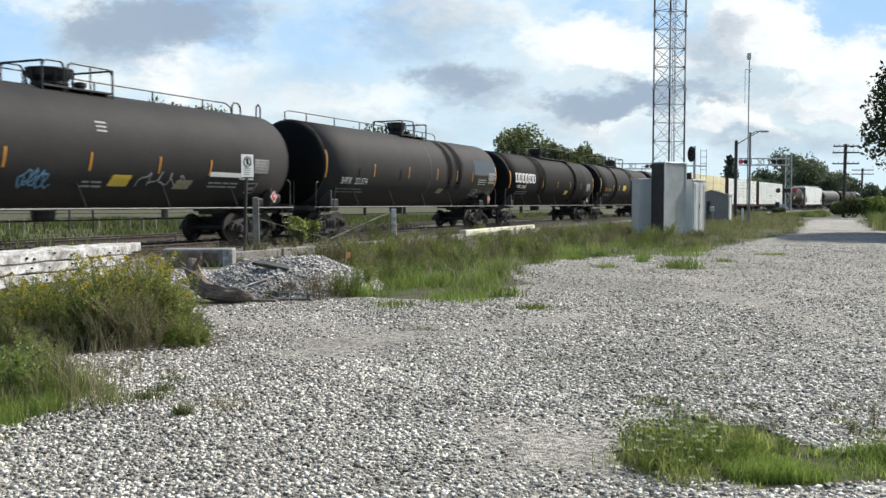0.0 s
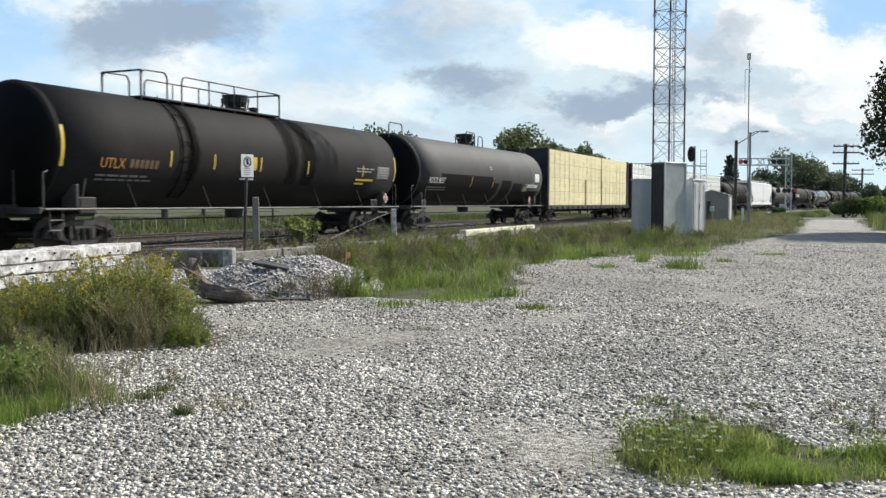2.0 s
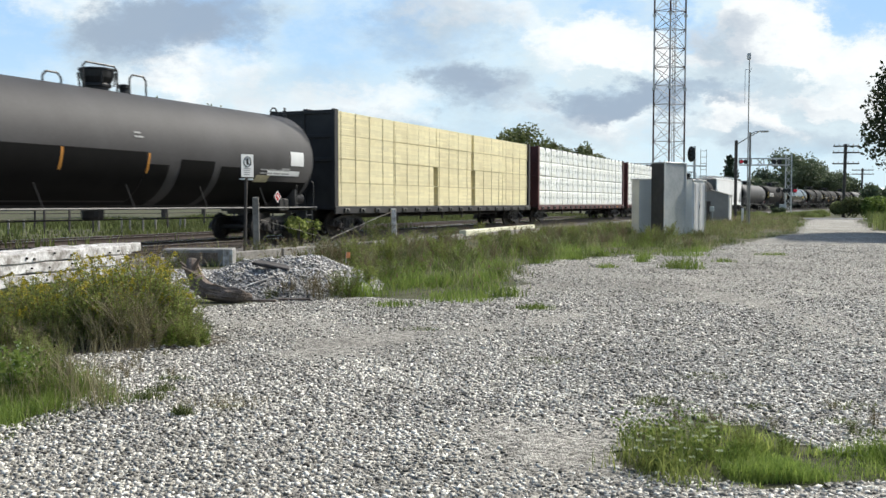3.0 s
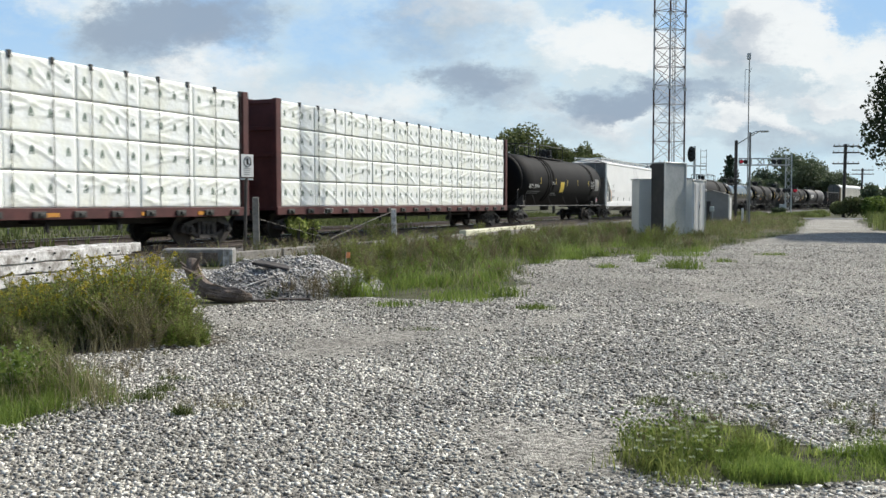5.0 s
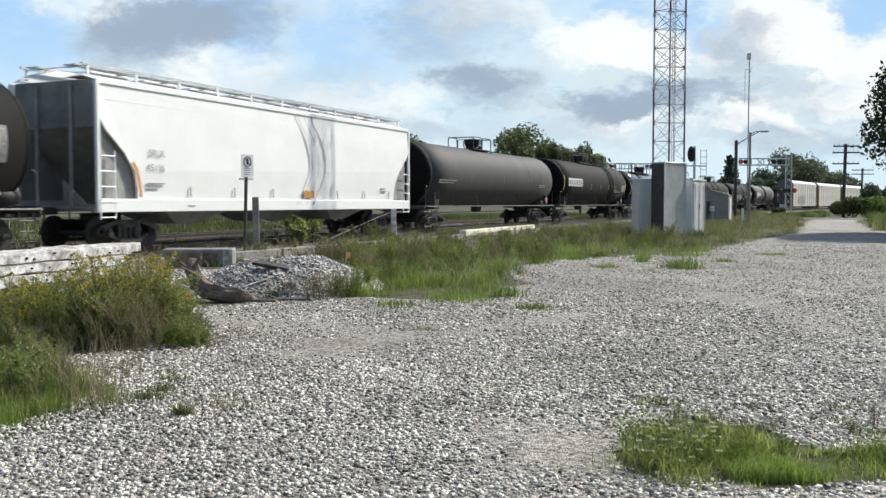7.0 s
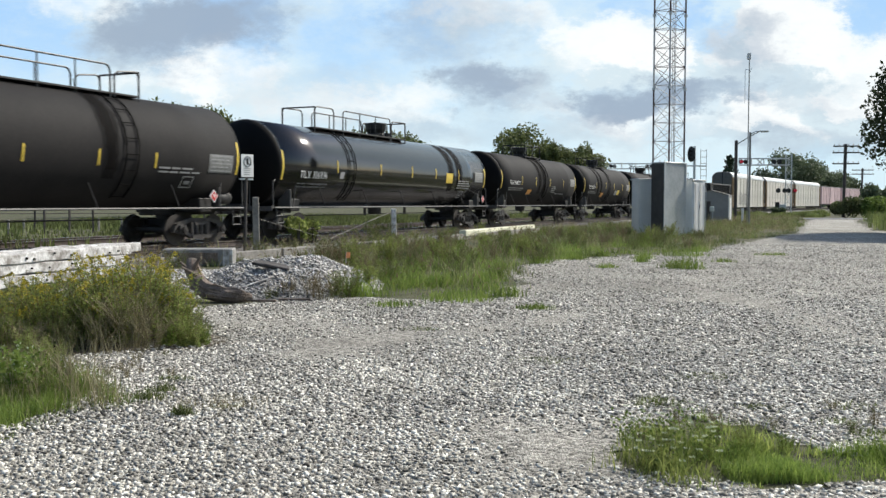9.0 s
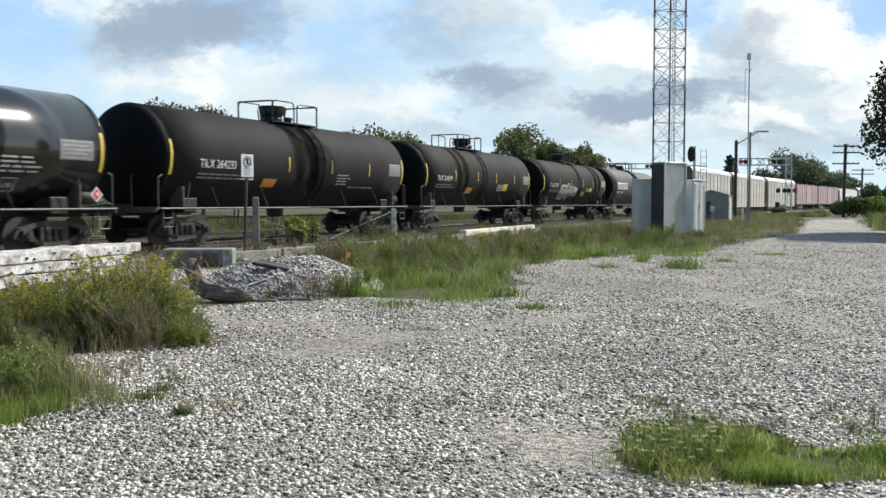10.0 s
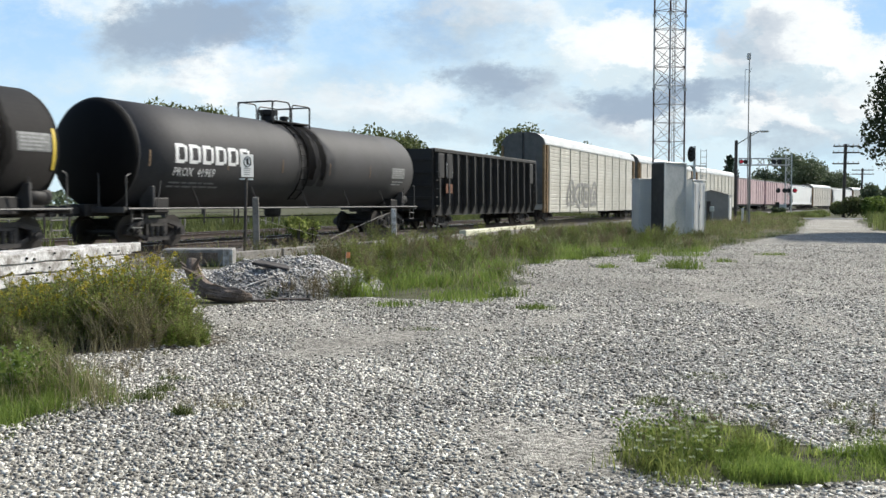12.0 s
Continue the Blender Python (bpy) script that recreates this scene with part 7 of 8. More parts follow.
def cabinet(x, y, turn, w, d, h, label, door=False, louvres=0):
    c = thing("equipment_cabinet", label, "cabinet", pose(x, y, 0, 0, 0, turn))
    part("body", boxes((-w / 2, -d / 2, 0.1, w / 2, d / 2, h), w=0.015), M["white" if door else "alu"], c)
    part("plinth", boxes((-w / 2 - 0.04, -d / 2 - 0.04, -0.02, w / 2 + 0.04, d / 2 + 0.04, 0.1), w=0.01), M["concrete"], c)
    part("lid", boxes((-w / 2 - 0.05, -d / 2 - 0.05, h, w / 2 + 0.05, d / 2 + 0.05, h + 0.07), w=0.015), M["alu"], c)
    if door:
        dr = part("door", boxes((-w / 2 + 0.06, -d / 2 - 0.03, 0.2, w / 2 - 0.06, -d / 2 + 0.0, h - 0.1), w=0.008), M["white"], c, "white cabinet door")
        part("handle", boxes((0.0, -d / 2 - 0.07, h * 0.5, 0.03, -d / 2 - 0.03, h * 0.5 + 0.2), w=0.006), M["black"], dr)
        for k in range(3):
            xx = -w / 2 + 0.14 + (w - 0.28) * k / 2
            part("gap", boxes((xx + 0.04, -d / 2 - 0.036, 0.22, xx + 0.12, -d / 2 - 0.029, h - 0.12)), M["shed"], dr) if k < 2 else None
            part("stiffener", boxes((xx - 0.03, -d / 2 - 0.05, 0.25, xx + 0.03, -d / 2 - 0.028, h - 0.15), w=0.006), M["white"], dr)
    return c


cabinet(9.72, 44.8, 14, 0.86, 0.8, 2.66, "light grey aluminium trackside cabinet beside the mast")
cabinet(12.25, 44.95, 48, 1.3, 0.4, 2.62, "white ribbed metal equipment cabinet with louvred door", True)

# colour-light signal by the mast
signal = thing("railway_signal", "black colour-light railway signal with ladder", "signal", pose(14.0, 52.0, 0, 0, 0, 10))
part("mast", rods(0.07, [(0.18, 0.1, 0), (0.18, 0.1, 4.75)], n=10), M["galv"], signal)
bm = bmesh.new()
rod(bm, (0, -0.02, 0), (0, 0.03, 0), 0.22, 24)
bmesh.ops.scale(bm, vec=(1, 1, 2.0), verts=bm.verts[:])
bmesh.ops.translate(bm, verts=bm.verts[:], vec=(-0.06, 0, 4.3))
part("target", bm, M["black"], signal, "black oval target plate")
for z in (4.52, 4.3, 4.08):
    h = part("hood", lathe([(-0.28, 0.11), (-0.02, 0.12), (-0.02, 0.09), (-0.26, 0.09)], 14, "Y"), M["black"], signal)
    h.location = (-0.06, 0, z)
bm = bmesh.new()
rod(bm, (0, -0.02, 0), (0, 0.03, 0), 0.26, 20)
bmesh.ops.translate(bm, verts=bm.verts[:], vec=(-0.05, 0, 2.7))
part("lower_target", bm, M["black"], signal, "round lower target")
part("bracket", rods(0.04, [(-0.06, 0.06, 4.3), (0.18, 0.1, 4.3)], [(-0.05, 0.06, 2.7), (0.18, 0.1, 2.7)], [(-0.3, 0.06, 3.65), (0.9, 0.1, 3.65)]), M["galv"], signal)
part("signal_ladder", rods(0.016, [(0.55, 0.1, 0), (0.55, 0.1, 4.6)], [(0.9, 0.1, 0), (0.9, 0.1, 4.6)], *[[(0.55, 0.1, z), (0.9, 0.1, z)] for z in np.arange(0.3, 4.6, 0.35)], n=5), M["galv"], signal)

# relay hut
hut = thing("relay_hut", "grey metal relay hut with shallow gabled roof", "hut", pose(23.2, 79.0, 0, 0, 0, -22))
bm = bmesh.new()
pts = [(-1.55, 0), (1.3, 0), (1.3, 2.25), (-0.1, 2.62), (-1.55, 2.25)]
f0_ = [bm.verts.new((x, -1.5, z)) for x, z in pts]
f1_ = [bm.verts.new((x, 2.0, z)) for x, z in pts]
bm.faces.new(f0_)
bm.faces.new(f1_[::-1])
for i in range(5):
    bm.faces.new((f0_[i], f0_[(i + 1) % 5], f1_[(i + 1) % 5], f1_[i]))
bmesh.ops.recalc_face_normals(bm, faces=bm.faces[:])
part("body", bm, M["shed"], hut)
for s_, x0_, x1_ in ((1, -1.65, -0.1), (-1, -0.1, 1.4)):
    bm = bmesh.new()
    za_, zb_ = (2.22, 2.66) if s_ > 0 else (2.66, 2.22)
    vs = [bm.verts.new(c) for c in ((x0_, -1.6, za_), (x1_, -1.6, zb_), (x1_, 2.1, zb_), (x0_, 2.1, za_))]
    bm.faces.new(vs)
    bmesh.ops.solidify(bm, geom=bm.faces[:], thickness=-0.06)
    part("roof_sheet", bm, M["shed"], hut)
part("corner_trim", boxes((1.28, -1.56, 0, 1.34, -1.48, 2.24)), M["alu"], hut)
part("end_door", boxes((1.3, -0.6, 0.05, 1.34, 0.4, 2.0), w=0.008), M["white"], hut, "white side door")
meter = thing("meter_pedestal", "dark utility meter pedestal with pipes", "meter pedestal", pose(20.7, 72.0, 0))
part("board", boxes((-0.15, -0.05, 0, 0.15, 0.05, 1.7), w=0.01), M["pole"], meter)
part("meter_box", boxes((0.05, -0.2, 0.9, 0.4, 0.0, 1.3), w=0.03), M["galv"], meter)
part("conduit", rods(0.03, [(0.3, -0.1, 0), (0.3, -0.1, 0.95)]), M["galv"], meter)
marker = part("marker_post", rods(0.09, [(0, 0, 0), (0, 0, 1.15)], n=10), M["white"], None)
marker.matrix_basis = pose(24.0, 74.0, 0)
tagged(marker, "short white marker post", "post")

# ---- poles ----
lamp = thing("street_lamp", "dark wooden pole carrying a long bracket arm", "street lamp", pose(26.9, 85.0, 0))
part("pole", rods(0.15, [(0, 0, 0), (0, 0, 7.3)], n=10), M["pole"], lamp)
part("arm", rods(0.05, [(0, 0, 6.9), (0.7, -1.2, 7.5), (1.35, -2.6, 8.0)]), M["galv"], lamp)
mast = thing("radio_mast", "thin steel pole with aerial, box and street light arm", "mast", pose(23.2, 70.0, 0))
part("pole", rods(0.085, [(0, 0, 0), (0, 0, 6.9)], n=10), M["shed"], mast)
part("aerial_pole", rods(0.04, [(-0.12, 0.1, 0), (-0.12, 0.1, 12.4)], n=8), M["shed"], mast)
part("aerial_box", boxes((-0.28, 0.0, 12.35, -0.02, 0.2, 12.85), w=0.02), M["alu"], mast)
part("side_aerial", rods(0.022, [(-0.12, 0.1, 11.6), (-0.42, 0.1, 11.6), (-0.42, 0.1, 9.1)], [(-0.12, 0.1, 11.3), (0.08, 0.1, 11.75)]), M["galv"], mast)
part("lamp_arm", rods(0.04, [(0, 0, 6.75), (0.35, -0.2, 6.95), (0.75, -0.4, 6.95)]), M["galv"], mast)
bm = bmesh.new()
box(bm, 0.65, -0.6, 6.86, 1.2, -0.3, 7.0)
bevel(bm, 0.05, 2)
part("lamp_head", bm, M["glass_lamp"], mast)


def utility_pole(x, y, h, arms, label):
    p = thing("utility_pole", label, "utility pole", pose(x, y, 0, 0, 0, -8), group="utility poles")
    part("pole", rods(0.17, [(-0.12, 0, 0), (0, 0, h)], n=10), M["pole"], p)
    for z, w in arms:
        arm = part("cross_arm", boxes((-w, -0.24, z - 0.07, w, -0.12, z + 0.07), w=0.01), M["pole"], p)
        for k in range(6):
            xx = -w + 0.12 + k * (2 * w - 0.24) / 5
            part("insulator", rods(0.045, [(xx, -0.18, z + 0.07), (xx, -0.18, z + 0.24)]), M["glass_lamp"], arm)
    return p


utility_pole(43.9, 101.0, 8.0, ((7.75, 1.35), (7.05, 1.4), (5.85, 1.4)), "dark wooden utility pole with three cross-arms")
utility_pole(73.0, 161.0, 7.6, ((7.3, 1.8), (6.6, 1.8)), "distant dark utility pole with two cross-arms")


# ---- level crossing signals ----
def lamp_pair(parent, x, y, z, lit=-1, gap=0.36):
    for k, dx in enumerate((-gap, gap)):
        bm = bmesh.new()
        rod(bm, (0, -0.02, 0), (0, 0.02, 0), 0.30, 20)
        d = part("flasher", bm, M["black"], parent, "round black flasher background")
        d.location = (x + dx, y, z)
        bm = bmesh.new()
        rod(bm, (0, -0.34 if k == lit else -0.05, 0), (0, -0.02, 0), 0.19 if k == lit else 0.16, 16)
        part("lens", bm, M["lamp_red"] if k == lit else M["lens"], d, "lit red lens" if k == lit else "")
        part("visor", lathe([(-0.3, 0.18), (-0.02, 0.19), (-0.02, 0.17), (-0.28, 0.16)], 14, "Y"), M["black"], d)


def cantilever(x, y, reach, z, turn, way, label, lit=True):
    c = thing("crossing_signal", label, "crossing signal", pose(x, y, 0, 0, 0, turn), group="crossing signals")
    part("column", boxes((-0.45, -0.06, 0, -0.33, 0.06, z + 1.0), (0.33, -0.06, 0, 0.45, 0.06, z + 1.0), w=0.01), M["galv"], c)
    part("footing", boxes((-0.7, -0.5, -0.02, 0.7, 0.5, 0.25), w=0.03), M["concrete"], c)
    for k in range(8):
        za, zb = 0.4 + k * (z + 0.5) / 8, 0.4 + (k + 1) * (z + 0.5) / 8
        part("lacing", rods(0.035, [(-0.39, 0, za), (0.39, 0, zb)], [(-0.39, 0, zb), (0.39, 0, za)], n=4), M["galv"], c)
    x1 = way * reach
    for zz in (z - 0.42, z + 0.42):
        part("boom_chord", rods(0.10, [(0, 0, zz), (x1, 0, zz)]), M["alu"], c)
    n = 4
    for k in range(n + 1):
        xx = x1 * k / n
        part("boom_post", rods(0.07, [(xx, 0, z - 0.42), (xx, 0, z + 0.42)]), M["alu"], c)
    xm = x1 * 0.58
    part("boom_cross", rods(0.075, [(xm - 0.42, 0, z - 0.42), (xm + 0.42, 0, z + 0.42)], [(xm - 0.42, 0, z + 0.42), (xm + 0.42, 0, z - 0.42)]), M["white"], c)
    lamp_pair(c, x1 * 0.92, -0.15, z, 0 if lit else -1, 0.3)
    lamp_pair(c, x1 * 0.25, -0.15, z, -1)
    lamp_pair(c, -0.75 * way * 0 - 1.0, -0.2, 3.2, -1, 0.42)
    lamp_pair(c, 0.35, -0.25, 3.2, 1 if lit else -1, 0.42)
    return c


cantilever(45.2, 121.0, 6.6, 6.95, 2, -1, "grey cantilever level-crossing signal with a lit red lamp")
cantilever(36.0, 152.0, 9.0, 7.6, 4, -1, "far cantilever level-crossing signal beyond the track", False)
gate = thing("gate_mechanism", "grey level-crossing gate mechanism on its footing", "gate mechanism", pose(44.0, 119.8, 0))
part("case", boxes((-0.45, -0.3, 0.5, 0.45, 0.3, 1.4), w=0.05), M["galv"], gate)
part("stand", boxes((-0.15, -0.15, 0, 0.15, 0.15, 0.55), w=0.01), M["galv"], gate)
part("counterweight", boxes((-0.9, -0.12, 1.0, -0.4, 0.12, 1.7), w=0.03), M["black"], gate)


# ---- plants ----
def leaves_mesh(name, centres, size, seed, droop=0.3, wide=0.55):
    """Many small leaf clumps, each a folded pair of blades."""
    rng = np.random.default_rng(seed)
    c = np.asarray(centres, float)
    n = len(c)
    a = rng.normal(size=(n, 3))
    a /= np.linalg.norm(a, axis=1)[:, None]
    b = rng.normal(size=(n, 3))
    b -= a * (a * b).sum(1)[:, None]
    b /= np.linalg.norm(b, axis=1)[:, None]
    s = size * rng.uniform(0.5, 1.4, n)[:, None]
    v = np.empty((n, 4, 3))
    v[:, 0] = c - a * s
    v[:, 1] = c + b * s * wide + np.array([0, 0, -droop * 0.2]) * s
    v[:, 2] = c + a * s
    v[:, 3] = c - b * s * wide + np.array([0, 0, -droop * 0.2]) * s
    idx = np.arange(n)[:, None] * 4
    me = bpy.data.meshes.new(name)
    me.from_pydata(v.reshape(-1, 3).tolist(), [], (idx + np.array([[0, 1, 2, 3]])).tolist())
    me.update()
    return me


def tree(x, y, h, r, seed, label, material="leaf", n=4200, leaf=0.28, trunk=0.35, low=0.25, z=0.0, lumps=18):
    """A broadleaf tree: tapered trunk, forking limbs, a crown of leaf clumps in uneven lobes."""
    rng = random.Random(seed)
    t = thing("tree", label, "tree", pose(x, y, z, 0, 0, rng.uniform(0, 360)))
    bm = bmesh.new()
    rod(bm, (0, 0, -0.1), (0.1, 0, h * low), h * 0.022, 9, h * 0.017)
    rod(bm, (0.1, 0, h * low), (0.0, 0.1, h * 0.8), h * 0.017, 8, h * 0.005)
    lobes = []
    for k in range(lumps):
        a = k * 2.4 + rng.uniform(-0.5, 0.5)
        f = rng.uniform(0.05, 1.0)
        zz = h * (low + 0.12 + (0.85 - low) * f)
        spread = r * (0.95 * math.sin(math.pi * min(1.0, 0.25 + 0.68 * f)) + 0.12) * rng.uniform(0.45, 0.95)
        c = Vector((spread * math.cos(a), spread * math.sin(a), zz))
        lobes.append((c, r * rng.uniform(0.26, 0.48)))
        rod(bm, (0.05, 0.05, h * (low + 0.4 * f * (1 - low))), c, h * 0.008, 5, h * 0.002)
    part("trunk", bm, M["bark"], t)
    pts = []
    for k in range(n):
        c, q = lobes[rng.randrange(len(lobes))]
        d = Vector((rng.gauss(0, 1), rng.gauss(0, 1), rng.gauss(0, 0.8))).normalized()
        q2 = q * (rng.random() ** 0.45) * (1 + 0.35 * noise.noise((c + d * q) * 1.3))
        pts.append(c + d * q2)
    part("crown", leaves_mesh("crown", [p[:] for p in pts], leaf, seed), M[material], t)
    return t


def conifer(x, y, h, r, seed, label):
    rng = random.Random(seed)
    t = thing("conifer", label, "tree", pose(x, y, 0, 0, 0, rng.uniform(0, 360)))
    bm = bmesh.new()
    rod(bm, (0, 0, -0.1), (0, 0, h), h * 0.02, 8, 0.02)
    pts = []
    for k in range(70):
        f = 0.08 + 0.9 * k / 70
        a = k * 2.39
        ln = r * (1 - f) ** 0.8 * rng.uniform(0.7, 1.15)
        tip = Vector((ln * math.cos(a), ln * math.sin(a), h * f - 0.18 * ln))
        rod(bm, (0, 0, h * f), tip, 0.03, 4, 0.008)
        for j in range(26):
            q = rng.random() ** 0.6
            pts.append((tip.x * q + rng.gauss(0, 0.16), tip.y * q + rng.gauss(0, 0.16), h * f - 0.18 * ln * q + rng.gauss(0, 0.12)))
    part("trunk", bm, M["bark"], t)
    part("crown", leaves_mesh("crown", pts, 0.26, seed), M["conifer"], t)
    return t


BG = [(-31.5, 104.0, 14.2, 4.6, 1), (-27.5, 106.0, 13.8, 4.4, 2), (-10.0, 118.0, 11.4, 4.8, 3), (-5.0, 120.0, 11.0, 5.0, 4), (12.0, 142.0, 14.0, 6.0, 5), (17.5, 146.0, 12.5, 5.0, 6), (22.0, 148.0, 11.6, 4.2, 7),
      (111.0, 300.0, 18.5, 10.5, 8), (122.5, 308.0, 15.0, 9.5, 9), (134.0, 320.0, 12.0, 9.0, 10), (66.0, 190.0, 7.2, 4.2, 12), (58.0, 190.0, 6.6, 3.8, 13)]
for x, y, h, r, s in BG:
    tree(x, y, h * 0.86, r, s, "green broadleaf tree standing beyond the track", "leaf" if s < 8 else "leaf_haze", n=11000, leaf=0.24 if s < 8 else (0.45 if s < 11 else 0.32))
conifer(46.5, 150.0, 9.4, 3.4, 21, "dark spruce beyond the railway hut")
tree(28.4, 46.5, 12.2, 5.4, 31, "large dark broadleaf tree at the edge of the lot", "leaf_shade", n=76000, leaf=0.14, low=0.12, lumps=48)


def bush(x, y, w, h, seed, material="leaf_bush", n=2600, leaf=0.13, label="dense green bush by the utility pole"):
    rng = random.Random(seed)
    t = thing("bush", label, "bush", pose(x, y, 0), group="roadside bushes")
    bm = bmesh.new()
    for k in range(9):
        a = rng.uniform(0, 6.28)
        rod(bm, (0.1 * math.cos(a), 0.1 * math.sin(a), -0.05), (w * 0.35 * math.cos(a), w * 0.35 * math.sin(a), h * rng.uniform(0.5, 0.8)), 0.04, 5, 0.012)
    tagged(part("stem", bm, M["bark"], t), kind="stuff")
    pts = []
    lobes = [(rng.uniform(-0.36, 0.36) * w, rng.uniform(-0.3, 0.3) * w, rng.uniform(0.25, 0.7) * h, min(rng.uniform(0.18, 0.3) * w, 0.34 * h)) for _ in range(9)]
    for k in range(n):
        cx, cy, cz, q = lobes[rng.randrange(9)]
        d = Vector((rng.gauss(0, 1), rng.gauss(0, 1), rng.gauss(0, 0.85))).normalized() * q * rng.random() ** 0.4
        pts.append((cx + d.x, cy + d.y, max(0.02, cz + d.z)))
    part("foliage", leaves_mesh("foliage", pts, leaf, seed), M[material], t)
    return t


bush(42.3, 97.0, 3.0, 2.3, 51, "leaf", 4500, 0.13, "dark dense bush by the utility pole")
bush(45.2, 96.5, 4.0, 2.4, 52, "leaf_bush", 5000, 0.14)
bush(48.6, 98.0, 4.6, 2.3, 53, "leaf_bush", 5000, 0.14)
bush(54.8, 106.0, 4.0, 3.0, 54, "leaf", 5000, 0.18, "tall dark bush behind the utility pole")
bush(57.0, 108.0, 6.5, 3.6, 55, "leaf", 5000, 0.18, "tall dark bush behind the utility pole")
bush(66.4, 140.0, 7.0, 4.8, 56, "leaf_haze", 3000, 0.35, "hazy green thicket along the road")
bush(77.0, 150.0, 8.0, 5.0, 57, "leaf_haze", 3000, 0.35, "hazy green thicket along the road")
bush(43.2, 118.5, 2.6, 1.1, 58, "leaf_haze", 1500, 0.13, "dark scrub at the crossing signal")


def far_woods():
    rng = random.Random(77)
    pts = []
    for k in range(16000):
        a = radians(rng.uniform(-40, 42))
        d = rng.uniform(420, 560)
        hh = 6.5 + 3.5 * noise.noise(Vector((a * 30, 2, 0))) + 2 * noise.noise(Vector((a * 90, 4, 0)))
        pts.append((d * math.sin(a), d * math.cos(a), rng.random() ** 0.7 * hh))
    return leaves_mesh("far_woods", pts, 1.3, 77)


stuff("seed_heads", leaves_mesh("seed_heads", [h[:3] for h in heads], 0.045, 14, 0.3, 0.3), M["seed"], "brown seed heads standing over the grass", "grass")
stuff("far_woods", far_woods(), M["leaf_haze"], "low belt of distant woods on the horizon", "woods")


def blade_leaves(name, items, seed, width=0.13):
    """Narrow leaves, each a folded lance from its foot along its own way: items of (foot, way, length)."""
    rng = np.random.default_rng(seed)
    foot = np.array([i[0] for i in items], float)
    way = np.array([i[1] for i in items], float)
    ln = np.array([i[2] for i in items], float)[:, None]
    way /= np.linalg.norm(way, axis=1)[:, None]
    side = np.cross(way, rng.normal(size=way.shape))
    side /= np.linalg.norm(side, axis=1)[:, None]
    v = np.empty((len(items), 4, 3))
    v[:, 0] = foot
    v[:, 1] = foot + way * ln * 0.45 + side * ln * width
    v[:, 2] = foot + way * ln + np.array([0, 0, -0.22]) * ln
    v[:, 3] = foot + way * ln * 0.45 - side * ln * width
    idx = np.arange(len(items))[:, None] * 4
    me = bpy.data.meshes.new(name)
    me.from_pydata(v.reshape(-1, 3).tolist(), [], (idx + np.array([[0, 1, 2, 3]])).tolist())
    me.update()
    return me


def weed(seed, h, stems, label, flower=0.0, leaf="weed", spread=0.28, length=0.075, per=60, lean=0.35, bare_foot=0.15, twigs=0, stem="weed_stem"):
    """A clump of tall weeds: arching stems with narrow leaves, side twigs and, on goldenrod, yellow plumes."""
    rng = random.Random(seed)
    w = thing("weed_clump", label, "weed", group="tall weeds")
    bm = bmesh.new()
    lv, fl = [], []
    for k in range(stems):
        a, q = rng.uniform(0, 6.283), spread * math.sqrt(rng.random())
        hh = h * rng.uniform(0.5, 1.0)
        out = Vector((math.cos(a), math.sin(a), 0)) * hh * rng.uniform(0.05, lean)
        p0 = Vector((q * math.cos(a), q * math.sin(a), -0.02))
        curve = lambda f: p0 + out * f * f + Vector((0, 0, hh * f))
        pts = [curve(f) for f in (0, 0.3, 0.65, 1.0)]
        for u, v in zip(pts, pts[1:]):
            rod(bm, u, v, 0.0045, 3, 0.003)
        axes = [(curve, bare_foot, 1.0, per)]
        for _ in range(twigs):
            f0, b = rng.uniform(0.35, 0.85), rng.uniform(0, 6.283)
            tip = curve(f0) + Vector((math.cos(b) * 0.13, math.sin(b) * 0.13, 0.16)) * rng.uniform(0.6, 1.5) * h
            root = curve(f0)
            rod(bm, root, tip, 0.003, 3, 0.002)
            axes.append((lambda f, root=root, tip=tip: root.lerp(tip, f), 0.2, 0.8, max(4, per // 4)))
            if flower and rng.random() < flower:
                fl += [(tip + Vector((rng.gauss(0, 0.018), rng.gauss(0, 0.018), rng.uniform(-0.07, 0.02))))[:] for _ in range(14)]
        for way, lo, size, count in axes:
            for j in range(count):
                f = rng.uniform(lo, 1.0)
                b = rng.uniform(0, 6.283)
                up = rng.uniform(0.15, 1.0)
                lv.append((way(f)[:], (math.cos(b), math.sin(b), up), length * size * rng.uniform(0.5, 1.2) * (1.15 - 0.6 * f)))
        if flower and rng.random() < flower:
            b = rng.uniform(0, 6.283)
            for j in range(46):
                f = rng.random()
                g = rng.uniform(-1, 1) * (1 - f) * 0.085
                fl.append((pts[3] + Vector((math.cos(b) * (0.10 * f + g), math.sin(b) * (0.10 * f - g), 0.07 * math.sin(f * 2.6) - 0.06 + rng.gauss(0, 0.012))))[:])
    tagged(part("stalk", bm, M[stem], w), kind="stuff")
    tagged(part("leaves", blade_leaves("leaves", lv, seed + 1), M[leaf], w), kind="stuff")
    if fl:
        tagged(part("flower_plume", leaves_mesh("flower_plume", fl, 0.013, seed + 2), M["flower"], w, "yellow flower plumes"), kind="stuff")
    return w


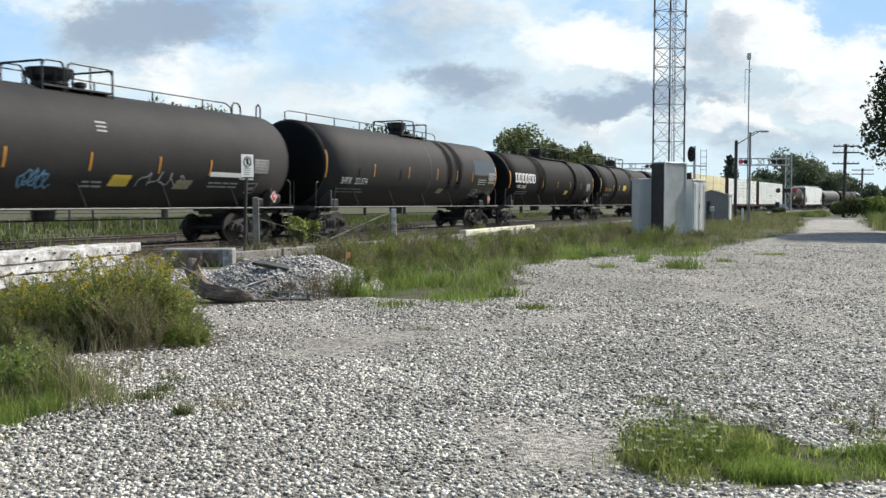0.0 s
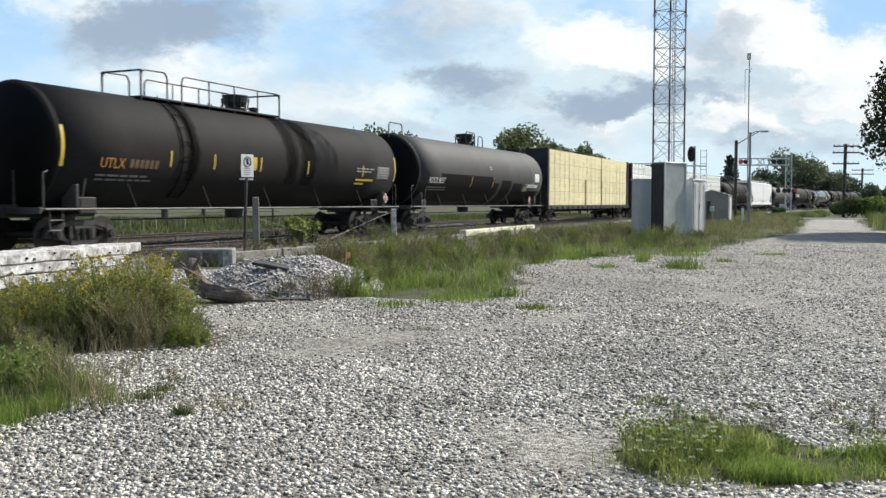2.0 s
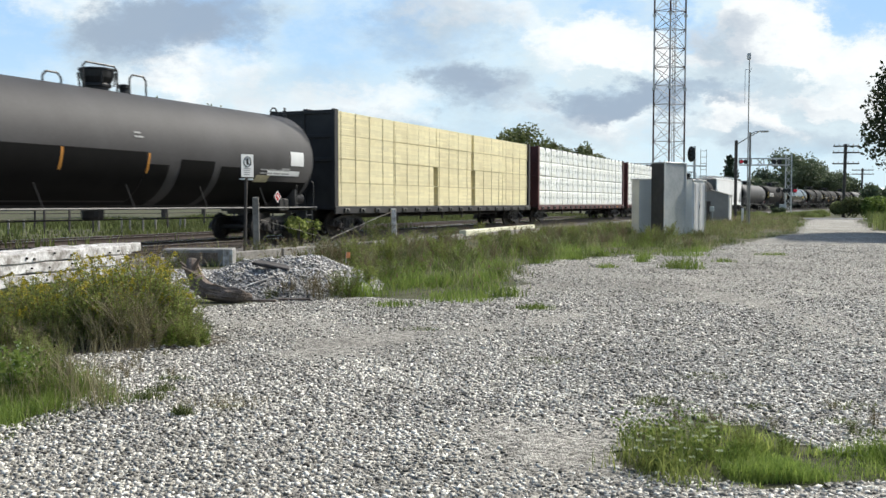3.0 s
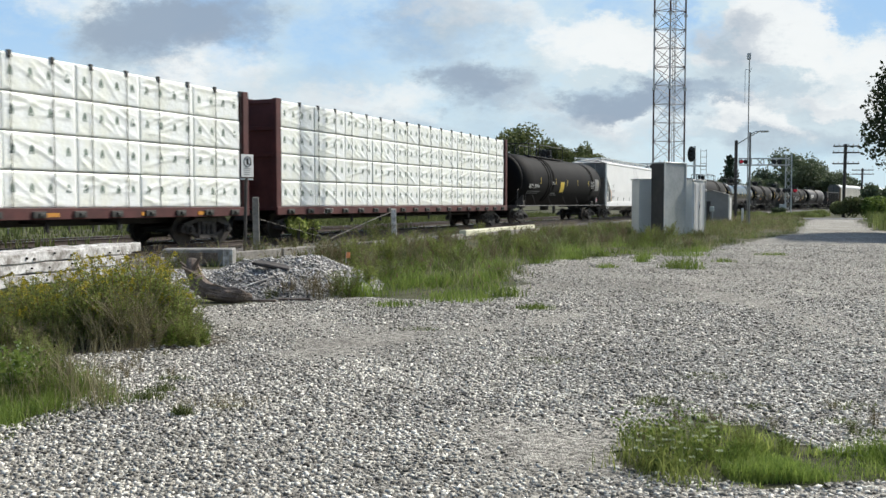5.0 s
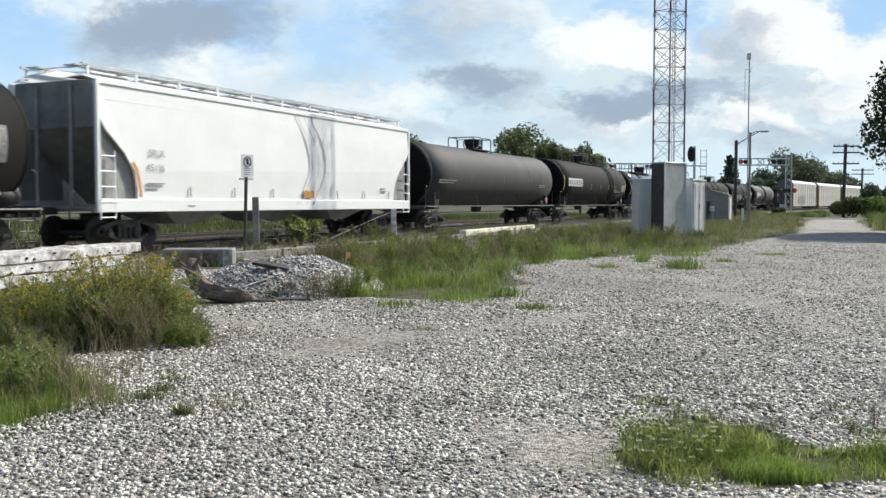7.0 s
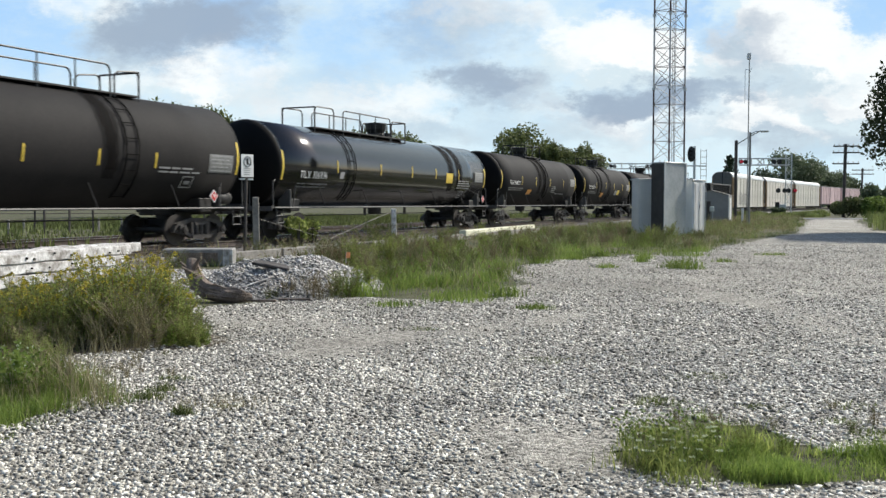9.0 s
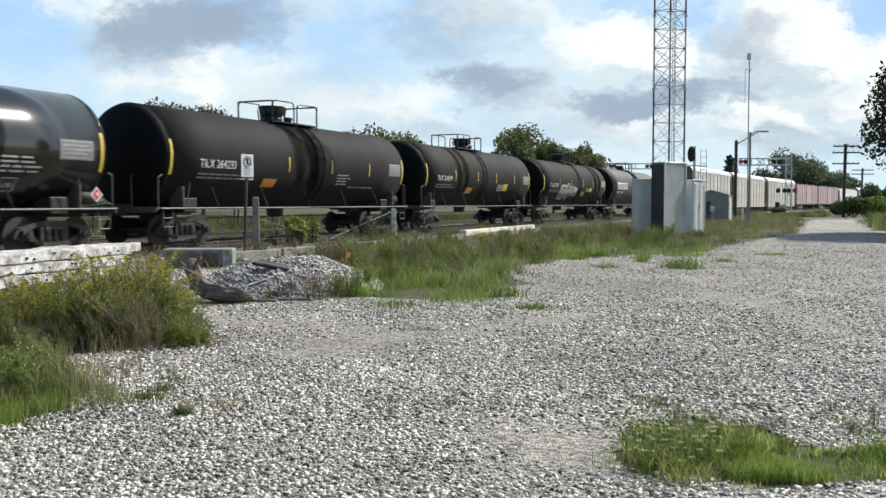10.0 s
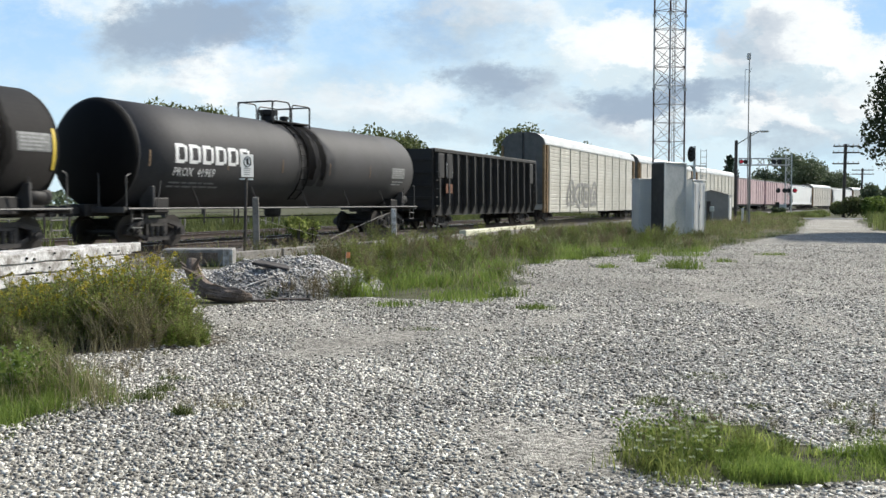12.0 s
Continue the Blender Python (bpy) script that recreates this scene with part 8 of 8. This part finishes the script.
GOLD = "tall goldenrod weeds with yellow flower plumes"
LEAFY = "tall leafy green weeds with thin stems"
OLIVE = "low spreading olive-green weeds"
STALKS = "dry fan of pale weed stalks"
kinds = [weed(401, 1.0, 26, GOLD, 0.6, "weed", 0.26, 0.085, 70, 0.3, 0.15, 2), weed(402, 0.9, 28, LEAFY, 0.0, "weed", 0.32, 0.09, 70, 0.4, 0.1, 1),
         weed(403, 0.75, 24, OLIVE, 0.0, "grass", 0.3, 0.07, 54, 0.6, 0.1, 2), weed(404, 0.92, 34, STALKS, 0.0, "grass_dry", 0.16, 0.06, 14, 0.75, 0.35, 2, "grass_dry"),
         weed(405, 0.85, 18, "grey-green feathery weeds with thin stems", 0.0, "grass_dry", 0.22, 0.05, 50, 0.4, 0.1, 5), weed(406, 0.7, 30, "fresh green leafy weeds with lance leaves", 0.0, "grass_fresh", 0.3, 0.10, 46, 0.5, 0.05, 1)]
spots = []
rng = random.Random(90)
# the large clump beside the lot: plumes at the back, a fan of stalks in front, a low skirt
for x, y, s, kd in ((-3.75, 10.35, 1.0, 0), (-3.45, 10.5, 0.97, 0), (-3.55, 10.0, 0.8, 1), (-3.3, 9.75, 0.82, 3), (-3.95, 10.7, 0.98, 0), (-4.55, 10.3, 0.76, 0), (-4.35, 10.0, 0.7, 0), (-4.75, 10.7, 0.78, 0), (-4.1, 9.9, 0.72, 1), (-4.3, 10.6, 0.8, 1), (-3.15, 10.3, 0.82, 1),
                    (-2.95, 10.0, 0.52, 5), (-2.8, 10.2, 0.5, 2), (-2.65, 10.0, 0.36, 5), (-3.2, 10.6, 0.85, 0), (-2.95, 10.5, 0.6, 1), (-3.85, 10.1, 0.85, 0), (-4.65, 10.1, 0.72, 0), (-3.6, 10.7, 1.0, 0), (-4.15, 10.2, 0.78, 5), (-3.6, 9.65, 0.6, 3), (-3.05, 9.65, 0.55, 3), (-2.7, 9.85, 0.42, 1), (-4.6, 9.6, 0.62, 1), (-4.9, 9.9, 0.66, 2), (-5.2, 10.3, 0.72, 1), (-5.4, 10.9, 0.74, 0), (-3.9, 9.55, 0.52, 2),
                    (-3.4, 11.2, 0.95, 1), (-3.9, 11.4, 0.95, 1), (-4.6, 11.4, 0.85, 2), (-5.1, 11.6, 0.8, 1), (-3.35, 9.9, 0.75, 3), (-4.25, 9.4, 0.45, 3), (-3.7, 10.2, 0.85, 3), (-4.1, 13.0, 1.1, 4)):
    spots.append((x, y, s, kd))
for k in range(38):
    spots.append((rng.uniform(-5.2, -2.75), rng.uniform(7.0, 9.0), rng.uniform(0.2, 0.44), rng.choice((1, 5, 2, 5, 4, 1))))
spots = [q for q in spots if q[1] > 9.3 or inside(LEFT, q[0], q[1])]
for k in range(9):
    spots.append((rng.uniform(-3.0, -2.3), rng.uniform(7.6, 9.4), rng.uniform(0.10, 0.2), rng.choice((2, 3, 4))))
# by the heap, along the fence and in the strip
for x, y, s, kd in ((-2.15, 14.95, 0.62, 4), (-1.7, 15.0, 0.66, 2), (-2.5, 14.9, 0.5, 4), (-1.4, 16.6, 0.7, 1), (-1.9, 14.7, 0.5, 4), (-1.55, 15.3, 0.7, 5), (-2.75, 14.75, 0.32, 2), (-6.6, 20.8, 0.8, 4), (-6.2, 21.4, 0.7, 2), (-5.2, 26.0, 0.9, 2), (-4.6, 27.4, 0.8, 2), (-2.6, 22.0, 1.0, 4), (-1.9, 21.0, 1.0, 1),
                    (-2.2, 23.0, 1.1, 4), (-1.4, 22.4, 1.0, 1), (-0.8, 21.4, 0.9, 2), (-3.0, 24.6, 1.1, 2), (-1.0, 24.2, 1.1, 4), (0.0, 23.6, 0.9, 1), (-2.2, 34.0, 1.2, 2), (-2.6, 33.0, 1.3, 2), (1.6, 26.0, 0.9, 2), (3.0, 28.4, 0.9, 4), (4.5, 30.5, 1.0, 2),
                    (-1.6, 19.6, 0.8, 4), (-1.1, 18.8, 0.7, 2), (-0.4, 20.2, 0.75, 4), (0.6, 22.2, 0.7, 2), (1.2, 24.0, 0.8, 4), (2.4, 26.6, 0.8, 1), (5.6, 31.6, 0.9, 4), (6.8, 33.0, 0.9, 2), (8.0, 35.5, 0.9, 1), (9.0, 38.0, 0.9, 2), (10.2, 41.0, 0.7, 1), (11.6, 42.0, 0.6, 2), (9.4, 42.5, 0.7, 2), (7.4, 38.0, 1.0, 4), (4.0, 33.5, 1.0, 4), (2.0, 30.0, 1.0, 2), (0.2, 27.5, 1.0, 4), (-1.6, 26.0, 1.0, 2)):
    spots.append((x, y, s, kd))
for k in range(150):
    x, y = rng.uniform(-4, 13), rng.uniform(17, 46)
    if inside(STRIP, x, y):
        spots.append((x, y, rng.uniform(0.4, 0.85), rng.choice((1, 2, 2, 4, 5, 5))))
# low weeds in the patch by the lot's near corner, dry ones behind it
for x, y, s, kd in ((1.25, 5.45, 0.17, 5), (1.4, 5.75, 0.2, 1), (1.55, 5.5, 0.2, 5), (1.7, 5.85, 0.24, 2), (1.85, 5.6, 0.22, 1), (2.0, 5.95, 0.2, 2), (1.6, 6.25, 0.2, 3), (1.9, 6.35, 0.18, 4), (2.25, 6.2, 0.15, 3), (1.3, 6.0, 0.16, 4), (2.75, 6.1, 0.14, 2), (3.0, 6.35, 0.16, 4), (3.2, 6.0, 0.15, 2), (2.9, 6.8, 0.13, 3), (1.15, 5.25, 0.12, 2), (2.15, 5.7, 0.18, 5)):
    spots.append((x, y, s, kd))
seen = set()
for i, (x, y, s, kd) in enumerate(spots):
    m = pose(x, y, 0.0, 0, 0, (i * 67) % 360)
    ob = kinds[kd] if kd not in seen else copy_thing(kinds[kd], m)
    seen.add(kd)
    ob.matrix_basis = m
    ob.scale = (s, s, s)
for x, y, s in ((-5.15, 32.5, 1.0), (-4.75, 33.4, 0.95), (-5.0, 31.9, 0.8)):
    bush(x, y, 0.75 * s, 1.35 * s, int(x * -100), "weed", 1100, 0.05, "bright green bush by the track")

rng = random.Random(77)
tan = [(-1.7 + rng.gauss(0, 0.2), 7.0 + rng.gauss(0, 0.16), 0.0, rng.uniform(0.4, 1.0)) for _ in range(500)]
stuff("dry_tuft", blades("dry_tuft", tan, 0.03, 0.09, 0.005, 1.2, 78), M["grass_dry"], "flattened tan dead grass on the gravel", "grass")
daisies = [(-3.42 + rng.gauss(0, 0.09), 7.35 + rng.gauss(0, 0.13), 0.16 + 0.3 * rng.random()) for _ in range(46)]
stuff("daisy_flowers", leaves_mesh("daisy_flowers", [(x + dx, y, z + dz) for x, y, z in daisies for dx, dz in ((-0.006, 0), (0.006, 0), (0, 0.008))], 0.009, 79), M["flower_white"], "small white flowers among the verge weeds", "flowers")
stuff("broad_leaves", blade_leaves("broad_leaves", [((x, y, z * rng.random()), (rng.uniform(-1, 1), rng.uniform(-1, 1), 0.6), 0.06) for x, y, z in daisies for _ in range(14)], 80, 0.25), M["grass_fresh"], "bright broad leaves under white flowers", "weeds")
soil_z = lambda x, y: 0.016 + 0.01 * noise.noise(Vector((x * 5, y * 5, 1)))
litter = part("litter", sheet("litter", np.arange(-5.6, -2.2, 0.06), np.arange(9.2, 11.6, 0.06), soil_z, lambda x, y: inside(BUSHY, x + wobble(x, y, 2.2, 0.35), y + wobble(x + 9, y, 2.2, 0.35))), M["litter"], None)
tagged(litter, "dark brown leaf litter under the weeds", "litter", kind="structure")
# white clover-like weeds in the low grass and broad leaves at the lot's edge
rng = random.Random(66)
cl = [(1.1 + 0.6 * rng.random(), 5.1 + 1.0 * rng.random(), 0.05 + 0.16 * rng.random()) for _ in range(420)]
stuff("low_weeds", leaves_mesh("low_weeds", [(x, y, z) for x, y, z in cl for _ in (0, 1, 2, 3)], 0.011, 67), M["grass_fresh"], "low broad-leaved weeds in the grass patch", "weeds")
stuff("white_weed_flowers", leaves_mesh("white_weed_flowers", [(x + dx * 0.012, y + dy * 0.012, z + 0.04) for x, y, z in cl[:60] for dx in (-1, 0, 1) for dy in (-1, 0, 1)], 0.008, 68), M["flower_white"], "pale small flowers in the grass patch", "flowers")

ties()



# ---- what moves ----
def motions():
    times = [0.5 * k for k in range(25)]
    for car, mid in CARS:
        walk(car, [(t, on_track(mid - run(t))) for t in times])
    walk(backdrop, [(0.0, pose(0, 0, 0)), (6.0, pose(0, 0, 0, 0, 0, -1.05)), (12.0, pose(0, 0, 0, 0, 0, -2.1))])


motions()
